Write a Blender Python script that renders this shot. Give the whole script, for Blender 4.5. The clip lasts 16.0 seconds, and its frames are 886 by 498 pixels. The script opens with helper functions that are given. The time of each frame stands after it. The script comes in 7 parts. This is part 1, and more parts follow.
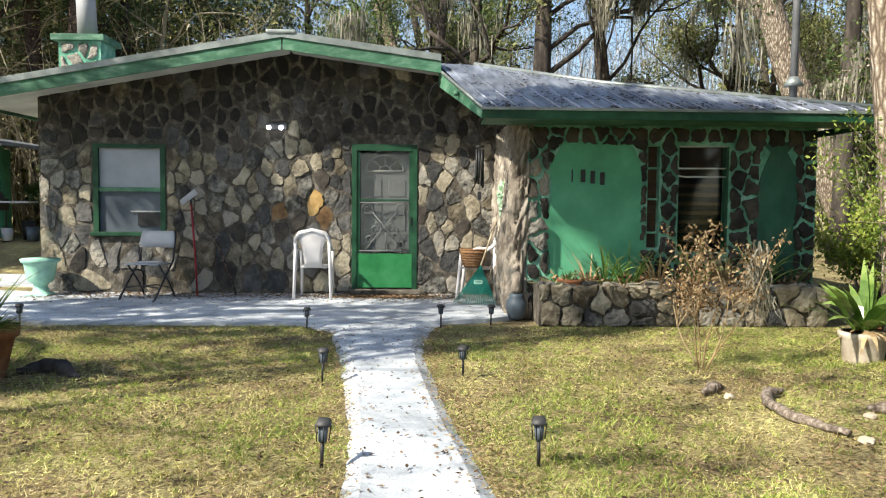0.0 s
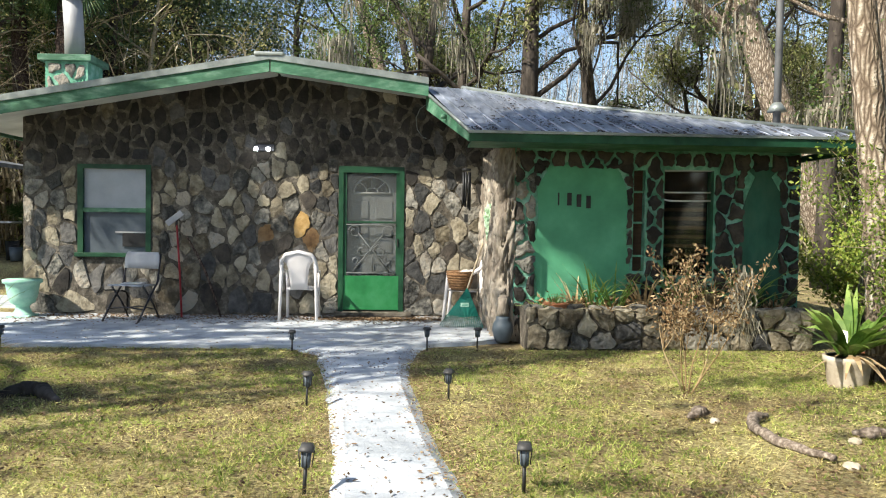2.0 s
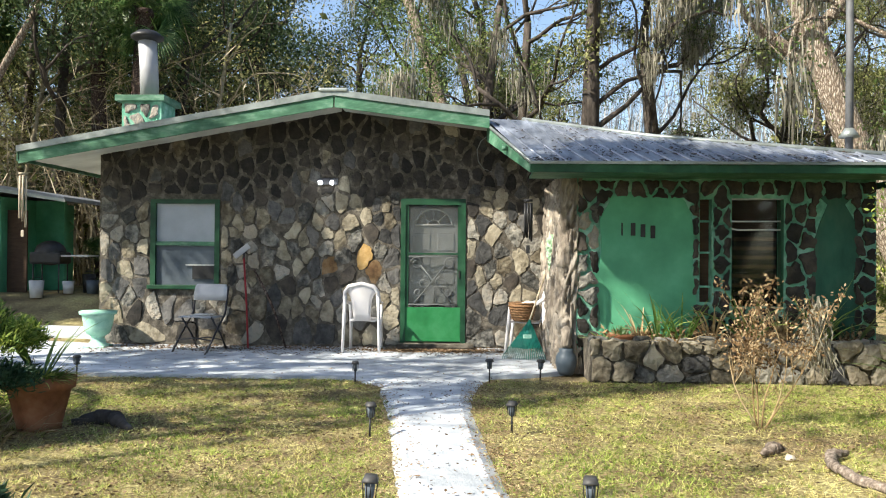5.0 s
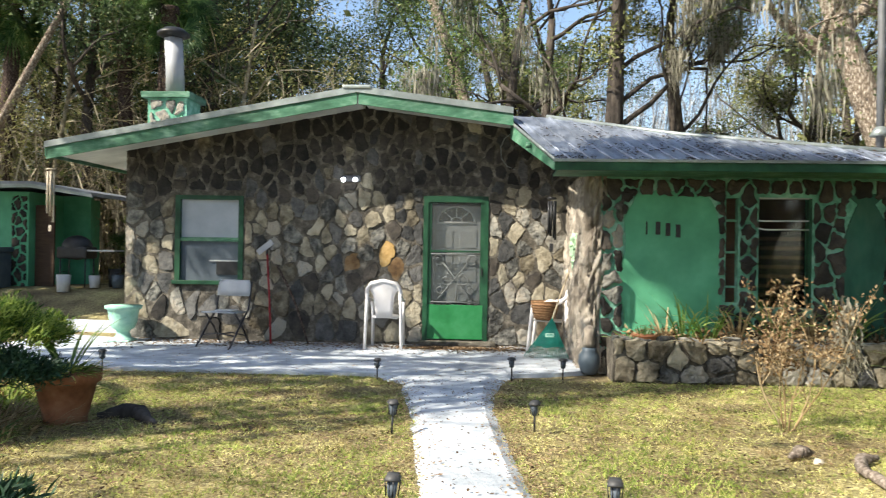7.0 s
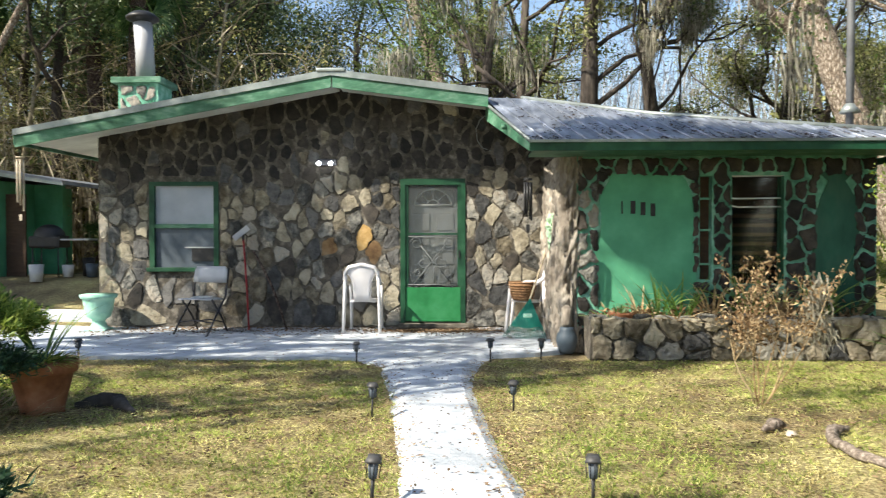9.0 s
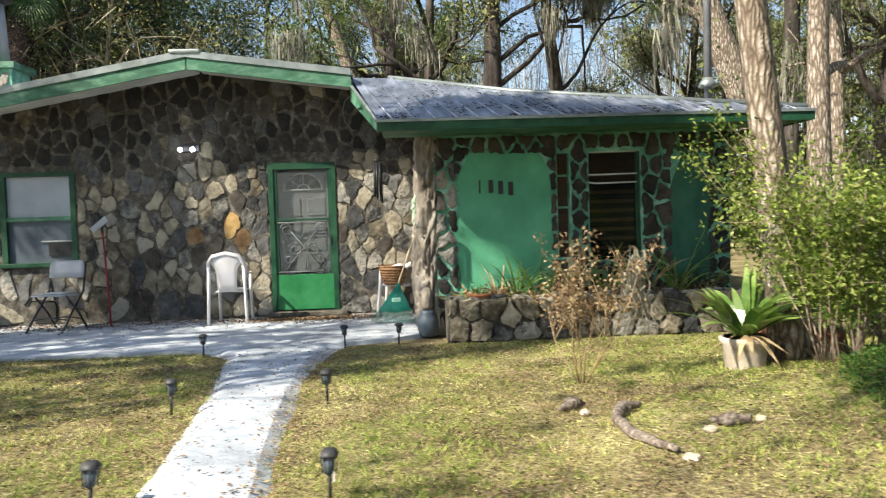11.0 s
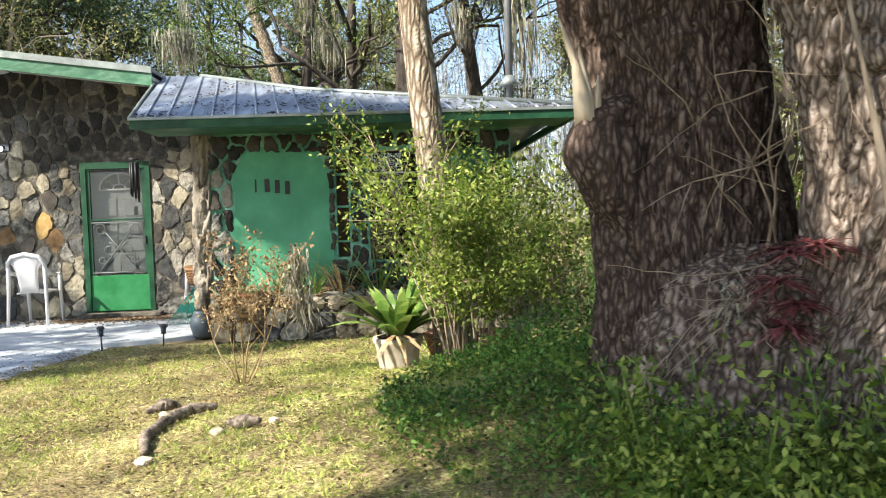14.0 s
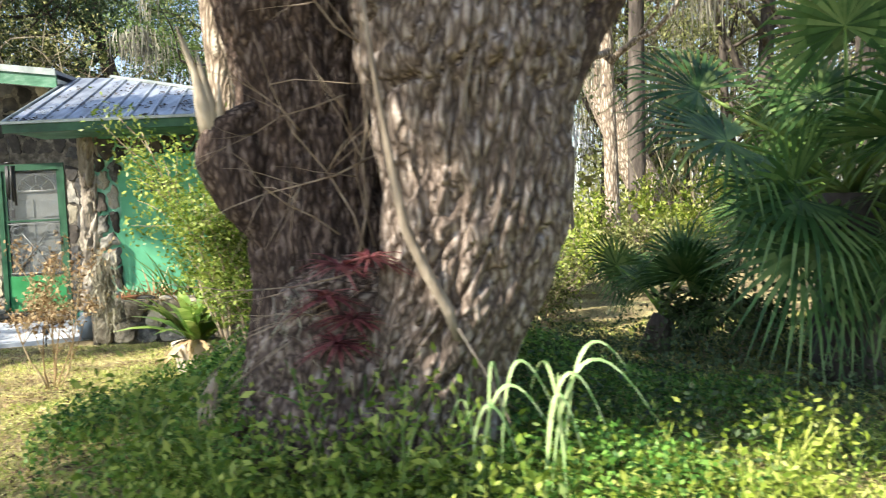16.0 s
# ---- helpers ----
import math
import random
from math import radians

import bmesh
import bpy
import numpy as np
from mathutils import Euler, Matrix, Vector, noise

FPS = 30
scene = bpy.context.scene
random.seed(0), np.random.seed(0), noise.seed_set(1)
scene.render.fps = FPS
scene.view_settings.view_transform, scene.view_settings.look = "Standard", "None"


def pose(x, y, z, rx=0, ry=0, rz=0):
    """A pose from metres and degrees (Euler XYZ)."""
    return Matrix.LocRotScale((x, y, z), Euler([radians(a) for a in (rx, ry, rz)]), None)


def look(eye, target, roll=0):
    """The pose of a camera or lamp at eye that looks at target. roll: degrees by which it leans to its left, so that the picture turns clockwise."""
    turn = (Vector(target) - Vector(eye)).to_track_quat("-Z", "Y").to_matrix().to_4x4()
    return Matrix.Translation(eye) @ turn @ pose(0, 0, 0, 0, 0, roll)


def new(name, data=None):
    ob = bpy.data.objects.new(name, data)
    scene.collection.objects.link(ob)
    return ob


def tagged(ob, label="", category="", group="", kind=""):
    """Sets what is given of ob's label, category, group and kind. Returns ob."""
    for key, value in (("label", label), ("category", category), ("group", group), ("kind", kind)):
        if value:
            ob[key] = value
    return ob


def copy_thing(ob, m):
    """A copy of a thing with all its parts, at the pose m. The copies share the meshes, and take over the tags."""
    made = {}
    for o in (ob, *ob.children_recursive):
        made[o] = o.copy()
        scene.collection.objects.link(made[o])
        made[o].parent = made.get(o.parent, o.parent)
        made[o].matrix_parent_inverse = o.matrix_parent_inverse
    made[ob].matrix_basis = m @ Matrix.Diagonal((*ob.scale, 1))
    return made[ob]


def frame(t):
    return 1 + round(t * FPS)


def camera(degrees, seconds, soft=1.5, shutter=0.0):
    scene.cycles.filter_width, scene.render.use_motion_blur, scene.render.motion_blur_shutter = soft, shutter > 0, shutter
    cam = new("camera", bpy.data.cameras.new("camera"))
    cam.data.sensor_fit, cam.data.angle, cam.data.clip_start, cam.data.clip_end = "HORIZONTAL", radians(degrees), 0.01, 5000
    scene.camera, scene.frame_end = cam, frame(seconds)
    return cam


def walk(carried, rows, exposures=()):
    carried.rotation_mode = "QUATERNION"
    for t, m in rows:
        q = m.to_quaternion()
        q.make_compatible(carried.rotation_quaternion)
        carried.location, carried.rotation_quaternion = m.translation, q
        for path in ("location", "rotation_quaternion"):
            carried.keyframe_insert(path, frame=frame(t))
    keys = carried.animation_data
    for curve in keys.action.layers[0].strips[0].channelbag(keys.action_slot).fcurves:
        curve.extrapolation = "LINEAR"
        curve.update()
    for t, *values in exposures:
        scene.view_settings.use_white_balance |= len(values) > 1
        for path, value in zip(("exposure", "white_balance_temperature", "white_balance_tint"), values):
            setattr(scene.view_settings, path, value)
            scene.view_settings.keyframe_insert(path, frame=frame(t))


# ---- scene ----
cam = camera(59.0, 16.0, soft=1.1, shutter=0.35)
PATH = [
    (0, (-0.209, 0.242, 1.373), (-0.15, 2.238, 1.254), 0.5),
    (0.5, (-0.202, 0.238, 1.381), (-0.119, 2.235, 1.299), 0.7),
    (1, (-0.195, 0.255, 1.381), (-0.115, 2.252, 1.304), 0.6),
    (1.5, (-0.201, 0.254, 1.379), (-0.121, 2.252, 1.309), 0.8),
    (2, (-0.201, 0.252, 1.381), (-0.11, 2.249, 1.318), 0.8),
    (2.5, (-0.205, 0.243, 1.384), (-0.133, 2.241, 1.327), 0.5),
    (3, (-0.216, 0.236, 1.384), (-0.208, 2.236, 1.358), 0.3),
    (3.5, (-0.211, 0.255, 1.376), (-0.276, 2.254, 1.38), 0.1),
    (4, (-0.207, 0.248, 1.375), (-0.272, 2.247, 1.394), 0.5),
    (6.5, (-0.214, 0.26, 1.376), (-0.282, 2.259, 1.387), 0.4),
    (7, (-0.222, 0.273, 1.378), (-0.343, 2.269, 1.387), 0.9),
    (7.5, (-0.228, 0.283, 1.38), (-0.536, 2.259, 1.39), 1.0),
    (8, (-0.225, 0.279, 1.379), (-0.557, 2.251, 1.388), 1.1),
    (8.5, (-0.226, 0.279, 1.379), (-0.419, 2.27, 1.361), 0.6),
    (9, (-0.215, 0.261, 1.377), (-0.279, 2.26, 1.342), -0.1),
    (9.2, (-0.209, 0.249, 1.375), (-0.217, 2.249, 1.338), -0.2),
    (11.3, (0.985, 0.484, 1.344), (1.113, 2.477, 1.249), -2.3),
    (11.5, (1.165, 0.462, 1.32), (1.34, 2.452, 1.217), -2.0),
    (12, (1.561, 0.405, 1.301), (1.728, 2.395, 1.199), -2.5),
    (12.5, (1.927, 0.33, 1.299), (2.028, 2.326, 1.214), -2.3),
    (13, (2.361, 0.417, 1.307), (2.531, 2.408, 1.229), -2.1),
    (13.5, (2.783, 0.386, 1.281), (2.963, 2.376, 1.204), -2.1),
    (14, (3.174, 0.431, 1.26), (3.289, 2.426, 1.181), -2.0),
    (14.5, (3.549, 0.422, 1.25), (3.627, 2.419, 1.178), -1.5),
    (15, (3.964, 0.403, 1.256), (4.022, 2.401, 1.182), -1.7),
    (15.5, (4.389, 0.46, 1.273), (4.403, 2.459, 1.197), -2.1),
    (16, (4.815, 0.426, 1.268), (4.856, 2.423, 1.172), -2.6),
]
walk(cam, [(t, look(eye, target, roll)) for t, eye, target, roll in PATH],
     [(0.0, 0.52), (2.0, 0.54), (3.5, 0.66), (7.0, 0.74), (8.0, 0.72), (9.2, 0.72), (11.5, 0.6), (14.0, 1.07), (16.0, 1.4)])


# ---- world, sun, exposure ----
SUN_WAY = Vector((1.5, 1.0, -1.6)).normalized()  # the way the light travels
world = bpy.data.worlds.new("sky")
scene.world = world
world.use_nodes = True
sky = world.node_tree.nodes.new("ShaderNodeTexSky")
sky.sky_type = "NISHITA"
sky.sun_disc = False
sky.sun_elevation = radians(41.6)
sky.sun_rotation = math.atan2(-1.5, -1.0)
world.node_tree.links.new(sky.outputs[0], world.node_tree.nodes["Background"].inputs[0])
world.node_tree.nodes["Background"].inputs[1].default_value = 0.145
sun = new("sun", bpy.data.lights.new("sun", "SUN"))
sun.data.energy, sun.data.angle, sun.data.color = 6.8, radians(0.6), (1.0, 0.925, 0.79)
sun.matrix_world = look((-15, -10, 16), Vector((-15, -10, 16)) + SUN_WAY)


# ---- materials ----
def nodes_of(name):
    m = bpy.data.materials.new(name)
    m.use_nodes = True
    nt = m.node_tree
    return m, nt, nt.nodes["Principled BSDF"], nt.links


def M(name, cols, scale=8.0, rough=0.8, bump=0.3, bscale=40.0, metal=0.0, rnd=0.0, island=0.0, stretch=(1, 1, 1),
      big=0.25, bigscale=1.2, spec=0.3, trans=0.0, dist=0.01, detail=6.0, hue=0.0):
    """Colour from a noise through a ramp, broken up by a second, larger noise; relief from a third."""
    m, nt, bsdf, ln = nodes_of(name)
    N = nt.nodes.new
    tc, mp = N("ShaderNodeTexCoord"), N("ShaderNodeMapping")
    mp.inputs["Scale"].default_value = stretch
    ln.new(tc.outputs["Object"], mp.inputs["Vector"])
    n1 = N("ShaderNodeTexNoise")
    n1.inputs["Scale"].default_value, n1.inputs["Detail"].default_value = scale, detail
    n1.inputs["Roughness"].default_value = 0.62
    ln.new(mp.outputs[0], n1.inputs["Vector"])
    ramp = N("ShaderNodeValToRGB")
    el = ramp.color_ramp.elements
    while len(el) < len(cols):
        el.new(0.5)
    for i, c in enumerate(cols):
        el[i].position = 0.3 + 0.4 * i / max(1, len(cols) - 1)
        el[i].color = (*c, 1)
    value = n1.outputs["Fac"]
    if rnd or island:
        src = N("ShaderNodeObjectInfo").outputs["Random"] if rnd else N("ShaderNodeNewGeometry").outputs["Random Per Island"]
        mr = N("ShaderNodeMapRange")
        amount = rnd or island
        mr.inputs["To Min"].default_value, mr.inputs["To Max"].default_value = -amount * 0.5, amount * 0.5
        ln.new(src, mr.inputs["Value"])
        add = N("ShaderNodeMath")
        add.operation = "ADD"
        ln.new(value, add.inputs[0]), ln.new(mr.outputs[0], add.inputs[1])
        value = add.outputs[0]
    ln.new(value, ramp.inputs["Fac"])
    n2 = N("ShaderNodeTexNoise")
    n2.inputs["Scale"].default_value, n2.inputs["Detail"].default_value = bigscale, 3.0
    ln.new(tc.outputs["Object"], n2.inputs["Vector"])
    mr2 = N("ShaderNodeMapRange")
    mr2.inputs["From Min"].default_value, mr2.inputs["From Max"].default_value = 0.3, 0.7
    mr2.inputs["To Min"].default_value, mr2.inputs["To Max"].default_value = 1 - big, 1 + big
    ln.new(n2.outputs["Fac"], mr2.inputs["Value"])
    hs = N("ShaderNodeHueSaturation")
    ln.new(ramp.outputs[0], hs.inputs["Color"]), ln.new(mr2.outputs[0], hs.inputs["Value"])
    if hue:
        mr3 = N("ShaderNodeMapRange")
        mr3.inputs["To Min"].default_value, mr3.inputs["To Max"].default_value = 0.5 - hue, 0.5 + hue
        ln.new(n2.outputs["Fac"], mr3.inputs["Value"]), ln.new(mr3.outputs[0], hs.inputs["Hue"])
    ln.new(hs.outputs[0], bsdf.inputs["Base Color"])
    bsdf.inputs["Roughness"].default_value, bsdf.inputs["Metallic"].default_value = rough, metal
    bsdf.inputs["Specular IOR Level"].default_value = spec
    if bump:
        n3 = N("ShaderNodeTexNoise")
        n3.inputs["Scale"].default_value, n3.inputs["Detail"].default_value = bscale, 6.0
        ln.new(mp.outputs[0], n3.inputs["Vector"])
        b = N("ShaderNodeBump")
        b.inputs["Strength"].default_value, b.inputs["Distance"].default_value = bump, dist
        ln.new(n3.outputs["Fac"], b.inputs["Height"]), ln.new(b.outputs[0], bsdf.inputs["Normal"])
    if trans:
        t, mix = N("ShaderNodeBsdfTranslucent"), N("ShaderNodeMixShader")
        ln.new(hs.outputs[0], t.inputs["Color"])
        mix.inputs[0].default_value = trans
        ln.new(bsdf.outputs[0], mix.inputs[1]), ln.new(t.outputs[0], mix.inputs[2])
        ln.new(mix.outputs[0], nt.nodes["Material Output"].inputs["Surface"])
    return m


def glass(name, tint, rough=0.05):
    m, nt, bsdf, ln = nodes_of(name)
    bsdf.inputs["Base Color"].default_value = (*tint, 1)
    bsdf.inputs["Roughness"].default_value = rough
    bsdf.inputs["Transmission Weight"].default_value = 1.0
    bsdf.inputs["IOR"].default_value = 1.45
    return m


def lit(name, colour, strength):
    m, nt, bsdf, ln = nodes_of(name)
    bsdf.inputs["Emission Color"].default_value = (*colour, 1)
    bsdf.inputs["Emission Strength"].default_value = strength
    return m


m_stone = M("field stone", [(.045, .045, .041), (.106, .104, .093), (.19, .183, .158), (.27, .257, .22), (.29, .26, .21)], 7, 0.9, 1.0, 15, rnd=0.40, big=.25, dist=.045, detail=7.0)
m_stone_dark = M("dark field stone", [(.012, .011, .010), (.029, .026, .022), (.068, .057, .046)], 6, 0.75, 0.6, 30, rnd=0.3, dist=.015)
m_stone_tan = M("tan field stone", [(.08, .066, .044), (.17, .148, .105), (.265, .235, .172), (.34, .31, .235)], 6, 0.9, 0.9, 18, rnd=0.35, big=.25, dist=.03, detail=7.0)
m_stone_slate = M("slate-grey field stone", [(.03, .031, .031), (.068, .068, .066), (.125, .122, .115)], 7, 0.85, 0.8, 18, rnd=0.35, big=.25, dist=.03, detail=7.0)
m_amber = M("amber stone", [(.26, .15, .05), (.42, .27, .10), (.52, .37, .18)], 7, 0.8, 0.4, 30)
m_rust = M("rusty stone", [(.10, .055, .028), (.2, .12, .055), (.27, .19, .11)], 9, 0.85, 0.5, 30)
m_mortar = M("grey mortar", [(.036, .032, .026), (.088, .078, .062), (.21, .19, .155)], 9, 0.95, 0.8, 35, dist=.02)
m_gmortar = M("green painted mortar", [(.06, .18, .12), (.14, .36, .25), (.30, .52, .42)], 7, 0.85, 0.6, 30, dist=.015)
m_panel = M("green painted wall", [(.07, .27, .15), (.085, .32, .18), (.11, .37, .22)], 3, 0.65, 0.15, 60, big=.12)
# The right panel's green: the porch's deep shade is put into the colour.
m_panel_shade = M("green wall paint darkened for shade", [(.010, .045, .03), (.022, .085, .055), (.05, .105, .07)], 3, 0.75, 0.3, 30, stretch=(1, 1, .4), big=.45)
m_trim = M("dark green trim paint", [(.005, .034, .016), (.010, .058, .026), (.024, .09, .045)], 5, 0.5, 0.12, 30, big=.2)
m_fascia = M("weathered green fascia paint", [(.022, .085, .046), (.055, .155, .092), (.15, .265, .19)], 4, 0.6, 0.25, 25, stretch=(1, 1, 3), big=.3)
m_door = M("bright green door paint", [(.012, .12, .035), (.018, .16, .05), (.035, .20, .075)], 4, 0.45, 0.08, 40, big=.1)
m_white = M("white paint", [(.55, .55, .52), (.68, .68, .66), (.76, .76, .74)], 4, 0.55, 0.1, 40, big=.1)
m_soffit = M("pale soffit board", [(.5, .52, .48), (.64, .66, .62)], 3, 0.7, 0.1, 40)
m_concrete = M("white painted concrete", [(.27, .30, .33), (.44, .475, .51), (.60, .63, .65)], 3.2, 0.85, 0.5, 60, big=.18, bigscale=.9)
m_metal = M("galvanised roof sheet", [(.15, .17, .21), (.28, .31, .365), (.44, .475, .54)], 3.5, 0.42, 0.15, 30, metal=.55, big=.3, stretch=(3, .6, 1))
m_drip = M("weathered metal edge", [(.17, .195, .185), (.31, .34, .325)], 6, 0.45, 0.1, 30, metal=.5)
m_black = M("black plastic", [(.012, .012, .013), (.03, .03, .03)], 8, 0.45, 0.08, 60)
# Near-black colour in place of the darkness of unlit rooms.
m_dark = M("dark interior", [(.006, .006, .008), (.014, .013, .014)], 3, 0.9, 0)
m_pipe = M("weathered flue metal", [(.34, .35, .37), (.48, .49, .51)], 5, 0.6, 0.1, 30, metal=.15, stretch=(1, 1, .2))
m_urn = M("mint green urn", [(.22, .48, .36), (.32, .58, .46), (.42, .66, .54)], 7, 0.6, 0.2, 30)
m_terra = M("terracotta", [(.17, .065, .03), (.28, .115, .055), (.36, .18, .10)], 6, 0.85, 0.3, 40)
m_plastic = M("white chair plastic", [(.62, .60, .60), (.74, .72, .72)], 3, 0.4, 0.03, 40, big=.06)
m_greyplastic = M("pale grey chair plastic", [(.36, .37, .39), (.46, .47, .49)], 4, 0.4, 0.04, 40, big=.06)
m_steel = M("dark steel tube", [(.03, .03, .035), (.07, .07, .075)], 10, 0.45, 0.05, 40, metal=.6)
m_red = M("red painted handle", [(.22, .015, .02), (.34, .03, .035)], 9, 0.5, 0.1, 40)
m_iron = M("grey wrought iron", [(.30, .31, .30), (.42, .43, .42)], 9, 0.5, 0.1, 40)
m_teal = M("teal rake plastic", [(.01, .17, .13), (.02, .25, .19)], 5, 0.45, 0.05, 40)
m_handle = M("pale wooden handle", [(.42, .34, .22), (.55, .47, .34)], 9, 0.7, 0.1, 40, stretch=(4, 4, .5))
m_wicker = M("woven wicker", [(.10, .05, .025), (.24, .13, .06), (.34, .21, .11)], 22, 0.8, 0.9, 60, stretch=(1, 1, 3))
m_soil = M("dry soil and leaf litter", [(.035, .026, .018), (.09, .065, .042), (.19, .14, .09)], 14, 1.0, 0.8, 50)
m_chipboard = M("brown boards", [(.05, .03, .02), (.09, .055, .035)], 6, 0.85, 0.3, 30, stretch=(1, 1, 6))
m_blind = M("pale window blind", [(.33, .36, .39), (.42, .45, .48)], 3, 0.7, 0.06, 50, big=.08)
m_screen = M("grey insect screen", [(.06, .08, .10), (.10, .12, .14)], 5, 0.5, 0.1, 90, big=.15)
m_greydoor = M("grey-white door paint", [(.34, .36, .35), (.44, .46, .45)], 4, 0.6, 0.08, 40)
m_pane = glass("window glass", (.9, .95, .95))
m_lamp = lit("lamp glow", (0.93, 0.96, 1.0), 16.0)
def bark(name, cols, scale=(16, 16, 3.6), rough=.95, furrow=.3, strength=1.0):
    """Bark in long plates between dark furrows."""
    m, nt, bsdf, ln = nodes_of(name)
    N = nt.nodes.new
    tc, mp, warp = N("ShaderNodeTexCoord"), N("ShaderNodeMapping"), N("ShaderNodeTexNoise")
    mp.inputs["Scale"].default_value = scale
    warp.inputs["Scale"].default_value, warp.inputs["Detail"].default_value = 6.0, 4.0
    mixv = N("ShaderNodeMixRGB")
    mixv.blend_type, mixv.inputs[0].default_value = "ADD", .06
    ln.new(tc.outputs["Object"], warp.inputs["Vector"])
    ln.new(tc.outputs["Object"], mixv.inputs[1]), ln.new(warp.outputs["Color"], mixv.inputs[2])
    ln.new(mixv.outputs[0], mp.inputs["Vector"])
    vo = N("ShaderNodeTexVoronoi")
    vo.feature, vo.inputs["Scale"].default_value = "DISTANCE_TO_EDGE", 1.0
    ln.new(mp.outputs[0], vo.inputs["Vector"])
    fine = N("ShaderNodeTexNoise")
    fine.inputs["Scale"].default_value, fine.inputs["Detail"].default_value = 38.0, 6.0
    ln.new(tc.outputs["Object"], fine.inputs["Vector"])
    mr = N("ShaderNodeMapRange")
    mr.inputs["From Max"].default_value = furrow
    ln.new(vo.outputs["Distance"], mr.inputs["Value"])
    mul = N("ShaderNodeMath")
    mul.operation = "MULTIPLY"
    ln.new(mr.outputs[0], mul.inputs[0])
    mr2 = N("ShaderNodeMapRange")
    mr2.inputs["From Min"].default_value, mr2.inputs["From Max"].default_value, mr2.inputs["To Min"].default_value, mr2.inputs["To Max"].default_value = .3, .7, .45, 1.1
    ln.new(fine.outputs["Fac"], mr2.inputs["Value"]), ln.new(mr2.outputs[0], mul.inputs[1])
    ramp = N("ShaderNodeValToRGB")
    el = ramp.color_ramp.elements
    while len(el) < len(cols):
        el.new(.5)
    for i, c in enumerate(cols):
        el[i].position, el[i].color = i / (len(cols) - 1), (*c, 1)
    ln.new(mul.outputs[0], ramp.inputs["Fac"]), ln.new(ramp.outputs[0], bsdf.inputs["Base Color"])
    b = N("ShaderNodeBump")
    b.inputs["Strength"].default_value, b.inputs["Distance"].default_value = strength, .03
    ln.new(mul.outputs[0], b.inputs["Height"]), ln.new(b.outputs[0], bsdf.inputs["Normal"])
    bsdf.inputs["Roughness"].default_value, bsdf.inputs["Specular IOR Level"].default_value = rough, .2
    return m


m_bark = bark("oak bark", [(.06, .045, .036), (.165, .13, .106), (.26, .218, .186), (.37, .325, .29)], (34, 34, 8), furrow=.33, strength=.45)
# Root bark, a little darker and browner than the trunk's.
m_bark_root = bark("brown root bark", [(.045, .032, .026), (.13, .098, .08), (.24, .19, .158), (.37, .315, .265)], (24, 24, 9), furrow=.32, strength=.35)
# Dark bark of several trees; on the oak's rear trunk it carries shade.
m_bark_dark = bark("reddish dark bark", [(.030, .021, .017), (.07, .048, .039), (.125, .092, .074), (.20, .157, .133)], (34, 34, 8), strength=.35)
m_bark_pale = bark("pale sunlit bark", [(.10, .075, .055), (.26, .21, .16), (.42, .37, .30), (.54, .49, .42)], (20, 20, 4.5), furrow=.35, strength=.6)
m_log = M("grey weathered log", [(.05, .038, .03), (.15, .12, .095), (.33, .285, .235)], 38, 0.95, 0.9, 60, big=.25)
m_bark_far = M("grey brown bark", [(.02, .017, .015), (.058, .048, .04), (.125, .106, .088)], 5, 0.95, 0.8, 14, stretch=(1, 1, .3), dist=.04)
m_leaf = M("oak leaves", [(.035, .07, .016), (.09, .145, .034), (.18, .235, .07)], 3, 0.55, 0, island=0.45, trans=.35, big=.3, bigscale=.5)
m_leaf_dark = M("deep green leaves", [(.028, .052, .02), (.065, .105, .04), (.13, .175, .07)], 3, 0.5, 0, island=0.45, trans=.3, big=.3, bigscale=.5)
m_leaf_olive = M("olive woodland leaves", [(.065, .08, .024), (.175, .195, .06), (.34, .345, .15)], 3, 0.7, 0, island=0.5, trans=.35, big=.3, bigscale=.4)
m_leaf_vine = M("yellow green vine leaves", [(.10, .11, .03), (.25, .25, .075), (.42, .40, .17)], 3, 0.7, 0, island=0.6, trans=.4, big=.35, bigscale=.6)
m_leaf_bright = M("bright young leaves", [(.10, .16, .018), (.24, .31, .04), (.42, .46, .11)], 3, 0.45, 0, island=0.5, trans=.4, big=.25)
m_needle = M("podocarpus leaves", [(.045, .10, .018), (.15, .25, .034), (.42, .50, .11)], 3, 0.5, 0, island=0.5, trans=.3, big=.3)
m_strap = M("strap leaves", [(.06, .14, .025), (.14, .25, .05), (.27, .36, .10)], 4, 0.4, 0, island=0.45, trans=.35)
m_strap_pale = M("pale variegated strap leaves", [(.15, .27, .09), (.28, .41, .17), (.44, .53, .27)], 4, 0.45, 0, island=0.4, trans=.35)
m_palm = M("palm fronds", [(.03, .075, .022), (.07, .145, .04), (.17, .25, .085)], 4, 0.4, 0, island=0.4, trans=.3)
m_dry = M("dry tan twigs", [(.20, .13, .06), (.38, .27, .14), (.54, .43, .26)], 9, 0.9, 0, island=0.5, trans=.2)
m_dryleaf = M("withered brown leaves", [(.12, .07, .03), (.27, .18, .095), (.43, .33, .19)], 4, 0.9, 0, island=0.6, trans=.25)
m_moss = M("grey hanging moss", [(.14, .13, .10), (.265, .25, .195), (.39, .37, .295)], 4, 0.95, 0, island=0.5, trans=.35)
m_grass = M("straw lawn thatch", [(.14, .112, .032), (.30, .255, .078), (.47, .41, .145), (.68, .60, .28)], 2.4, 0.85, 0, island=0.6, trans=.15, big=.4, bigscale=2.2, hue=.07)
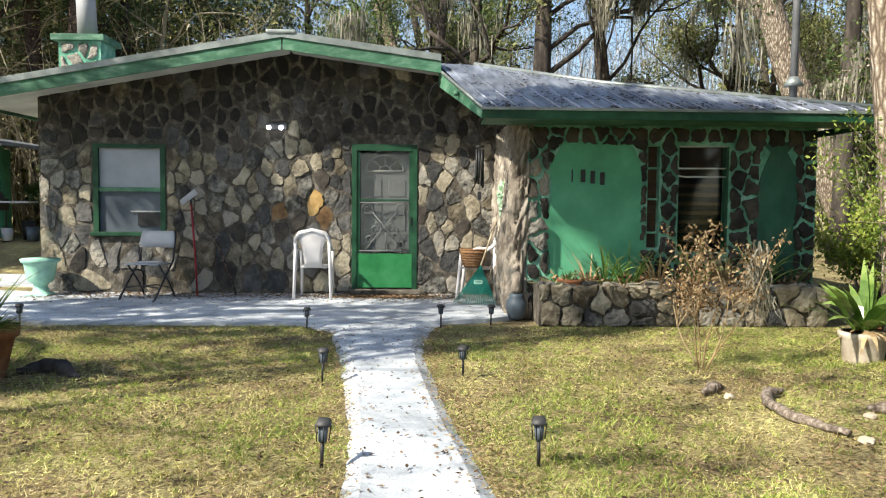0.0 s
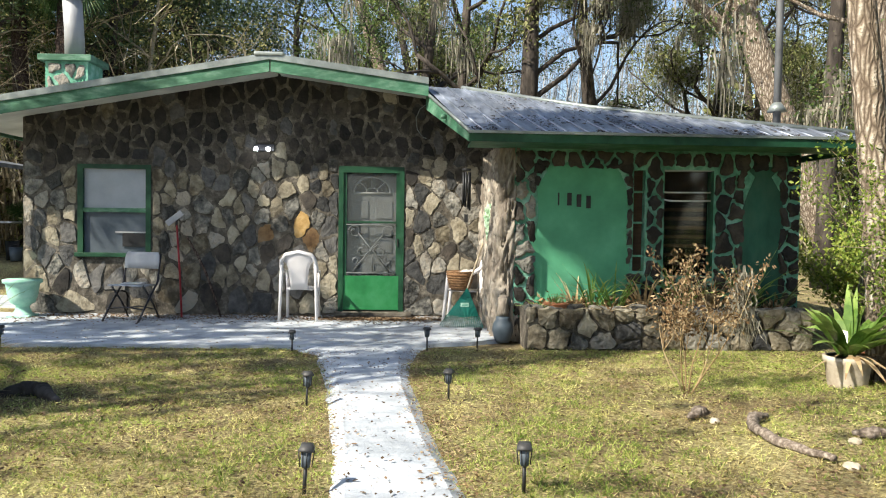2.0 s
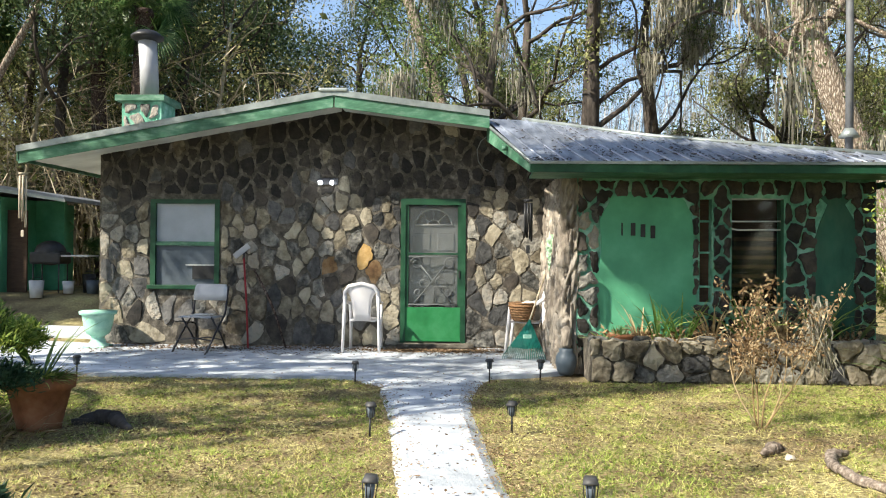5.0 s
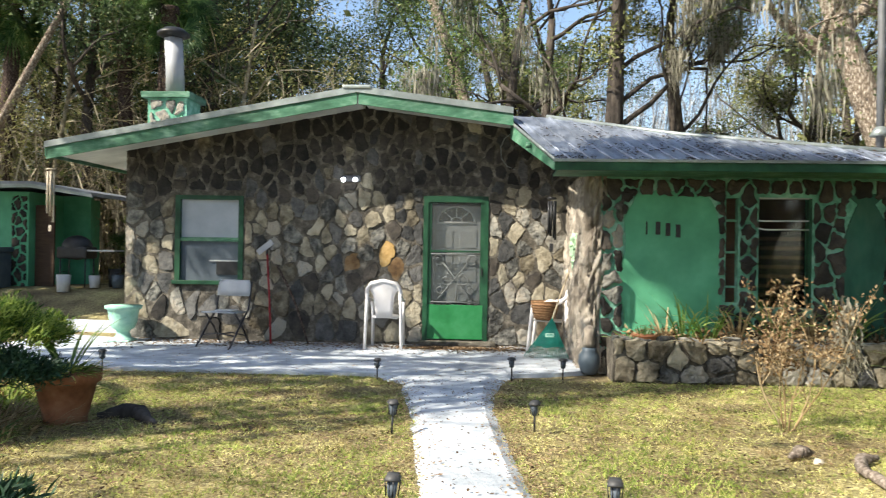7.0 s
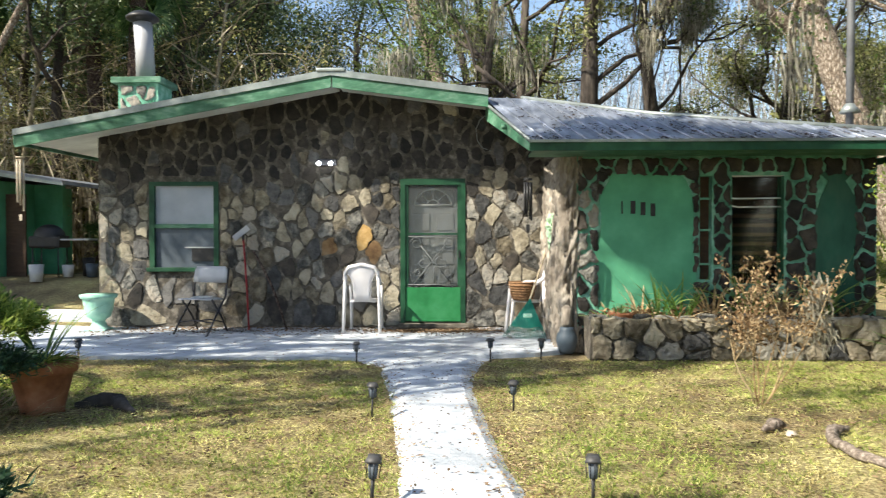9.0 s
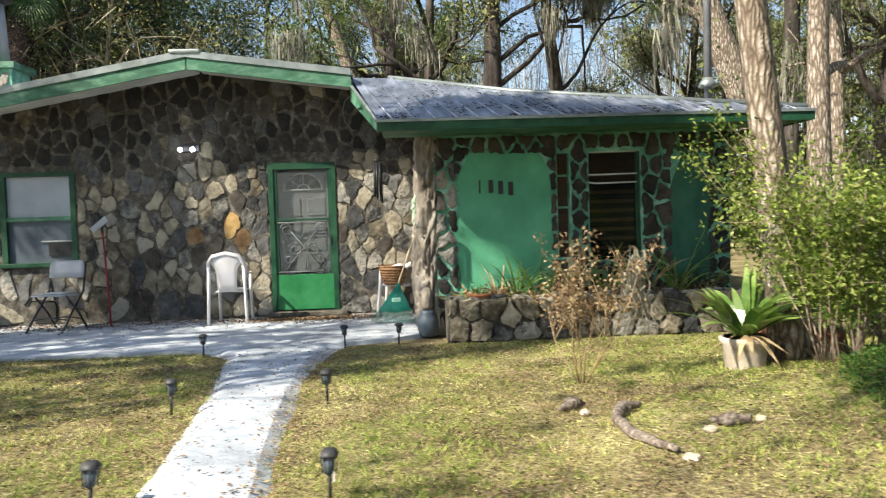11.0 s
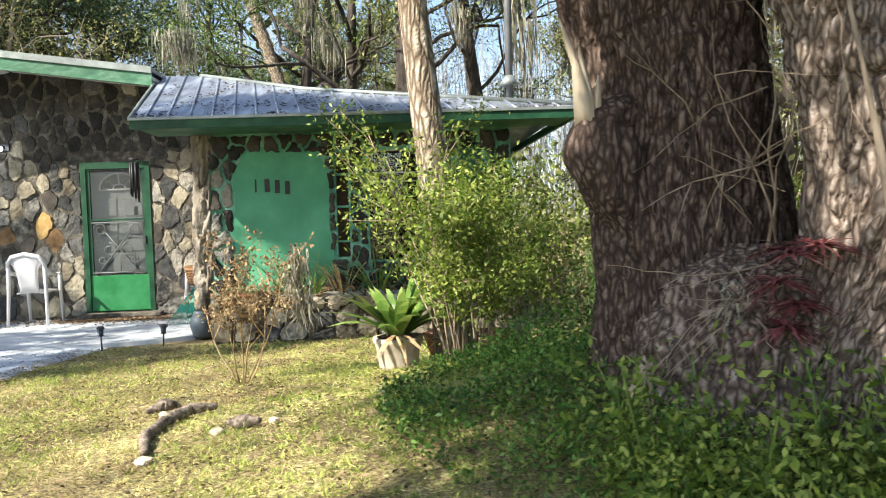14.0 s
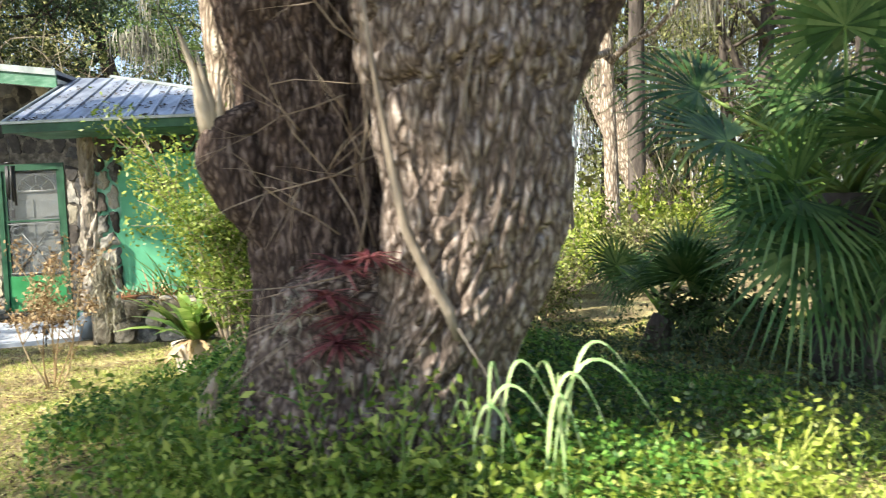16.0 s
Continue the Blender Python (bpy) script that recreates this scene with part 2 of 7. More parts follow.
m_ground = M("lawn soil and thatch", [(.06, .046, .026), (.17, .135, .065), (.31, .26, .125), (.48, .42, .23)], 40, 1.0, 1.0, 90, big=.45, bigscale=1.6, dist=.02, detail=9.0, hue=.05)
m_redleaf = M("red bromeliad leaves", [(.09, .022, .028), (.20, .055, .06), (.31, .13, .12)], 5, 0.5, 0, island=0.4, trans=.25)
m_twig = M("grey brown twigs", [(.14, .10, .07), (.27, .21, .15), (.40, .33, .25)], 12, 0.95, 0.3, 40)
m_stem = M("pale thicket stems", [(.13, .11, .07), (.27, .23, .15), (.42, .37, .26)], 9, 0.9, 0, island=0.6, trans=.1)
m_vine_old = M("grey brown vine bark", [(.09, .07, .05), (.20, .165, .125), (.33, .28, .22)], 12, 0.95, 0.9, 40, stretch=(1, 1, .3))
m_vine = M("pale vine bark", [(.24, .19, .13), (.38, .32, .24), (.48, .42, .33)], 9, 0.9, 0.7, 30, stretch=(1, 1, .3))
m_concpot = M("rough concrete pot", [(.30, .25, .18), (.46, .40, .31), (.58, .52, .42)], 6, 0.95, 0.5, 30)
m_shed_roof = M("grey shed roof sheet", [(.14, .15, .17), (.24, .26, .28)], 5, 0.5, 0.2, 30, metal=.4)
m_bluebin = M("blue grey plastic", [(.045, .065, .085), (.08, .10, .12)], 5, 0.5, 0.05, 30)
m_bucket = M("grey white bucket", [(.40, .41, .42), (.52, .53, .53)], 6, 0.5, 0.05, 30)
m_trunkstone = M("ribbed petrified stone", [(.095, .077, .06), (.255, .222, .18), (.46, .42, .35)], 9, 0.9, 1.0, 22, stretch=(1, 1, .22), dist=.03)
m_grass_green = M("green grass", [(.105, .17, .022), (.24, .32, .05), (.47, .50, .14)], 2.0, 0.7, 0, island=0.6, trans=.25, big=.3, hue=.015)
# Darker copy of the podocarpus green, with shade put into the colour.
m_needle_dark = M("podocarpus leaves with shade in colour", [(.015, .045, .022), (.03, .075, .04), (.06, .12, .06)], 3, 0.5, 0, island=0.5, trans=.25, big=.3)
m_leaflitter = M("dark wet leaf litter", [(.012, .010, .010), (.035, .028, .024), (.08, .06, .045)], 5, 0.8, 0, island=0.5)
m_broad = M("glossy broad leaves", [(.045, .105, .016), (.12, .215, .038), (.26, .36, .095)], 4, 0.3, 0, island=0.5, trans=.3, spec=.5)
m_cover = M("vivid ground cover leaves", [(.035, .10, .018), (.085, .20, .03), (.20, .34, .075)], 3, 0.45, 0, island=0.6, trans=.35, big=.35, bigscale=1.5)
m_shrub = M("fresh green shrub leaves", [(.075, .13, .016), (.17, .25, .035), (.36, .42, .10)], 3, 0.45, 0, island=0.6, trans=.4, big=.3, bigscale=1.5)
m_leafy = m_leaf_dark
m_urn_leaf = m_palm


def gauze(name, colour, cover):
    """Fine mesh: a thread that covers part of the view."""
    m, nt, bsdf, ln = nodes_of(name)
    t, mix = nt.nodes.new("ShaderNodeBsdfTransparent"), nt.nodes.new("ShaderNodeMixShader")
    bsdf.inputs["Base Color"].default_value, bsdf.inputs["Roughness"].default_value = (*colour, 1), .6
    mix.inputs[0].default_value = cover
    ln.new(t.outputs[0], mix.inputs[1]), ln.new(bsdf.outputs[0], mix.inputs[2])
    ln.new(mix.outputs[0], nt.nodes["Material Output"].inputs["Surface"])
    return m


m_gauze = gauze("insect mesh", (.06, .07, .07), .34)

m_cap = M("grey black lamp cap", [(.03, .03, .03), (.07, .07, .07)], 9, 0.5, 0.1, 60)
m_grille = M("dull grey iron", [(.09, .10, .10), (.16, .17, .17)], 9, 0.6, 0.1, 40)
m_greenpatch = M("flaking pale green paint", [(.20, .24, .16), (.36, .52, .36), (.50, .66, .48)], 14, 0.8, 0.8, 30)
m_mast = M("dull grey pipe", [(.10, .105, .11), (.17, .175, .18)], 6, 0.6, 0.1, 30, metal=.2)
# Twig colour paled towards blue-grey to give the haze of distance.
m_farwood = M("haze-coloured bare twigs", [(.19, .205, .215), (.27, .285, .295), (.35, .365, .375)], 4, 0.95, 0, island=0.5)
m_brownleaf = M("dark brown oak leaves", [(.06, .038, .02), (.15, .098, .055), (.27, .185, .11)], 4, 0.9, 0, island=0.6, trans=.15)


# ---- builders ----
def mesh_of(name, verts, faces, material, smooth=False):
    me = bpy.data.meshes.new(name)
    me.from_pydata([tuple(v) for v in verts], [], faces)
    me.materials.append(material)
    if smooth:
        me.polygons.foreach_set("use_smooth", [True] * len(me.polygons))
    me.update()
    return me


FINE = ("crown", "moss", "leaves", "stem_growth", "twig_growth", "branch_growth", "frond", "rosette", "stalk_cluster")


def put(name, me, parent=None, label=""):
    ob = new(name, me)
    if name in FINE:
        tagged(ob, kind="stuff")
    if parent is not None:
        ob.parent = parent
    return tagged(ob, label)


def part(name, bm, material, parent=None, label="", smooth=False):
    """Links a bmesh as one mesh object under a thing or a part."""
    me = bpy.data.meshes.new(name)
    bmesh.ops.recalc_face_normals(bm, faces=bm.faces[:])
    bm.to_mesh(me)
    bm.free()
    me.materials.append(material)
    if smooth:
        me.polygons.foreach_set("use_smooth", [True] * len(me.polygons))
    return put(name, me, parent, label)


def thing(name, x, y, z, label, category, group="", rz=0.0):
    ob = new(name)
    ob.empty_display_size = 0.1
    ob.matrix_basis = pose(x, y, z, 0, 0, rz)
    return tagged(ob, label, category, group)


def box(lo, hi, bm=None, bevel=0.0, m=None):
    bm = bm or bmesh.new()
    c = [(a + b) / 2 for a, b in zip(lo, hi)]
    s = [max(1e-4, b - a) for a, b in zip(lo, hi)]
    mat = Matrix.Translation(c) @ Matrix.Diagonal((*s, 1))
    made = bmesh.ops.create_cube(bm, size=1, matrix=(m or Matrix()) @ mat)
    if bevel:
        edges = list({e for v in made["verts"] for e in v.link_edges})
        bmesh.ops.bevel(bm, geom=edges, offset=bevel, segments=2, affect="EDGES", profile=0.6)
    return bm


def tube_data(points, radii, sides=8, rough=0.0, rng=None, caps=True):
    """Verts and faces of a tapering tube along points."""
    pts = [Vector(p) for p in points]
    verts, faces = [], []
    up = Vector((0.31, 0.2, 0.93))
    for i, p in enumerate(pts):
        d = (pts[min(i + 1, len(pts) - 1)] - pts[max(i - 1, 0)]).normalized()
        a = d.cross(up)
        if a.length < 1e-3:
            a = d.cross(Vector((1, 0, 0)))
        a.normalize()
        b = d.cross(a)
        for k in range(sides):
            t = 2 * math.pi * k / sides
            r = radii[i] * (1 + (rng.uniform(-rough, rough) if rough else 0))
            verts.append(p + (a * math.cos(t) + b * math.sin(t)) * r)
    for i in range(len(pts) - 1):
        for k in range(sides):
            j = (k + 1) % sides
            faces.append((i * sides + k, i * sides + j, (i + 1) * sides + j, (i + 1) * sides + k))
    if caps:
        faces.append(tuple(range(sides - 1, -1, -1)))
        faces.append(tuple(range((len(pts) - 1) * sides, len(pts) * sides)))
    return verts, faces


class Heap:
    """Verts and faces gathered into one mesh."""

    def __init__(self):
        self.v, self.f = [], []

    def add(self, data):
        n = len(self.v)
        self.v.extend(data[0])
        self.f.extend([tuple(i + n for i in f) for f in data[1]])
        return self

    def tube(self, points, radii, sides=8, rough=0.0, rng=None):
        if not isinstance(radii, (list, tuple)):
            radii = [radii] * len(points)
        return self.add(tube_data(points, radii, sides, rough, rng))

    def put(self, name, material, parent=None, label="", smooth=True):
        return put(name, mesh_of(name, self.v, self.f, material, smooth), parent, label)


def quads(name, verts, material):
    """A mesh of loose three- or four-cornered pieces from an array n x k x 3."""
    verts = np.asarray(verts, dtype=np.float32)
    n, k = verts.shape[:2]
    me = bpy.data.meshes.new(name)
    me.vertices.add(n * k)
    me.vertices.foreach_set("co", verts.reshape(-1))
    me.loops.add(n * k)
    me.loops.foreach_set("vertex_index", np.arange(n * k, dtype=np.int32))
    me.polygons.add(n)
    me.polygons.foreach_set("loop_start", np.arange(0, n * k, k, dtype=np.int32))
    me.materials.append(material)
    me.update(calc_edges=True)
    return me


def unit(a):
    return a / np.maximum(1e-6, np.linalg.norm(a, axis=-1, keepdims=True))


def leaves(centres, size, rng, aspect=0.5, droop=0.0, way=None, spread=1.0):
    """Diamond leaves at centres, turned at random or about a given way."""
    n = len(centres)
    d = rng.normal(size=(n, 3)) * spread
    if way is not None:
        d = d + way
    d[:, 2] -= droop
    d = unit(d)
    s = unit(np.cross(d, rng.normal(size=(n, 3))))
    L = (size * rng.uniform(0.6, 1.3, n))[:, None]
    c = np.asarray(centres)
    nrm = np.cross(d, s)
    return np.stack([c, c + d * L * .5 + s * L * aspect * .5 + nrm * L * .06, c + d * L, c + d * L * .5 - s * L * aspect * .5 + nrm * L * .06], 1)


def sprigs(centres, size, rng, aspect=0.7):
    """Three-cornered leaf sprays, for crowns far off."""
    n = len(centres)
    d = unit(rng.normal(size=(n, 3)))
    s = unit(np.cross(d, rng.normal(size=(n, 3))))
    L = (size * rng.uniform(0.5, 1.4, n))[:, None]
    c = np.asarray(centres)
    return np.stack([c, c + d * L * .6 + s * L * aspect * .5, c + d * L - s * L * aspect * .3], 1)


def blades(bases, ways, length, width, rng, bend=0.5, segs=3):
    """Long strap leaves that rise along ways and bend over: strips of four-cornered pieces."""
    out = []
    bases, ways = np.asarray(bases, float), unit(np.asarray(ways, float))
    n = len(bases)
    L = (length * rng.uniform(0.7, 1.15, n))[:, None]
    side = unit(np.cross(ways, np.array([0, 0, 1.0])) + rng.normal(size=(n, 3)) * .15)
    b = (bend * rng.uniform(0.4, 1.3, n))[:, None]
    flat = unit(np.stack([ways[:, 0], ways[:, 1], np.full(n, -0.6)], 1))
    def at(t):
        return bases + ways * L * t + (flat - ways * .4) * L * b * t * t
    for k in range(segs):
        t0, t1 = k / segs, (k + 1) / segs
        w0 = width * (1 - t0 ** 2) * .5 * (0.7 + 0.6 * min(1, 3 * t0))
        w1 = width * (1 - t1 ** 2) * .5 * (0.7 + 0.6 * min(1, 3 * t1))
        p0, p1 = at(t0), at(t1)
        out.append(np.stack([p0 - side * w0, p0 + side * w0, p1 + side * w1, p1 - side * w1], 1))
    return np.concatenate(out)


def ground_z(x, y):
    """The lawn falls gently from the lane to the house, swells round the oak's roots, and rises to the shed."""
    bank = max(0.0, min(1.0, (y - 14.8) / 2.2)) * max(0.0, min(1.0, (-6.3 - x) / 1.2))
    return .5 * bank * bank * (3 - 2 * bank) + 0.03 * max(0.0, min(6.0, 8.5 - y)) + .35 * math.exp(-((x - 4.3) ** 2 + (y - 4.5) ** 2) / 3.4)


def clip(poly, n, c):
    """The part of a polygon where n . p <= c."""
    out = []
    for i, p in enumerate(poly):
        q = poly[(i + 1) % len(poly)]
        a, b = n[0] * p[0] + n[1] * p[1] - c, n[0] * q[0] + n[1] * q[1] - c
        if a <= 0:
            out.append(p)
        if a * b < 0:
            t = a / (a - b)
            out.append((p[0] + (q[0] - p[0]) * t, p[1] + (q[1] - p[1]) * t))
    return out


def cells(outline, seeds, stretch, holes=()):
    """Voronoi cells of seeds inside a convex outline, with oblong holes (u0, v0, u1, v1)."""
    su, sv = stretch
    pts = np.array([(u * su, v * sv) for u, v in seeds])
    res = []
    for i, p in enumerate(pts):
        poly = [(u * su, v * sv) for u, v in outline]
        d = ((pts - p) ** 2).sum(1)
        for j in np.argsort(d)[1:22]:
            q = pts[j]
            n = q - p
            poly = clip(poly, n, n @ (p + q) / 2)
            if len(poly) < 3:
                break
        poly = [(a / su, b / sv) for a, b in poly]
        u, v = seeds[i]
        for u0, v0, u1, v1 in holes:
            if len(poly) < 3 or max(a for a, _ in poly) < u0 or min(a for a, _ in poly) > u1 or max(b for _, b in poly) < v0 or min(b for _, b in poly) > v1:
                continue
            gaps = [(u0 - u, (1, 0), u0), (u - u1, (-1, 0), -u1), (v0 - v, (0, 1), v0), (v - v1, (0, -1), -v1)]
            g = max(gaps, key=lambda k: k[0])
            poly = clip(poly, g[1], g[2]) if g[0] > -0.1 else []
        res.append(poly if len(poly) > 2 else [])
    return res


def scatter(outline_box, gap, rng, tries=4000, keep=None, grade=None):
    """Seeds spread at random, no two nearer than gap (or gap * grade(u, v))."""
    u0, v0, u1, v1 = outline_box
    out = []
    for _ in range(tries):
        u, v = rng.uniform(u0, u1), rng.uniform(v0, v1)
        if keep and not keep(u, v):
            continue
        g = gap * (grade(u, v) if grade else 1)
        if all((u - a) ** 2 + (v - b) ** 2 > (g * .5 + h * .5) ** 2 for a, b, h in out):
            out.append((u, v, g))
    return [(u, v) for u, v, _ in out]


def stone_data(poly, gap, depth, frame_of, rng):
    """A domed, chipped stone over a polygon; frame_of(u, v, d) gives the place d in front of the wall."""
    cu, cv = sum(p[0] for p in poly) / len(poly), sum(p[1] for p in poly) / len(poly)
    ring = []
    for i, p in enumerate(poly):
        q = poly[(i + 1) % len(poly)]
        for f in (.14, .38, .64, .86) if math.hypot(q[0] - p[0], q[1] - p[1]) > .13 else (.22, .78):
            ring.append((p[0] + (q[0] - p[0]) * f + rng.uniform(-.016, .016), p[1] + (q[1] - p[1]) * f + rng.uniform(-.016, .016)))
    size = math.sqrt(max(1e-4, sum((p[0] - cu) ** 2 + (p[1] - cv) ** 2 for p in poly) / len(poly)))
    if size < gap * 1.4:
        return None
    tu, tv = rng.uniform(-.13, .13), rng.uniform(-.13, .13)
    # corners pulled in: worn stones are rounder than their beds
    def ringat(f, d, jit):
        out = []
        for u, v in ring:
            du, dv = u - cu, v - cv
            r = math.hypot(du, dv)
            k = max(0.15, (min(r, 1.75 * size) - gap) / max(r, 1e-6)) * f
            lift = (tu * du + tv * dv) * k if d > 0 else 0
            out.append(frame_of(cu + du * k, cv + dv * k, max(d, 0) + lift + rng.uniform(-jit, jit) if d > 0 else d))
        return out
    v = ringat(1.0, -0.012, 0) + ringat(.94, depth * .8, depth * .16) + ringat(.6, depth * 1.02, depth * .1)
    v.append(frame_of(cu, cv, depth * rng.uniform(1.0, 1.12)))
    n = len(ring)
    f = []
    for r in (0, 1):
        for i in range(n):
            j = (i + 1) % n
            f.append((r * n + i, r * n + j, (r + 1) * n + j, (r + 1) * n + i))
    for i in range(n):
        f.append((2 * n + i, 2 * n + (i + 1) % n, 3 * n))
    return v, f


def bark_tube(points, radii, sides=96, rings=120, ridge=.035, seed=0.0, freq=(9, 1.6), twist=.5):
    """A thick trunk whose bark stands out in long, braided ridges parted by narrow furrows."""
    P = [Vector(p) for p in points]
    v, f = [], []
    n = len(P) - 1
    for i in range(rings + 1):
        u = i / rings * n
        k = min(n - 1, int(u))
        t = u - k
        p0, p1, p2, p3 = P[max(0, k - 1)], P[k], P[k + 1], P[min(n, k + 2)]
        c = .5 * ((2 * p1) + (p2 - p0) * t + (2 * p0 - 5 * p1 + 4 * p2 - p3) * t * t + (3 * p1 - p0 - 3 * p2 + p3) * t ** 3)
        r = radii[k] + (radii[k + 1] - radii[k]) * (t * t * (3 - 2 * t))
        for j in range(sides):
            a = 2 * math.pi * j / sides
            ca, sa = math.cos(a), math.sin(a)
            tw = a - twist * c.z
            q = (math.cos(tw) * freq[0] * r * 1.3 + seed, math.sin(tw) * freq[0] * r * 1.3, c.z * freq[1])
            w = noise.noise((q[0] * .7, q[1] * .7, q[2] * 1.1)) * .38
            e = abs(noise.noise((q[0] * 1.5 + w, q[1] * 1.5 + w, q[2])))
            e2 = abs(noise.noise((q[0] * 1.1 + 7, q[1] * 1.1 - w, q[2] * 2.6 + w * 2)))
            h = min(1.0, e * 4.0) ** .8 * (.62 + .38 * min(1.0, e2 * 6)) + .5 * e + .16 * noise.noise((q[0] * 3.4, q[1] * 3.4, q[2] * 5))
            big = .06 * noise.noise((ca * 1.3 + seed, sa * 1.3, c.z * .9)) + .05 * noise.noise((ca * 2.5, sa * 2.5 + seed, c.z * 1.5))
            rr = r * (1 + big) + ridge * (h - .5)
            v.append((c.x + ca * rr, c.y + sa * rr, c.z))
    for i in range(rings):
        for j in range(sides):
            b = (j + 1) % sides
            f.append((i * sides + j, i * sides + b, (i + 1) * sides + b, (i + 1) * sides + j))
    return v, f


# ---- ground, patio, path ----
def ground():
    xs = sorted(set([-700, -300, -120, -60, -40, -25] + [i * .5 for i in range(-36, -13)] + [round(-6.5 + i * .08, 2) for i in range(188)] + [i * .5 for i in range(18, 45)] + [25, 40, 60, 120, 300, 700]))
    ys = sorted(set([-700, -200, -60, -20, -10, -6] + [i * .5 for i in range(-8, 3)] + [round(1.5 + i * .08, 2) for i in range(94)] + [i * .5 for i in range(18, 60)] + [33, 40, 60, 120, 300, 700]))
    v, f = [], []
    for y in ys:
        for x in xs:
            near = abs(x) < 22 and -6 < y < 30
            tussock = .010 * noise.noise((x * 3.6, y * 3.6, 1.7)) + .006 * noise.noise((x * 8, y * 8, 6.2)) if -6.6 < x < 8.6 and 1.4 < y < 9 else 0
            v.append((x, y, ground_z(x, y) - .012 + tussock + (.016 * noise.noise((x * .6, y * .6, 3.1)) if near else 0)))
    w = len(xs)
    for j in range(len(ys) - 1):
        for i in range(w - 1):
            f.append((j * w + i, j * w + i + 1, (j + 1) * w + i + 1, (j + 1) * w + i))
    g = put("ground", mesh_of("ground", v, f, m_ground, True))
    tagged(g, "sparse yellow-green lawn over sandy soil", "lawn", kind="structure")


def prism(outline, z0, z1, tilt=None):
    """A flat slab over an outline; tilt(x, y) lifts its corners."""
    n = len(outline)
    v = [(x, y, z0 + (tilt(x, y) if tilt else 0)) for x, y in outline] + [(x, y, z1 + (tilt(x, y) if tilt else 0)) for x, y in outline]
    f = [tuple(range(n - 1, -1, -1)), tuple(range(n, 2 * n))] + [(i, (i + 1) % n, n + (i + 1) % n, n + i) for i in range(n)]
    return v, f


def paving():
    front = [(-6.9, 8.75), (-4.6, 8.86), (-2.9, 8.84), (-1.25, 8.86), (0.0, 9.02), (.55, 9.2), (.9, 9.42), (1.06, 9.62)]
    v, f = prism(front + [(1.06, 11.66), (-5.7, 11.66), (-6.9, 12.0)], -.15, .035)
    tagged(put("patio", mesh_of("patio", v, f, m_concrete)), "white-painted concrete patio strewn with leaf litter", "patio", kind="structure")
    left = [(-1.55, 8.84), (-1.2, 8.45), (-1.05, 7.6), (-.86, 6.4), (-.73, 5.4), (-.64, 4.5), (-.60, 4.0), (-.57, 3.4), (-.56, 2.4), (-.56, -3)]
    right = [(.12, 9.02), (-.02, 8.5), (-.13, 7.6), (-.1, 6.4), (-.04, 5.4), (.03, 4.6), (.09, 4.1), (.16, 3.4), (.2, 2.4), (.2, -3)]
    v, f = [], []
    for (a, b), (c, d) in zip(left, right):
        za, zc = ground_z(a, b) + .028, ground_z(c, d) + .028
        for k in range(7):
            t = k / 6
            j = .025 * noise.noise((a * 3 + k * 2, b * 2.2, 1)) if k in (0, 6) else 0
            v.append((a + (c - a) * t + j, b + (d - b) * t, za + (zc - za) * t + .006 * noise.noise((t * 4, b, 0)) - (.06 if k in (0, 6) else 0)))
    for i in range(len(left) - 1):
        for k in range(6):
            f.append((i * 7 + k, i * 7 + k + 1, (i + 1) * 7 + k + 1, (i + 1) * 7 + k))
    p = put("path", mesh_of("path", v, f, m_concrete, False))
    tagged(p, "white-painted concrete garden path with fallen leaves", "path", kind="structure")
    v, f = prism([(-12, 13.2), (-6.0, 12.6), (-6.0, 14.3), (-12, 15.0)], -.1, .02)
    tagged(put("pavement", mesh_of("pavement", v, f, m_concrete)), "pale concrete side walkway beside the house", "walkway", kind="structure")


ground()
paving()

# ---- the stone house ----
FACE, LEFT, RIGHT = 11.65, -5.66, 1.06
RIDGE = (-2.08, 3.63)
WING_Y, EAVE_Y = 9.5, 8.76


def roof_z(x):
    return RIDGE[1] - (.179 * (RIDGE[0] - x) if x < RIDGE[0] else .132 * (x - RIDGE[0]))


def slab(outline, y0, y1, bm=None):
    """A wall piece: an outline in x and z, from y0 to y1."""
    bm = bm or bmesh.new()
    a = [bm.verts.new((x, y0, z)) for x, z in outline]
    b = [bm.verts.new((x, y1, z)) for x, z in outline]
    n = len(outline)
    bm.faces.new(a), bm.faces.new(b[::-1])
    for i in range(n):
        bm.faces.new((a[i], b[i], b[(i + 1) % n], a[(i + 1) % n]))
    return bm


WIN = (-4.90, .86, -3.87, 2.17)
DOOR = (-1.20, .10, -.255, 2.20)


def top_of_wall(x):
    return roof_z(x) - .11


house = thing("house", -2, 14, 0, "single-storey fieldstone cottage with green trim and metal roof", "house")
house.matrix_basis = Matrix()


def wall_front():
    bm = bmesh.new()
    cut = [LEFT, WIN[0], WIN[2], RIDGE[0], DOOR[0], DOOR[2], RIGHT]
    for a, b in zip(cut, cut[1:]):
        zs = [(0.0, None)]
        if a == WIN[0]:
            zs = [(0.0, WIN[1]), (WIN[3], None)]
        if a == DOOR[0]:
            zs = [(0.0, DOOR[1]), (DOOR[3], None)]
        for z0, z1 in zs:
            ta, tb = (z1, z1) if z1 else (top_of_wall(a), top_of_wall(b))
            slab([(a, z0), (b, z0), (b, tb), (a, ta)], FACE, FACE + .26, bm)
    bmesh.ops.remove_doubles(bm, verts=bm.verts[:], dist=1e-4)
    return part("wall", bm, m_mortar, house, "front wall of grey-brown fieldstone in raised mortar")


front_wall = wall_front()
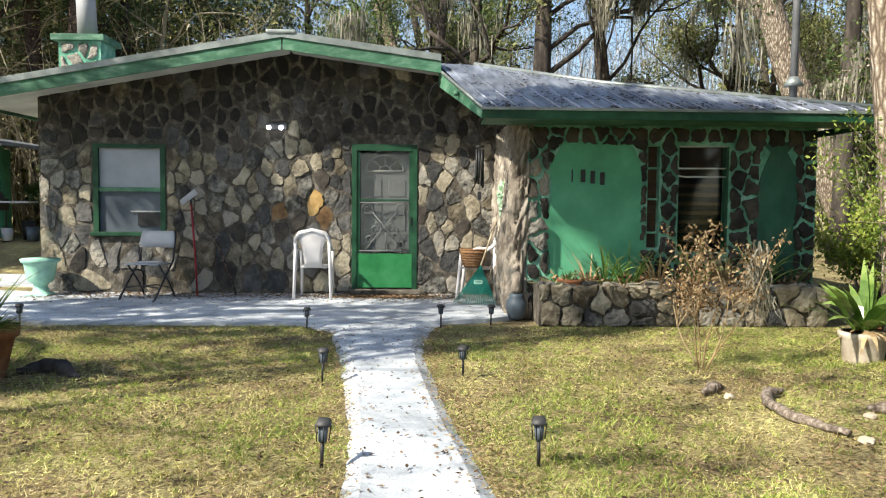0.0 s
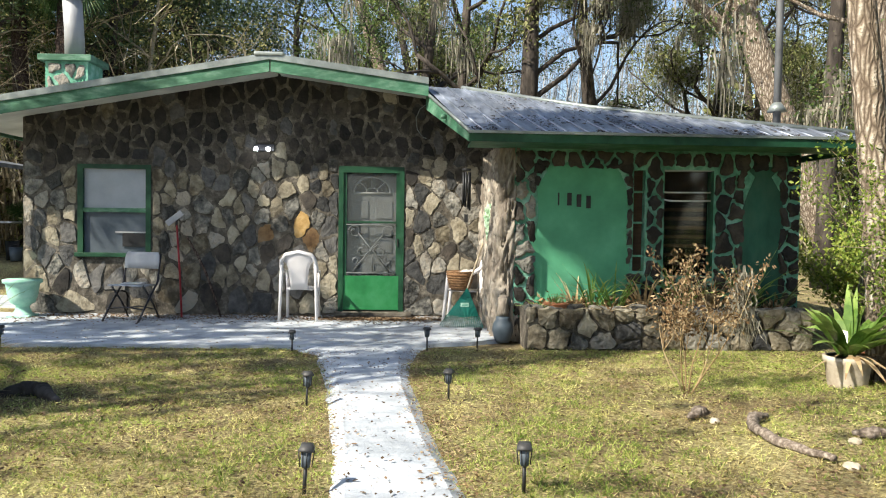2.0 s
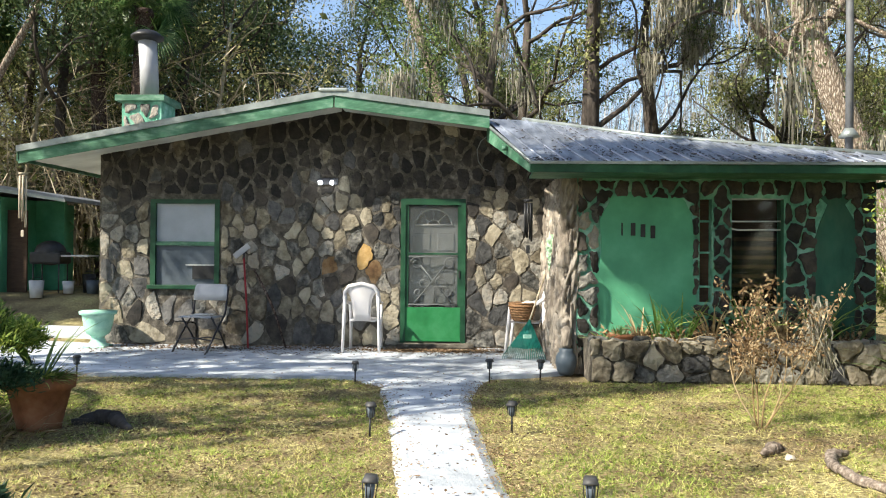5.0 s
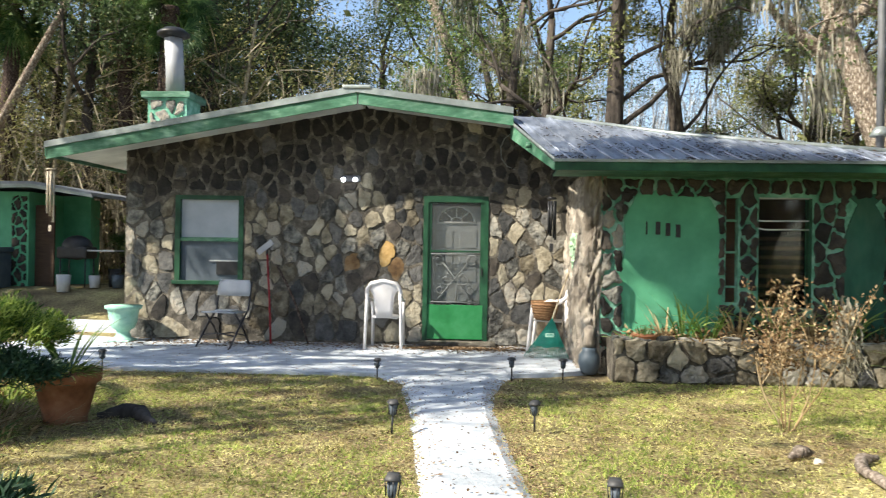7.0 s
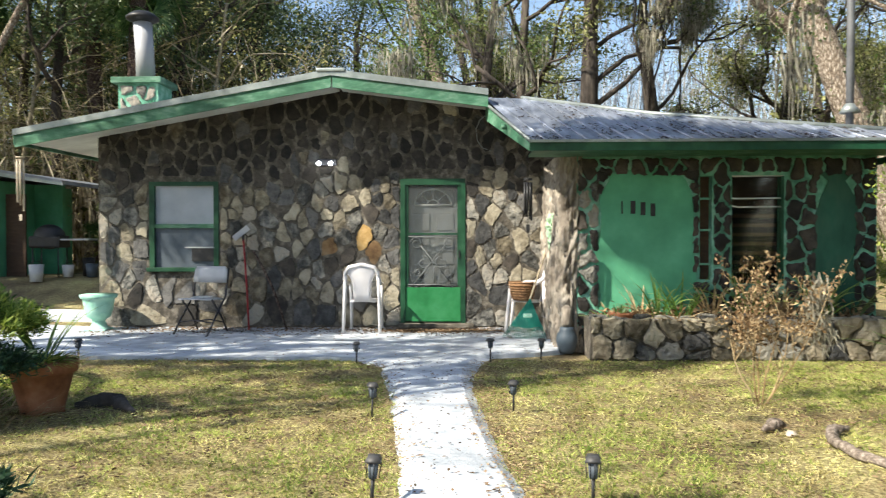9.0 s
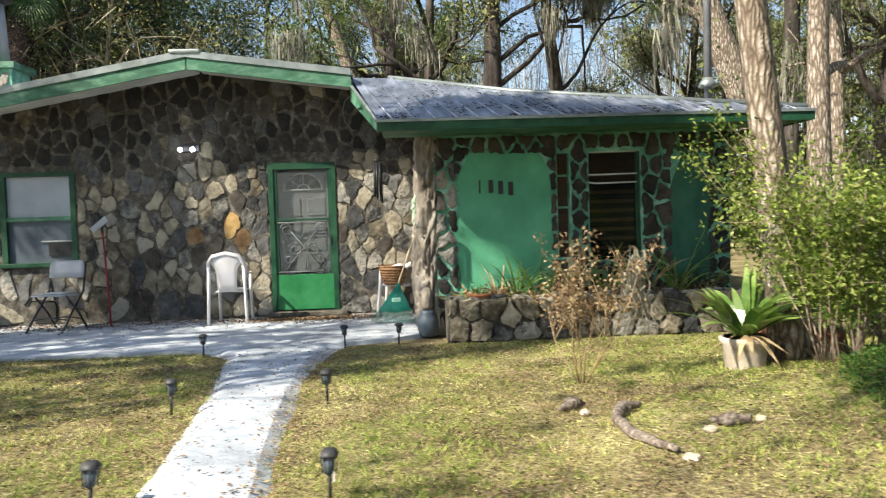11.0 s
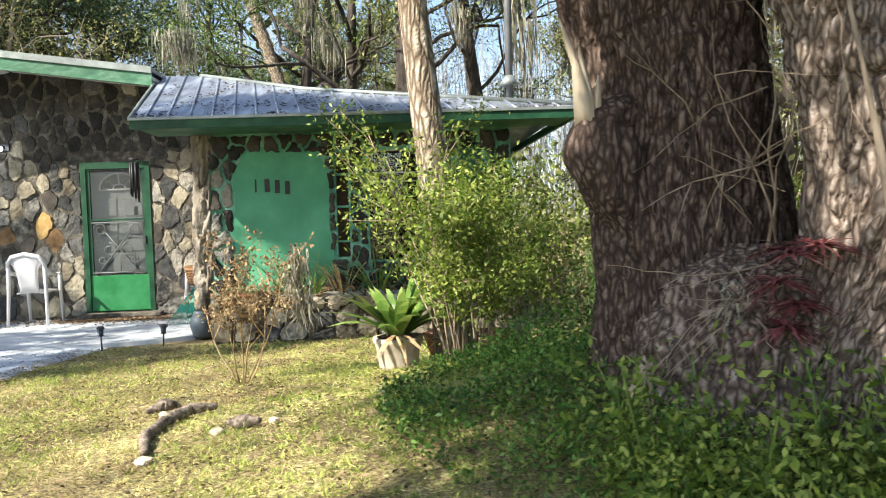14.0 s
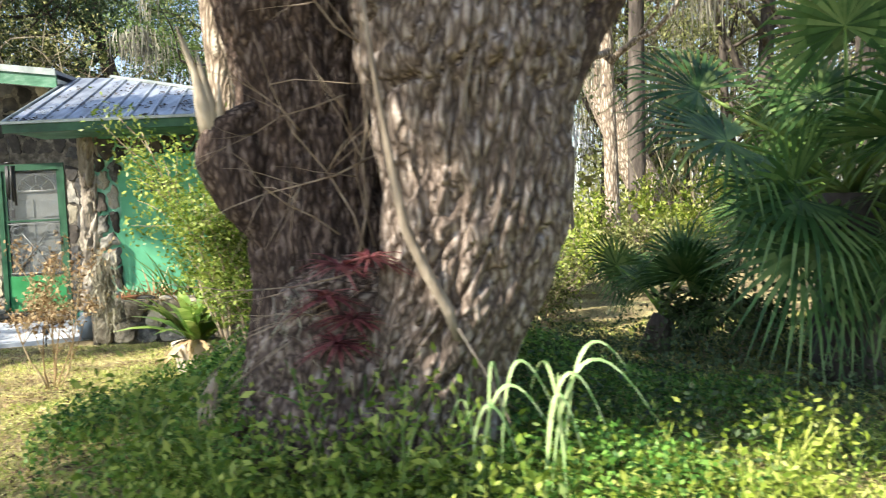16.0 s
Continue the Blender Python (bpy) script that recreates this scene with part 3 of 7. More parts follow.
part("wall", slab([(LEFT, 0), (LEFT + .26, 0), (LEFT + .26, 2.86), (LEFT, 2.83)], FACE + .26, 19.0), m_mortar, house)
part("wall", box((LEFT, 19.0, 0), (4.5, 19.2, 2.6)), m_mortar, house)
part("floor_slab", box((LEFT + .26, FACE + .26, 0), (4.4, 19.0, .1)), m_dark, house)


def main_roof():
    y0, y1, th = 10.9, 19.4, .05
    xs = [-6.49, RIDGE[0], .06]
    bm = bmesh.new()
    for a, b in zip(xs, xs[1:]):
        za, zb = roof_z(a), roof_z(b)
        slab([(a, za - th), (b, zb - th), (b, zb), (a, za)], y0 + .03, y1, bm)
    r = part("roof", bm, m_metal, house, "low-pitched galvanised metal roof")
    bm = bmesh.new()
    for a, b in zip(xs, xs[1:]):
        za, zb = roof_z(a), roof_z(b)
        slab([(a + .02, za - .235), (b, zb - .235), (b, zb - .075), (a + .02, za - .075)], y0, y0 + .035, bm)
    part("fascia", bm, m_fascia, r, "weathered green fascia board")
    bm = bmesh.new()
    for a, b in zip(xs, xs[1:]):
        za, zb = roof_z(a), roof_z(b)
        slab([(a, za - .075), (b, zb - .075), (b, zb + .012), (a, za + .012)], y0 - .02, y0 + .03, bm)
    part("drip_edge", bm, m_drip, r, "grey metal drip edge")
    bm = bmesh.new()
    for a, b in zip(xs, xs[1:]):
        za, zb = roof_z(a), roof_z(b)
        slab([(a + .05, za - .16), (b, zb - .16), (b, zb - .11), (a + .05, za - .11)], y0 + .035, FACE if a == RIDGE[0] else FACE, bm)
    part("soffit", bm, m_soffit, r, "pale boarded soffit")
    part("soffit", slab([(-6.44, roof_z(-6.44) - .16), (LEFT, roof_z(LEFT) - .16), (LEFT, roof_z(LEFT) - .11), (-6.44, roof_z(-6.44) - .11)], FACE, 19.3), m_soffit, r)
    part("fascia", box((-6.49, 10.9, roof_z(-6.49) - .2), (-6.455, 19.4, roof_z(-6.49) - .052)), m_fascia, r)
    bm = box((-2.28, 10.86, 3.60), (-1.88, 19.4, 3.655), bevel=.02)
    part("ridge_cap", bm, m_drip, r)


main_roof()


def wing_z(y):
    return 2.40 + (y - EAVE_Y) * .3376


HIP = [(.02, 11.62), (.55, 11.5), (2.1, 10.22), (5.14, 8.86)]


def wing_roof():
    bm = bmesh.new()
    V = lambda x, y, z: bm.verts.new((x, y, z))
    a, b = (.465, EAVE_Y), (5.14, EAVE_Y)
    front = [a, b] + HIP[::-1]
    top = [V(x, y, wing_z(y)) for x, y in front]
    bm.faces.new(top)
    # the slopes behind the hip
    back = [V(5.14, 12.5, 2.38), V(5.14, 19.0, 2.38), V(.06, 19.0, 2.9)]
    bm.faces.new((top[2], back[0], back[1], back[2], top[5], top[4], top[3]))
    r = part("roof", bm, m_metal, house, "ribbed galvanised porch roof littered with leaves")
    bm = bmesh.new()
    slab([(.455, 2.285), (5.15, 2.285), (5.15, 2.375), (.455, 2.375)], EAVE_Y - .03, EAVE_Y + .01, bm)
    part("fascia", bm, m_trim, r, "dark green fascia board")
    part("drip_edge", box((.445, EAVE_Y - .05, 2.375), (5.16, EAVE_Y + .03, 2.405)), m_drip, r)
    bm = bmesh.new()
    p = [(.45, EAVE_Y), (.03, 11.15)]
    q = [(.485, EAVE_Y + .01), (.065, 11.15)]
    z0, z1 = (2.285, 2.97), (2.375, 3.165)
    vs = [bm.verts.new((x, y, z)) for (x, y), z in ((p[0], z0[0]), (p[1], z0[1]), (p[1], z1[1]), (p[0], z1[0]))]
    ws = [bm.verts.new((x, y, z)) for (x, y), z in ((q[0], z0[0]), (q[1], z0[1]), (q[1], z1[1]), (q[0], z1[0]))]
    bm.faces.new(vs), bm.faces.new(ws[::-1])
    for i in range(4):
        bm.faces.new((vs[i], ws[i], ws[(i + 1) % 4], vs[(i + 1) % 4]))
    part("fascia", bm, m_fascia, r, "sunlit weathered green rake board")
    h = Heap().tube([(.455, EAVE_Y - .02, 2.40), (.03, 11.15, 3.20)], .022, 6)
    h.put("drip_edge", m_drip, r)
    part("soffit", box((.5, EAVE_Y + .01, 2.295), (5.1, WING_Y + .05, 2.32)), m_fascia, r)
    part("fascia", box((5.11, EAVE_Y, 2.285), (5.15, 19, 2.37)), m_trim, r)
    # standing ribs, laid along the rake
    slope = (-.435 / 2.37)
    x = .62
    while x < 5.1:
        y = EAVE_Y
        while y < 11.5:
            y += .02
            xx = x + slope * (y - EAVE_Y)
            lim = [h0[1] + (h1[1] - h0[1]) * (xx - h0[0]) / (h1[0] - h0[0]) for h0, h1 in zip(HIP, HIP[1:]) if h0[0] <= xx <= h1[0]]
            if not lim or y > lim[0]:
                break
        if y - EAVE_Y > .1:
            h = Heap()
            h.tube([(x, EAVE_Y - .03, wing_z(EAVE_Y - .03) + .008), (x + slope * (y - EAVE_Y), y, wing_z(y) + .008)], .017, 4)
            h.put("rib", m_metal, r)
        x += .228
    h = Heap().tube([(px, py, wing_z(py) + .012) for px, py in HIP[1:]], .03, 6)
    h.put("ridge_cap", m_drip, r)
    return r


porch_roof = wing_roof()

PWIN = (2.86, .80, 3.46, 2.07)
NWIN = (2.49, .85, 2.63, 2.06)


def wing_walls():
    bm = bmesh.new()
    cut = [RIGHT, NWIN[0], NWIN[2], PWIN[0], PWIN[2], 4.52]
    for a, b in zip(cut, cut[1:]):
        hole = {NWIN[0]: NWIN, PWIN[0]: PWIN}.get(a)
        if hole:
            slab([(a, 0), (b, 0), (b, hole[1]), (a, hole[1])], WING_Y, WING_Y + .2, bm)
            slab([(a, hole[3]), (b, hole[3]), (b, 2.295), (a, 2.295)], WING_Y, WING_Y + .2, bm)
        else:
            slab([(a, 0), (b, 0), (b, 2.295), (a, 2.295)], WING_Y, WING_Y + .2, bm)
    bmesh.ops.remove_doubles(bm, verts=bm.verts[:], dist=1e-4)
    w = part("wall", bm, m_gmortar, house, "porch wall of dark stones in green-painted mortar")
    part("wall", box((RIGHT, WING_Y + .2, 0), (RIGHT + .2, FACE, 2.6)), m_mortar, house)
    part("wall", box((4.32, WING_Y + .2, 0), (4.52, 19, 2.3)), m_gmortar, house)
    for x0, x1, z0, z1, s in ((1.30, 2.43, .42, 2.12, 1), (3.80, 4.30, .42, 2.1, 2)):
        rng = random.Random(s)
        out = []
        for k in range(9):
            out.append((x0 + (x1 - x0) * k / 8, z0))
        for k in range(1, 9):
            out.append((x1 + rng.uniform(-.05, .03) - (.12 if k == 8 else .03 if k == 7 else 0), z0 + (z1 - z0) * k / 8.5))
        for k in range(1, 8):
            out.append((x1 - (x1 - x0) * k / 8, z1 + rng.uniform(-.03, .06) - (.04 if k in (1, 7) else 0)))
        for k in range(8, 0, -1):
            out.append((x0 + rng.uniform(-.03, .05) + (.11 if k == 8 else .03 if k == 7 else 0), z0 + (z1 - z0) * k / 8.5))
        # the right panel takes a darker green in place of the shade there
        part("panel", slab(out, WING_Y - .016, WING_Y + .01), m_panel if s == 1 else m_panel_shade, w, "smooth panel painted sea green" if s == 1 else "green panel coloured darker for its shade")
    return w


wing_wall = wing_walls()


def bars(parent, items, y, material):
    for x0, z0, x1, z1 in items:
        part("bar", box((x0, y - .006, z0), (x1, y, z1)), material, parent)


# the hand-painted number on the panel becomes plain strokes
sign = thing("house_number", 1.65, WING_Y - .018, 1.6, "four black hand-painted strokes on the green panel", "sign")
for k, (x0, z0) in enumerate(((1.575, 1.70), (1.685, 1.70), (1.80, 1.685), (1.915, 1.67))):
    part("stroke", box((x0 - 1.65, -.003, z0 - 1.6 - .075), (x0 - 1.65 + (.018 if k == 0 else .055), .0, z0 - 1.6 + .075), bevel=.002), m_black, sign)


def porch_window():
    w = tagged(new("window_2"), "dark porch window crossed by two white bars", "window", kind="structure")
    x0, z0, x1, z1 = PWIN
    # a near-black sheet stands in for the unlit room
    part("dark_backing", box((x0, WING_Y + .201, z0), (x1, WING_Y + .22, 1.72)), m_dark, w)
    for k in range(7):
        part("slat", box((x0 + .02, WING_Y + .175, .92 + k * .11), (x1 - .02, WING_Y + .185, .96 + k * .11)), m_chipboard, w)
    part("board", box((x0, WING_Y + .201, 1.72), (x1, WING_Y + .23, z1)), m_chipboard, w, "brown boards")
    part("pane", box((x0, WING_Y + .12, z0), (x1, WING_Y + .126, z1)), m_pane, w).visible_shadow = False
    for z in (1.80, 1.70):
        h = Heap().tube([(x0 - .02, WING_Y + .02, z + (.005 if z > 1.75 else .02)), (x0 + .08, WING_Y + .02, z), (x1, WING_Y + .02, z + .005)], .009, 6)
        h.put("bar", m_white, w, "white bar")
    h = Heap().tube([(x0, WING_Y + .01, z1 - .01), (x1, WING_Y + .01, z1 - .005)], .012, 6)
    h.put("bar", m_iron, w)
    part("frame", box((x1 - .03, WING_Y + .0, z0), (x1, WING_Y + .1, z1)), m_trim, w, "worn green side post")
    w2 = tagged(new("window_3"), "narrow porch window boarded inside", "window", kind="structure")
    x0, z0, x1, z1 = NWIN
    part("board", box((x0, WING_Y + .12, z0), (x1, WING_Y + .14, z1)), m_chipboard, w2)
    for z in (1.02, 1.42, 1.79):
        part("bar", box((x0, WING_Y + .06, z), (x1, WING_Y + .09, z + .025)), m_gmortar, w2)


porch_window()


def front_window():
    w = tagged(new("window_1"), "green-framed sash window with a pale blind and grey screen", "window", kind="structure")
    x0, z0, x1, z1 = WIN
    y = FACE - .015
    t = .075
    fr = part("frame", box((x0, y, z0), (x0 + t, y + .1, z1)), m_trim, w)
    part("frame", box((x1 - t, y, z0), (x1, y + .1, z1)), m_trim, w)
    part("frame", box((x0 + t, y, z1 - .06), (x1 - t, y + .1, z1)), m_trim, w)
    part("sill", box((x0 - .03, y - .05, z0 - .01), (x1 + .03, y + .1, z0 + .05), bevel=.008), m_trim, w)
    zm = 1.52
    part("sash_rail", box((x0 + t, y + .01, zm - .03), (x1 - t, y + .09, zm + .03)), m_fascia, w)
    part("blind", box((x0 + t, y + .06, zm + .03), (x1 - t, y + .07, z1 - .06)), m_blind, w, "pale roller blind")
    part("screen", box((x0 + t, y + .055, z0 + .05), (x1 - t, y + .06, zm - .03)), m_screen, w, "grey insect screen")
    part("fan_box", box((-4.28, y + .03, 1.0), (-3.955, y + .054, 1.2)), m_black, w, "dark window fan box")
    part("fan_rail", box((-4.38, y + .028, 1.195), (-3.95, y + .05, 1.215)), m_iron, w)
    part("dark_backing", box((x0, FACE + .27, z0 - .1), (x1, FACE + .29, z1 + .1)), m_dark, w)


front_window()


def front_door():
    d = tagged(new("door_1"), "green screen door with scrolled iron grille before a white door", "door", kind="structure")
    x0, z0, x1, z1 = DOOR
    y = FACE - .02
    t = .07
    part("frame", box((x0, y, z0), (x0 + t, y + .12, z1)), m_trim, d)
    part("frame", box((x1 - t, y, z0), (x1, y + .12, z1)), m_trim, d)
    part("frame", box((x0 + t, y, z1 - .09), (x1 - t, y + .12, z1)), m_trim, d)
    xa, xb, xm = x0 + t, x1 - t, (x0 + x1) / 2
    # the inner door, white, panelled, with a fan light
    inner = part("inner_door", box((xa, y + .17, z0), (xb, y + .21, z1 - .05)), m_greydoor, d, "white panelled inner door")
    for a, b, c, e in ((xa + .10, 1.45, xm - .05, 1.70), (xm + .05, 1.45, xb - .10, 1.70), (xa + .10, .95, xm - .05, 1.35), (xm + .05, .95, xb - .10, 1.35)):
        part("raised_panel", box((a, y + .155, c and b), (c, y + .172, e), bevel=.008), m_greydoor, inner)
    bm = bmesh.new()
    R, zc = .27, 1.82
    ring = [bm.verts.new((xm + R * math.cos(math.pi * k / 20), y + .162, zc + R * .88 * math.sin(math.pi * k / 20))) for k in range(21)]
    bm.faces.new(ring)
    part("fan_light", bm, m_dark, inner, "dark half-round fan light")
    h = Heap()
    h.tube([(xm + R * math.cos(math.pi * k / 20), y + .158, zc + R * .88 * math.sin(math.pi * k / 20)) for k in range(21)], .014, 5)
    h.tube([(xm + .09 * math.cos(math.pi * k / 10), y + .158, zc + .08 * math.sin(math.pi * k / 10)) for k in range(11)], .009, 5)
    h.tube([(xm - R - .01, y + .158, zc), (xm + R + .01, y + .158, zc)], .016, 5)
    for a in (45, 90, 135):
        h.tube([(xm + .09 * math.cos(radians(a)), y + .157, zc + .08 * math.sin(radians(a))), (xm + R * math.cos(radians(a)), y + .157, zc + R * .88 * math.sin(radians(a)))], .008, 5)
    h.put("glazing_bars", m_white, inner)
    # the screen door
    sc = part("screen_door", box((xa, y + .02, z0 + .02), (xb, y + .045, .62), bevel=.006), m_door, d, "bright green kick panel")
    for a, b in ((xa, xa + .045), (xb - .045, xb)):
        part("stile", box((a, y + .02, .62), (b, y + .05, z1 - .09)), m_trim, sc)
    part("mesh", box((xa + .045, y + .030, .62), (xb - .045, y + .032, z1 - .09)), m_gauze, sc, "grey insect mesh")
    part("rail", box((xa + .045, y + .02, 1.385), (xb - .045, y + .045, 1.41)), m_trim, sc)
    h = Heap()
    for k in range(9):
        t0 = xa + .04 + (xb - xa - .08) * k / 8
        t1 = xa + .04 + (xb - xa - .08) * (k + 1) / 8
        h.tube([(t0, y + .03, .63 - .012 * math.sin(k * 1.1)), (t1, y + .03, .63 - .012 * math.sin((k + 1) * 1.1))], .012, 5)
    h.put("torn_screen_edge", m_black, sc)
    ys = y + .012
    h = Heap()
    P = lambda pts: h.tube([(xm + a, ys, b) for a, b in pts], .0075, 5)
    P([(-.36, 1.36), (.36, 1.36)]), P([(-.36, .66), (.36, .655)])
    P([(-.27, .68), (.17, 1.22)]), P([(.27, .68), (-.17, 1.22)])
    for s in (-1, 1):
        for cx, cz, r0, a0, turns in ((s * .24, 1.26, .095, 0, 1.3), (s * .13, .98, .10, 90, 1.1), (s * .22, .84, .06, 200, 1.2)):
            P([(cx + s * r0 * (1 - .6 * k / 16) * math.cos(radians(a0) + turns * 2 * math.pi * k / 16), cz + r0 * (1 - .6 * k / 16) * math.sin(radians(a0) + turns * 2 * math.pi * k / 16)) for k in range(17)])
    P([(.02, .68), (.02, .92), (.22, .92), (.22, .68)])
    h.put("grille", m_grille, sc, "scrolled grey iron grille")
    part("door_pull", box((xb - .03, y - .015, 1.05), (xb - .01, y + .02, 1.16), bevel=.004), m_black, sc)
    part("dark_backing", box((x0, FACE + .27, z0), (x1, FACE + .29, z1)), m_dark, d)
    s = part("doorstep", box((x0 - .03, FACE - .22, .05), (x1 + .12, FACE - .03, .105), bevel=.012), m_mortar, None)
    tagged(s, "low worn concrete doorstep under the front door", "doorstep")


front_door()


def chimney():
    c = thing("chimney", -5.62, 13.0, 2.9, "square stone chimney with green cap and metal flue", "chimney")
    part("shaft", box((-.34, 0, 0), (.32, .6, .98)), m_gmortar, c)
    part("cap", box((-.43, -.08, .98), (.40, .68, 1.08), bevel=.01), m_fascia, c, "green painted chimney cap")
    rng = random.Random(4)
    for i, poly in enumerate(cells([(-.32, .3), (.30, .3), (.30, .97), (-.32, .97)], scatter((-.3, .3, .3, .95), .2, rng, 400), (1, .8))):
        if poly:
            data = stone_data(poly, .03, .03, lambda u, v, d: (u, -d, v), rng)
            if data:
                put("stone", mesh_of("stone", *data, m_stone if i % 3 else m_panel), c)
    h = Heap().tube([(0, .3, 1.08), (-.02, .3, 1.60), (-.05, .3, 2.05)], [.155, .15, .15], 16)
    h.put("flue", m_pipe, c, "weathered round metal flue")
    h = Heap().tube([(-.05, .3, 2.05), (-.05, .3, 2.10), (-.05, .3, 2.14), (-.05, .3, 2.22)], [.15, .27, .27, .16], 16)
    h.put("cowl", m_black, c, "blackened flue cowl")


chimney()


def security_light():
    s = thing("security_light", -2.28, FACE - .02, 2.42, "twin white security lamps, lit, on the stone wall", "wall lamp")
    part("plate", box((-.13, -.03, -.03), (.16, .0, .07), bevel=.01), m_steel, s)
    for x in (-.085, .085):
        h = Heap().tube([(x, -.03, .02), (x, -.09, .0)], .018, 8)
        arm = h.put("arm", m_steel, s)
        bm = bmesh.new()
        bmesh.ops.create_uvsphere(bm, u_segments=12, v_segments=8, radius=.032, matrix=Matrix.Translation((x, -.12, -.005)))
        part("bulb", bm, m_lamp, arm, "glowing white bulb", True)


security_light()


def rake_fittings():
    k = thing("junction_box", .215, 9.86, 2.70, "small round pale junction box on the rake board", "junction box")
    Heap().tube([(.03, 0, 0), (-.012, -.004, 0), (-.03, -.008, 0)], [.034, .034, .024], 12).put("cover", m_fascia, k)
    Heap().tube([(.02, .03, 0), (-.01, .35, .10), (-.04, .8, .22), (-.06, 1.2, .33)], .006, 5).put("conduit", m_drip, k)
    c = thing("cable", .02, 11.1, 3.0, "thin pale cable looped under the roof corner", "cable")
    Heap().tube([(0, 0, .02), (-.07, .12, -.02), (-.12, .3, -.12), (-.10, .48, -.26), (-.02, .54, -.36), (.1, .55, -.40)], .007, 6).put("sheath", m_drip, c)


rake_fittings()


def mast():
    """The service mast that rises through the porch roof."""
    m = thing("mast", 4.68, 10.5, wing_z(10.5) - .35, "grey galvanised service mast rising from the porch roof", "mast")
    Heap().tube([(0, 0, 0), (.01, 0, 1.4), (.0, 0, 2.6), (.02, 0, 4.6)], [.05, .048, .046, .045], 12).put("pole", m_mast, m)
    Heap().tube([(0, 0, .3), (0, 0, .37), (0, 0, .42)], [.13, .09, .052], 14).put("flashing", m_drip, m)


mast()


# ---- things on the patio ----
PATIO = .035


def plate(outline, thick, to, bm=None):
    """A thin curved plate: to(u, v) gives its middle; outline in u, v as rows of (u0, u1, v)."""
    bm = bm or bmesh.new()
    rows = []
    for u0, u1, v in outline:
        rows.append([Vector(to(u0 + (u1 - u0) * k / 6, v)) for k in range(7)])
    faces = [[bm.verts.new(p) for p in r] for r in rows]
    for a, b in zip(faces, faces[1:]):
        for k in range(6):
            bm.faces.new((a[k], a[k + 1], b[k + 1], b[k]))
    bmesh.ops.recalc_face_normals(bm, faces=bm.faces[:])
    bmesh.ops.solidify(bm, geom=bm.faces[:], thickness=thick)
    return bm


def plastic_chair(x, y, rz, label, stacked=False):
    """A moulded garden chair that faces +y at rz = 0."""
    c = thing("garden_chair", x, y, PATIO, label, "chair", "white garden chairs", rz)
    part("seat", plate([(-.21, .21, -.20), (-.225, .225, 0), (-.235, .235, .2), (-.22, .22, .24)], .014, lambda u, v: (u, v, .43 - .25 * u * u + .03 * v - (.02 if v > .22 else 0))), m_plastic, c, "", True)
    back = plate([(-.14, .14, .42), (-.145, .145, .52), (-.155, .155, .62), (-.17, .17, .70), (-.20, .20, .76), (-.25, .25, .80), (-.235, .235, .85), (-.17, .17, .895), (-.10, .10, .91)], .014,
                 lambda u, v: (u, -.21 - .22 * (v - .43) + .5 * u * u, v))
    part("backrest", back, m_plastic, c, "", True)
    h = Heap()
    arch = [(-.27, .02, .64), (-.285, -.16, .66), (-.282, -.262, .72), (-.268, -.285, .80), (-.205, -.302, .872), (0, -.318, .91), (.205, -.302, .872), (.268, -.285, .80), (.282, -.262, .72), (.285, -.16, .66), (.27, .02, .64)]
    h.tube(arch, [.026, .028, .032, .032, .028, .026, .028, .032, .032, .028, .026], 8)
    h.put("arch", m_plastic, c)
    for s in (-1, 1):
        part("arm", plate([(s * .255, s * .295, .03), (s * .25, s * .30, .12), (s * .245, s * .295, .2)], .016, lambda u, v: (u, v, .645 - .02 * v)), m_plastic, c, "", True)
        Heap().tube([(s * .27, -.27, .76), (s * .285, -.275, .4), (s * .30, -.31, 0)], [.03, .028, .024], 6).put("leg", m_plastic, c)
        Heap().tube([(s * .27, .19, .645), (s * .255, .215, .4), (s * .265, .26, 0)], [.028, .028, .022], 6).put("leg", m_plastic, c)
    c.scale = (.84, 1, 1.04)
    return c


plastic_chair(-1.67, 11.2, 0, "white moulded plastic garden chair turned to the wall")
plastic_chair(.60, 11.2, 78, "white moulded plastic garden chair holding a wicker basket")


def folding_chair(x, y, rz):
    c = thing("folding_chair", x, y, PATIO, "grey plastic folding chair on dark steel legs", "chair", "", rz)
    c.scale = (1.14, 1.1, 1.1)
    part("seat", plate([(-.2, .2, -.2), (-.215, .215, -.05), (-.21, .21, .17)], .02, lambda u, v: (u, v, .44 - .15 * u * u - .03 * v)), m_greyplastic, c, "", True)
    part("backrest", plate([(-.225, .225, .62), (-.23, .23, .70), (-.225, .225, .78), (-.20, .20, .825)], .012, lambda u, v: (u, .17 + .18 * (v - .4) - .35 * u * u, v)), m_greyplastic, c, "", True)
    for s in (-1, 1):
        Heap().tube([(s * .225, .245, .80), (s * .225, .17, .46), (s * .228, -.08, .20), (s * .23, -.26, 0)], .0125, 8).put("leg", m_steel, c)
        Heap().tube([(s * .205, -.12, .43), (s * .205, .10, .20), (s * .208, .24, 0)], .0125, 8).put("leg", m_steel, c)
    Heap().tube([(-.228, -.14, .14), (0, -.14, .17), (.228, -.14, .14)], .009, 6).put("crossbar", m_steel, c)
    Heap().tube([(-.206, .16, .12), (0, .16, .15), (.206, .16, .12)], .009, 6).put("crossbar", m_steel, c)
    p = part("paper", box((-.11, -.12, .445), (.16, .1, .452), bevel=.003, m=Matrix.Rotation(.2, 4, "Z")), m_white, None)
    p.matrix_basis = pose(x, y, PATIO + .05, 0, 0, rz)
    tagged(p, "white folded paper lying on the chair seat", "paper")


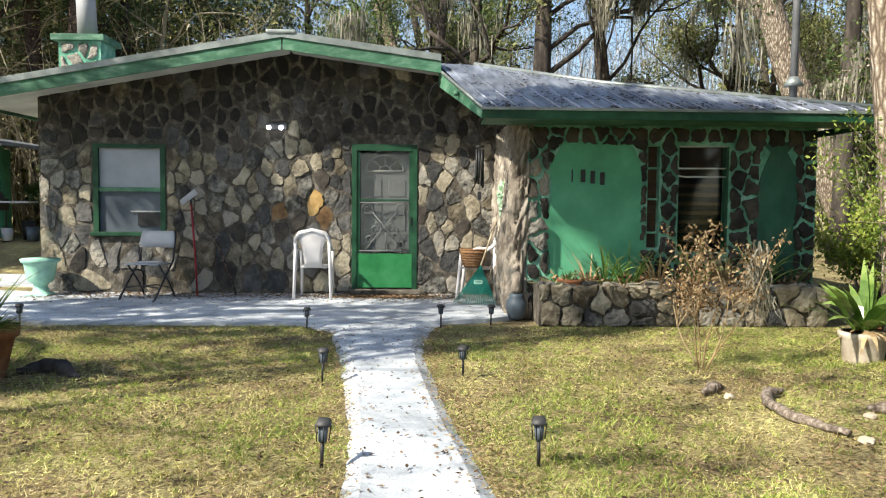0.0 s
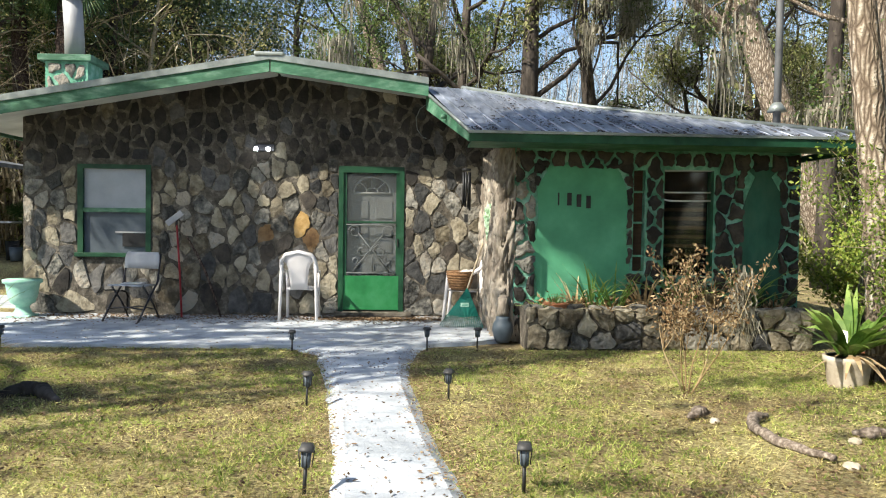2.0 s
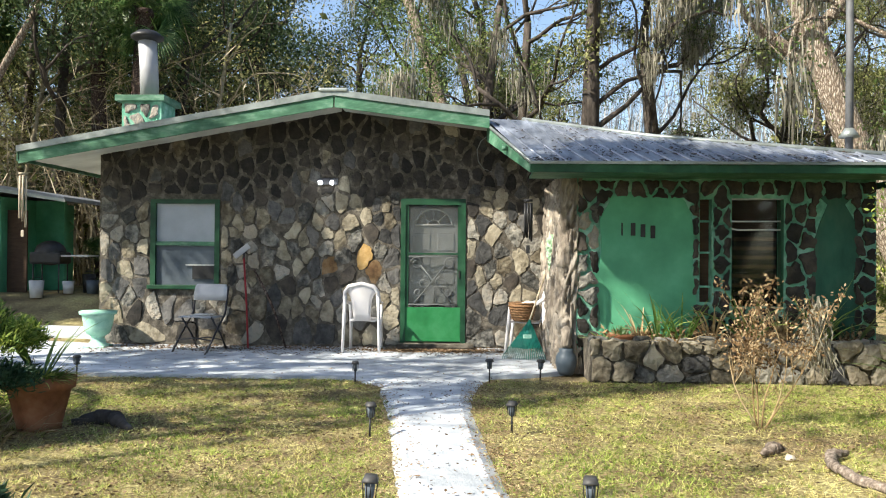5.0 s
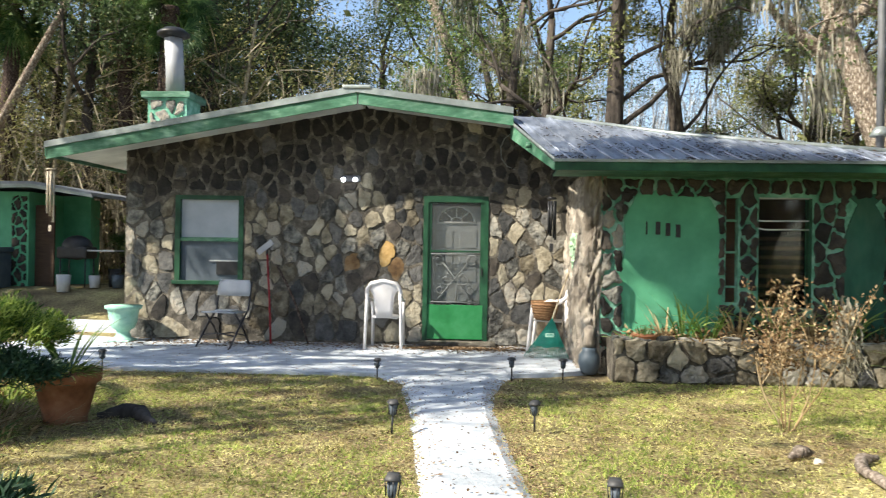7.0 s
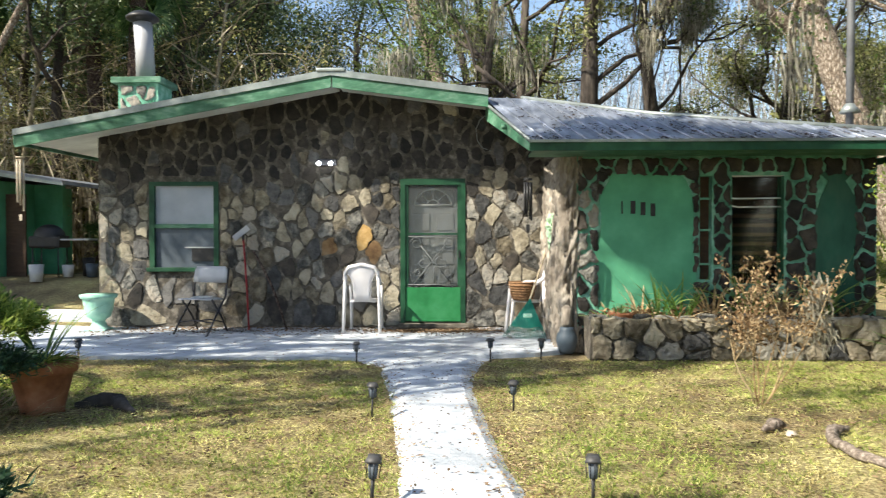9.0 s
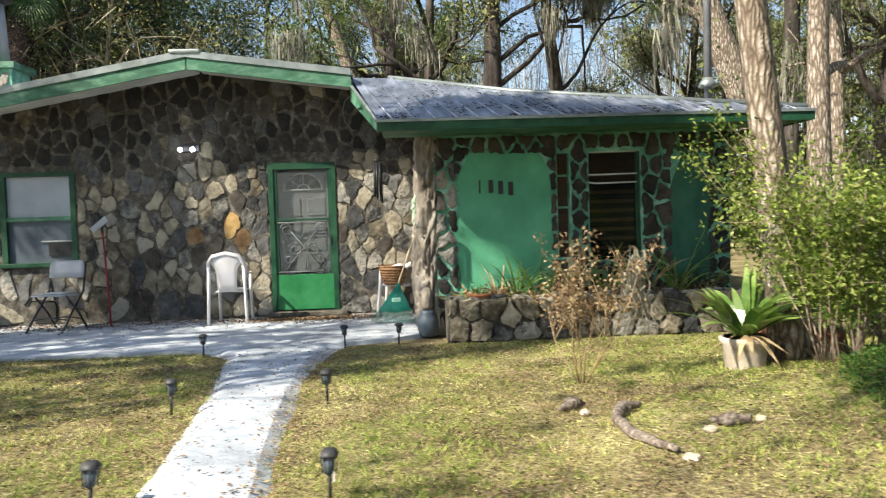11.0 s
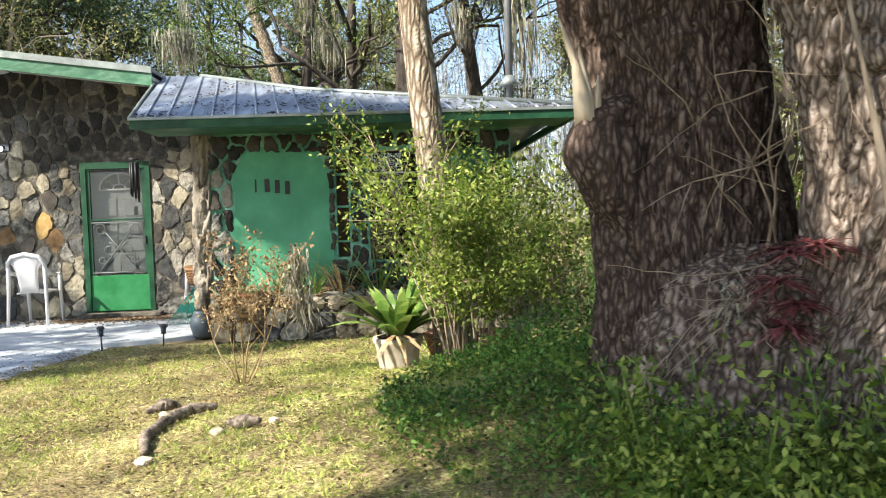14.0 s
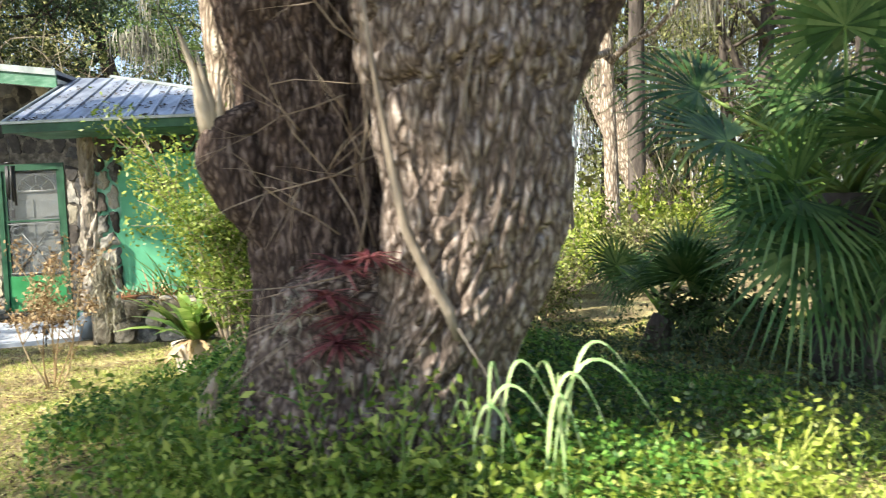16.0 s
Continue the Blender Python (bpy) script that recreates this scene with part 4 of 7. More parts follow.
folding_chair(-3.90, 10.98, -14)


def urn(x, y):
    u = thing("garden_urn", x, y, PATIO - .01, "mint-green classical garden urn on the patio corner", "planter")
    prof = [(.0, .15), (.05, .15), (.055, .12), (.10, .10), (.14, .085), (.17, .10), (.20, .155), (.30, .19), (.40, .205), (.46, .215), (.475, .25), (.52, .255), (.525, .235), (.48, .20), (.44, .19)]
    h = Heap()
    h.tube([(0, 0, z) for z, r in prof], [r for z, r in prof], 28)
    h.put("body", m_urn, u)
    part("plinth", box((-.15, -.15, -.02), (.15, .15, .035), bevel=.008), m_urn, u)
    Heap().tube([(0, 0, .445), (0, 0, .455)], [.18, .18], 20).put("soil", m_soil, u)
    return u


urn(-5.48, 11.25)


def leaning_tools():
    s = thing("hoe", -3.36, 11.33, PATIO, "red-handled hoe with grey blade leaning on the wall", "garden tool")
    Heap().tube([(.03, -.05, 0), (-.03, .06, .62), (-.095, .13, 1.30)], .014, 8).put("handle", m_red, s)
    part("blade", box((-.135, -.01, -.03), (.135, .004, .055), bevel=.006, m=Matrix.Translation((-.11, .10, 1.37)) @ Matrix.Rotation(radians(-38), 4, "Y")), m_pipe, s, "dull grey steel blade")
    part("socket", box((-.112, .115, 1.26), (-.082, .145, 1.37), bevel=.006), m_steel, s)
    s = thing("stick", -2.85, 11.35, PATIO, "dark crooked stick leaning on the stone wall", "stick")
    Heap().tube([(.05, -.02, .0), (-.10, .03, .42), (-.2, .06, .66), (-.31, .1, .86), (-.47, .15, 1.12)], [.014, .018, .02, .02, .014], 7, .1, random.Random(1)).put("shaft", m_bark_dark, s)


leaning_tools()


def basket(x, y, z):
    b = thing("basket", x, y, z, "round woven wicker basket on the plastic chair", "basket")
    prof = [(0, .12), (.02, .135), (.10, .165), (.20, .185), (.245, .19), (.25, .175), (.24, .165), (.05, .12)]
    Heap().tube([(0, 0, q) for q, r in prof], [r for q, r in prof], 24).put("body", m_wicker, b)
    for q, r in ((.03, .14), (.065, .152), (.10, .165), (.135, .173), (.17, .18), (.205, .187), (.245, .186)):
        Heap().tube([(r * math.cos(a * .2618), r * math.sin(a * .2618), q + .004 * (a % 2)) for a in range(25)], .011, 5).put("coil", m_wicker, b)
    part("cloth", plate([(-.13, .1, -.1), (-.14, .14, 0), (-.08, .13, .1)], .02, lambda u, v: (u, v, .25 + .03 * math.sin(u * 20) * math.cos(v * 15))), m_white, b, "pale folded cloth", True)


basket(.53, 11.02, PATIO + .45)


def rake(x, y):
    r = thing("leaf_rake", x, y, PATIO, "teal plastic leaf rake leaning in the corner", "garden tool")
    top, low = Vector((0.0, -.02, .50)), Vector((-.08, -.12, .02))
    Heap().tube([top, top + Vector((.19, .24, .50)), top + Vector((.37, .47, 1.0))], .012, 8).put("handle", m_handle, r, "pale wooden handle")
    for k in range(21):
        t = k / 20
        a = Vector((-.36 + .56 * t, -.13 - .02 * math.sin(t * 3.14), .03 - .015 * t))
        Heap().tube([top, top.lerp(a, .55), a, a + Vector((0, -.03, -.022))], [.006, .0062, .006, .004], 4).put("tine", m_teal, r)
    bm = bmesh.new()
    pts = [top + Vector((0, -.004, .02)), top.lerp(Vector((-.36, -.13, .03)), .72), top.lerp(Vector((-.08, -.15, .02)), .78), top.lerp(Vector((.20, -.13, .015)), .72)]
    vs = [bm.verts.new(p) for p in pts]
    bm.faces.new(vs)
    bmesh.ops.solidify(bm, geom=bm.faces[:], thickness=.006)
    part("web", bm, m_teal, r, "solid teal web of the rake head")
    part("label", box((-.055, -.012, -.025), (.055, -.006, .025), m=Matrix.Translation(top.lerp(Vector((-.08, -.14, .03)), .45)) @ Matrix.Rotation(radians(-14), 4, "X")), m_urn, r, "pale maker's label")
    for z in (-.008, .008):
        part("bar", box((-.04, -.0145, z - .003), (.04, -.0125, z + .003), m=Matrix.Translation(top.lerp(Vector((-.08, -.14, .03)), .45)) @ Matrix.Rotation(radians(-14), 4, "X")), m_teal, r)


rake(.60, 10.6)


def wind_chime(x, y, top, name, label, n, length, r, material, ring, cord):
    c = thing("wind_chime", x, y, top, label, "wind chime")
    Heap().tube([(0, 0, 0), (0, 0, -cord)], .003, 4).put("cord", m_black, c)
    Heap().tube([(0, 0, -cord), (0, 0, -cord - .02)], [ring + r, ring + r], 14).put("disc", material, c)
    for k in range(n):
        a = 6.283 * k / n
        L = length * (1 - .35 * k / n)
        px, py = ring * math.cos(a), ring * math.sin(a)
        Heap().tube([(px, py, -cord - .04), (px, py, -cord - .04 - L)], r, 8).put("tube", material, c)
    Heap().tube([(0, 0, -cord), (0, 0, -cord - length - .1)], .002, 4).put("clapper_cord", m_black, c)
    part("sail", box((-.02, -.004, -cord - length - .17), (.02, .004, -cord - length - .08), bevel=.003), material, c)


wind_chime(.44, 8.86, 2.235, "chime", "black metal wind chime hanging from the porch eave", 7, .42, .012, m_black, .038, .24)
wind_chime(-6.44, 10.98, 2.62, "chime", "pale metal wind chime hanging from the roof corner", 6, .72, .014, m_concpot, .045, .14)


def solar_light(x, y, tall=.26, lean=0.0, tag=False):
    s = thing("solar_light", x, y, ground_z(x, y) - .02, "small black solar stake light beside the path", "garden light", "solar stake lights", 0)
    s.rotation_euler = (0, lean, random.Random(int(x * 100)).uniform(0, 3))
    Heap().tube([(0, 0, 0), (0, 0, tall - .10)], .009, 6).put("stake", m_black, s)
    Heap().tube([(0, 0, tall - .11), (0, 0, tall - .10), (0, 0, tall - .03)], [.016, .026, .033], 4).put("lantern", m_screen, s)
    for k in range(8):
        a, q = k * .7854, (1.0, .72)[k % 2]
        Heap().tube([(.028 * q * math.cos(a), .028 * q * math.sin(a), tall - .105), (.036 * q * math.cos(a), .036 * q * math.sin(a), tall - .03)], .0032, 4).put("rib", m_black, s)
    Heap().tube([(0, 0, tall - .03), (0, 0, tall - .022), (0, 0, tall)], [.05, .05, .036], 4).put("cap", m_cap, s)
    if tag:
        part("tag", box((.015, -.02, .10), (.065, -.014, .15), m=Matrix.Rotation(.3, 4, "Y")), m_white, s, "white paper tag")
    return s


for x, y, tall, lean, tg in ((-4.5, 8.72, .27, 0, 0), (-1.42, 8.66, .25, .03, 0), (.03, 8.82, .27, -.02, 0), (.60, 9.04, .24, .05, 0), (-.90, 5.78, .27, .04, 0),
                             (.12, 6.05, .25, -.04, 0), (-.66, 3.82, .25, .05, 0), (.355, 3.84, .25, 0, 1)):
    solar_light(x, y, tall, lean, tg)


def ribbed_corner():
    """The return of the porch wall: upright ribbed stones, like petrified wood."""
    rng = random.Random(3)
    for k in range(8):
        y = 9.62 + k * .26
        h = Heap()
        h.add(bark_tube([(1.02, y, 0), (1.0 + rng.uniform(-.03, .02), y + rng.uniform(-.04, .04), .8), (1.02, y, 1.6), (1.04, y, 2.35)],
                        [.15, .12 + rng.uniform(-.03, .04), .10 + rng.uniform(-.02, .04), .12], 56, 90, .085, k * 3.1, (17, 2.6)))
        h.put("stone", m_trunkstone, house, "upright ribbed tan stone")
    h = Heap()
    h.add(bark_tube([(.90, 10.55, 1.15), (.90, 10.5, 1.3), (.88, 10.5, 1.5), (.90, 10.52, 1.66)], [.03, .05, .055, .03], 26, 30, .05, 2.0, (24, 9)))
    h.put("stone", m_greenpatch, house, "patch of pale green paint on the corner stone", False)


ribbed_corner()


def corner_jar(x, y):
    j = thing("garden_jar", x, y, PATIO - .03, "blue-grey glazed garden jar at the patio's end", "planter")
    prof = [(0, .075), (.04, .10), (.14, .125), (.22, .115), (.27, .08), (.30, .085), (.31, .10), (.30, .08), (.2, .07)]
    Heap().tube([(0, 0, z) for z, r in prof], [r for z, r in prof], 22).put("body", m_bluebin, j)
    Heap().tube([(0, 0, .31), (0, 0, .36), (0, 0, .44), (0, 0, .52), (0, 0, .56)], [.05, .07, .055, .07, .02], 12).put("finial", m_trunkstone, j, "weathered stone finial")


corner_jar(.93, 9.38)


def stone_planter():
    p = thing("stone_planter", 0, 0, 0, "low fieldstone planter bed below the porch wall", "planter")
    p.matrix_basis = Matrix()
    y0, y1, x0, x1, h = 8.98, WING_Y, 1.14, 4.45, .44
    part("front", box((x0, y0, -.05), (x1, y0 + .14, h)), m_mortar, p)
    part("end", box((x1 - .14, y0 + .14, -.05), (x1, y1, h)), m_mortar, p)
    part("end", box((x0, y0 + .14, -.05), (x0 + .12, y1, h)), m_mortar, p)
    part("soil", box((x0 + .12, y0 + .14, 0), (x1 - .14, y1 - .003, h - .05)), m_soil, p, "dry soil and dead leaves")
    rng = random.Random(17)
    seeds = scatter((x0 + .02, .0, x1, h), .2, rng, 1500)
    for (u, v), poly in zip(seeds, cells([(x0, -.02), (x1, -.02), (x1, h + .03), (x0, h + .03)], seeds, (1, 1))):
        if len(poly) > 2:
            data = stone_data(poly, .014, .06 * rng.uniform(.6, 1.4), lambda a, b, d: (a, y0 - d, b), rng)
            if data:
                put("stone", mesh_of("stone", *data, rng.choice((m_stone, m_stone_tan, m_stone_tan, m_stone_slate))), p)
    for k in range(14):
        x = x0 + .1 + k * (x1 - x0 - .2) / 13
        poly = [(x - .11, 0), (x + .11, .01), (x + .10, .14), (x - .1, .15)]
        data = stone_data(poly, .008, .05 * rng.uniform(.5, 1.2), lambda a, b, d: (a, y0 + b, h + d), rng)
        if data:
            put("stone", mesh_of("stone", *data, m_stone), p)


stone_planter()


def bowl(x, y, z, r, h, label, material, name="flower_pot"):
    b = thing(name, x, y, z, label, "flower pot")
    prof = [(0, r * .6), (h * .3, r * .8), (h * .85, r), (h, r * 1.06), (h * 1.02, r * .98), (h * .8, r * .9)]
    Heap().tube([(0, 0, q) for q, s in prof], [s for q, s in prof], 22).put("body", material, b)
    Heap().tube([(0, 0, h * .78), (0, 0, h * .82)], [r * .88, r * .88], 16).put("soil", m_soil, b)
    return b


bowl(1.52, 9.14, .40, .15, .10, "shallow terracotta bowl of small plants", m_terra)


# ---- the green shed ----
def shed():
    s = thing("shed", 0, 0, 0, "small sea-green garden shed with stone trim and flat roof", "shed")
    s.matrix_basis = Matrix()
    x0, x1, y0, y1, top = -13.5, -10.42, 17.0, 20.0, 2.58
    wx0, wz0, wx1, wz1 = -12.53, 1.42, -11.56, 2.34
    bm = bmesh.new()
    for a, b, c, d in ((x0, 0, wx0, top), (wx0, 0, wx1, wz0), (wx0, wz1, wx1, top), (wx1, 0, x1, top)):
        slab([(a, b), (c, b), (c, d), (a, d)], y0, y0 + .15, bm)
    part("wall", bm, m_panel, s)
    part("wall", box((x0, y0 + .15, 0), (x0 + .15, y1, top)), m_panel, s)
    part("wall", box((x1 - .15, y0 + .15, 0), (x1, y1, top)), m_panel, s)
    part("wall", box((x0, y1, 0), (x1, y1 + .15, top)), m_panel, s)
    part("wall", box((-10.42, 18.4, 0), (-9.75, 18.52, top)), m_panel, s)
    w = part("window", box((wx0, y0 + .10, wz0), (wx1, y0 + .12, wz1)), m_dark, s, "dark shed window")
    part("sash_bar", box((wx0, y0 + .04, 1.86), (wx1, y0 + .1, 1.91)), m_white, w)
    for a, c in ((wx0, wx0 + .03), (wx1 - .03, wx1)):
        part("frame", box((a, y0 + .03, wz0), (c, y0 + .1, wz1)), m_white, w)
    for k in range(9):
        x = -12.7 + k * .135
        part("stone", box((x, y0 - .07, 1.29), (x + .11, y0 + .0, 1.38), bevel=.02), m_stone_dark, s)
    rng = random.Random(6)
    for gx0, gx1 in ((-10.82, -10.44), (-13.5, -13.3)):
        seeds = scatter((gx0, .1, gx1, 2.5), .17, rng, 500)
        for poly in cells([(gx0, .1), (gx1, .1), (gx1, 2.5), (gx0, 2.5)], seeds, (1, .8)):
            if len(poly) > 2:
                data = stone_data(poly, .03, .035, lambda a, b, d: (a, y0 - d, b), rng)
                if data:
                    put("stone", mesh_of("stone", *data, m_stone_dark), s)
    part("door", box((-10.42, 17.25, 0), (-9.98, 17.3, 2.3)), m_chipboard, s, "dark brown plank door")
    r = part("roof", slab([(-14.0, 2.60), (-10.1, 2.66), (-8.78, 2.47), (-8.78, 2.55), (-10.1, 2.78), (-14.0, 2.74)], y0 - .45, y1 + .4), m_shed_roof, s, "grey sheet roof with a flat overhang")
    part("fascia", slab([(-14.02, 2.57), (-10.1, 2.64), (-8.75, 2.44), (-8.75, 2.50), (-10.1, 2.72), (-14.02, 2.66)], y0 - .48, y0 - .455), m_drip, r)


shed()


def beside_shed():
    g = thing("barbecue_grill", -9.25, 16.9, .5, "black kettle barbecue grill with side shelf", "grill")
    bm = bmesh.new()
    bmesh.ops.create_uvsphere(bm, u_segments=18, v_segments=10, radius=.34, matrix=Matrix.Translation((0, 0, .86)) @ Matrix.Diagonal((1, .75, .8, 1)))
    part("lid", bm, m_black, g, "", True)
    part("firebox", box((-.34, -.25, .62), (.34, .25, .88), bevel=.05), m_black, g)
    part("shelf", box((.34, -.22, .78), (.95, .22, .82), bevel=.008), m_iron, g, "grey side shelf")
    for x in (-.28, .28):
        for y in (-.18, .18):
            Heap().tube([(x, y, 0), (x, y, .65)], .016, 6).put("leg", m_steel, g)
    for x, y, r, h, mt, lb in ((-9.3, 16.45, .15, .36, m_bucket, "dirty white plastic bucket by the grill"), (-8.85, 16.9, .12, .26, m_bucket, "dirty white plastic bucket by the grill"), (-8.35, 16.95, .13, .28, m_bluebin, "small blue plastic bucket by the shed"), (-8.05, 17.2, .11, .24, m_bucket, "dirty white plastic bucket by the grill"), (-8.6, 17.3, .14, .4, m_black, "black plastic pail behind the grill")):
        b = thing("bucket", x, y, ground_z(x, y) - .01, lb, "bucket")
        Heap().tube([(0, 0, 0), (0, 0, h), (0, 0, h + .01), (0, 0, h - .02)], [r * .8, r, r * .95, r * .9], 18).put("body", mt, b)
        Heap().tube([(r * math.cos(a * .314), 0, h + r * .5 * math.sin(a * .314)) for a in range(11)], .005, 4).put("handle", m_steel, b)
    b = thing("storage_bin", -11.12, 16.7, .46, "blue-grey plastic storage bin with a lid", "bin")
    part("body", box((-.36, -.25, 0), (.36, .25, .78), bevel=.04), m_bluebin, b)
    part("lid", box((-.39, -.28, .78), (.39, .28, .89), bevel=.03), m_bluebin, b)
    for z in (.2, .4, .6):
        part("rib", box((-.37, -.262, z), (.37, -.245, z + .03)), m_bluebin, b)


beside_shed()


# ---- things on the lawn ----
def log(points, radii, label, seed, material=None):
    l = thing("log", 0, 0, 0, label, "log")
    l.matrix_basis = Matrix()
    # a limb along the points, knobbly all round
    rng = random.Random(int(seed * 10))
    P, fine, wide = [Vector(p) for p in points], [], []
    for k in range(len(P) - 1):
        for q in range(7):
            f = q / 7
            fine.append(P[k].lerp(P[k + 1], f) + Vector((rng.uniform(-.006, .006), rng.uniform(-.006, .006), rng.uniform(-.004, .006))))
            wide.append((radii[k] * (1 - f) + radii[k + 1] * f) * rng.uniform(.95, 1.05))
    fine.append(P[-1]), wide.append(radii[-1])
    h = Heap().tube(fine, wide, 18, .11, rng)
    h.put("body", material or m_log, l)
    return l


def on(x, y, dz=0.0):
    return (x, y, ground_z(x, y) + dz)


log([on(2.08, 5.05, .03), on(1.95, 4.98, .04), on(1.87, 4.78, .03), on(1.86, 4.45, .022), on(1.97, 4.08, .025)], [.016, .034, .030, .029, .017], "crooked grey-brown fallen branch on the lawn", 4.0)
log([on(2.28, 4.45, .03), on(2.36, 4.40, .03), on(2.45, 4.36, .03)], [.014, .036, .016], "short broken piece of grey branch", 6.0)
log([on(1.62, 5.2, .02), on(1.72, 5.26, .04), on(1.80, 5.3, .02)], [.014, .04, .014], "small knot of dead wood on the grass", 7.0)
log([on(-3.2, 6.1, .0), on(-3.05, 6.2, .035), on(-2.92, 6.2, .02), on(-2.82, 6.05, .03), on(-2.66, 5.9, .0)], [.035, .06, .065, .05, .02], "dark weathered stump root beside the terracotta pot", 9.0, m_bark_far)


def rock(x, y, r, label, material, seed):
    bm = bmesh.new()
    bmesh.ops.create_icosphere(bm, subdivisions=2, radius=r)
    rng = random.Random(seed)
    for v in bm.verts:
        v.co *= 1 + .3 * noise.noise(v.co * 2.2 / r + Vector((seed, 0, 0)))
        v.co.z *= .65
    o = part("rock", bm, material, None, "", False)
    o.matrix_basis = pose(x, y, ground_z(x, y) + r * .25, 0, 0, rng.uniform(0, 360))
    tagged(o, label, "rock")


rock(2.0, 3.98, .04, "small pale stone on the lawn", m_concpot, 1)
rock(1.76, 5.1, .032, "small pale stone on the lawn", m_concpot, 2)
rock(2.24, 4.36, .035, "small pale stone on the lawn", m_concpot, 3)
rock(2.52, 4.4, .03, "small pale stone on the lawn", m_concpot, 4)
blk = part("stone_block", box((-.11, -.08, 0), (.11, .08, .2), bevel=.02), m_concpot, None)
blk.matrix_basis = pose(4.05, 6.6, ground_z(4.05, 6.6) + .05, 8, 10, 20)
tagged(blk, "pale rough stone block under the shrubs", "stone block")


# ---- trees ----
def wander(p, d, length, n, rng, sway, lift=0.0):
    pts = [Vector(p)]
    d = Vector(d).normalized()
    for _ in range(n):
        d = (d + Vector((rng.uniform(-sway, sway), rng.uniform(-sway, sway), rng.uniform(-sway, sway) + lift))).normalized()
        pts.append(pts[-1] + d * (length / n))
    return pts, d


def grow(heap, tips, p, d, length, r, depth, rng, sway=.36, lift=.04, sides=7):
    pts, end = wander(p, d, length, 5, rng, sway, lift)
    heap.tube(pts, [r * (1 - .45 * i / 5) for i in range(6)], sides, .06, rng)
    if depth == 0:
        tips.extend(pts[2:])
        return
    for i in range(rng.choice((2, 3, 3))):
        at = pts[-1] if i == 0 else pts[rng.randint(2, 5)]
        turn = Vector((rng.uniform(-1, 1), rng.uniform(-1, 1), rng.uniform(-.35, .7)))
        grow(heap, tips, at, (end + turn * 0.9).normalized(), length * rng.uniform(.6, .85), r * .52, depth - 1, rng, sway, lift, max(3, sides - 2))


def strands(points, length, rng, width=.05):
    """Hanging moss: ragged tapering strips."""
    out = []
    for p in points:
        p = np.array(p)
        L = length * rng.uniform(.4, 1.3)
        w = width * rng.uniform(.6, 1.4)
        a = rng.uniform(0, 3.14)
        s = np.array([math.cos(a), math.sin(a), 0]) * w
        q = p
        for k in range(3):
            n = q + np.array([rng.normal() * .03, rng.normal() * .03, -L / 3])
            w0, w1 = (1, .8, .45)[k], (.8, .45, .05)[k]
            out.append([q - s * w0, q + s * w0, n + s * w1, n - s * w1])
            q = n
    return np.array(out)


def make_tree(x, y, label, height=9.0, r=.3, lean=(0, 0), forks=4, spread=3.0, first=.45, leaf=.2, count=5000, seed=1, bark=None,
              leafmat=None, moss=0, moss_len=.9, depth=2, ball=.75, trunk_sides=12, z=None, name="tree", limbs=None, thick=.55):
    rng, nr = random.Random(seed), np.random.default_rng(seed)
    t = thing(name, x, y, (ground_z(x, y) if z is None else z) - .1, label, "tree")
    heap, tips = Heap(), []
    n = 9
    pts = []
    for i in range(n + 1):
        f = i / n
        pts.append(Vector((lean[0] * f + .12 * math.sin(f * 5 + seed) * r * 2, lean[1] * f + .1 * math.sin(f * 4 + seed * 2) * r * 2, height * f)))
    rad = [r * (1.35 if i == 0 else 1.0 - .55 * i / n) for i in range(n + 1)]
    heap.tube(pts, rad, trunk_sides, .05, rng)
    ways = limbs or [(first + (1 - first) * (k + .5 * rng.random()) / forks, rng.uniform(0, 6.28)) for k in range(forks)]
    for f, a in ways:
        k = min(n - 1, int(f * n))
        p = pts[k].lerp(pts[k + 1], f * n - k)
        d = Vector((math.cos(a), math.sin(a), rng.uniform(.25, .9)))
        grow(heap, tips, p, d, spread * rng.uniform(.7, 1.1), rad[k] * thick, depth, rng)
    grow(heap, tips, pts[-1], (lean[0] * .1, lean[1] * .1, 1), spread * .8, rad[-1] * .9, depth, rng)
    heap.put("trunk", bark or m_bark_far, t)
    tp = np.array([tuple(p) for p in tips])
    if count:
        # clumps of leaves round the twig ends
        own = tp[nr.integers(0, len(tp), count)] + nr.normal(size=(count, 3)) * ball * np.array([.5, .5, .36])
        put("crown", quads("crown", sprigs(own, leaf, nr), leafmat or m_leaf), t)
    if moss:
        own = tp[nr.integers(0, len(tp), moss // 20)]
        own = np.repeat(own, 20, 0) + nr.normal(size=(len(own) * 20, 3)) * np.array([.16, .16, .1])
        put("moss", quads("moss", strands(own, moss_len, nr, .02), m_moss), t, "grey hanging moss")
    return t


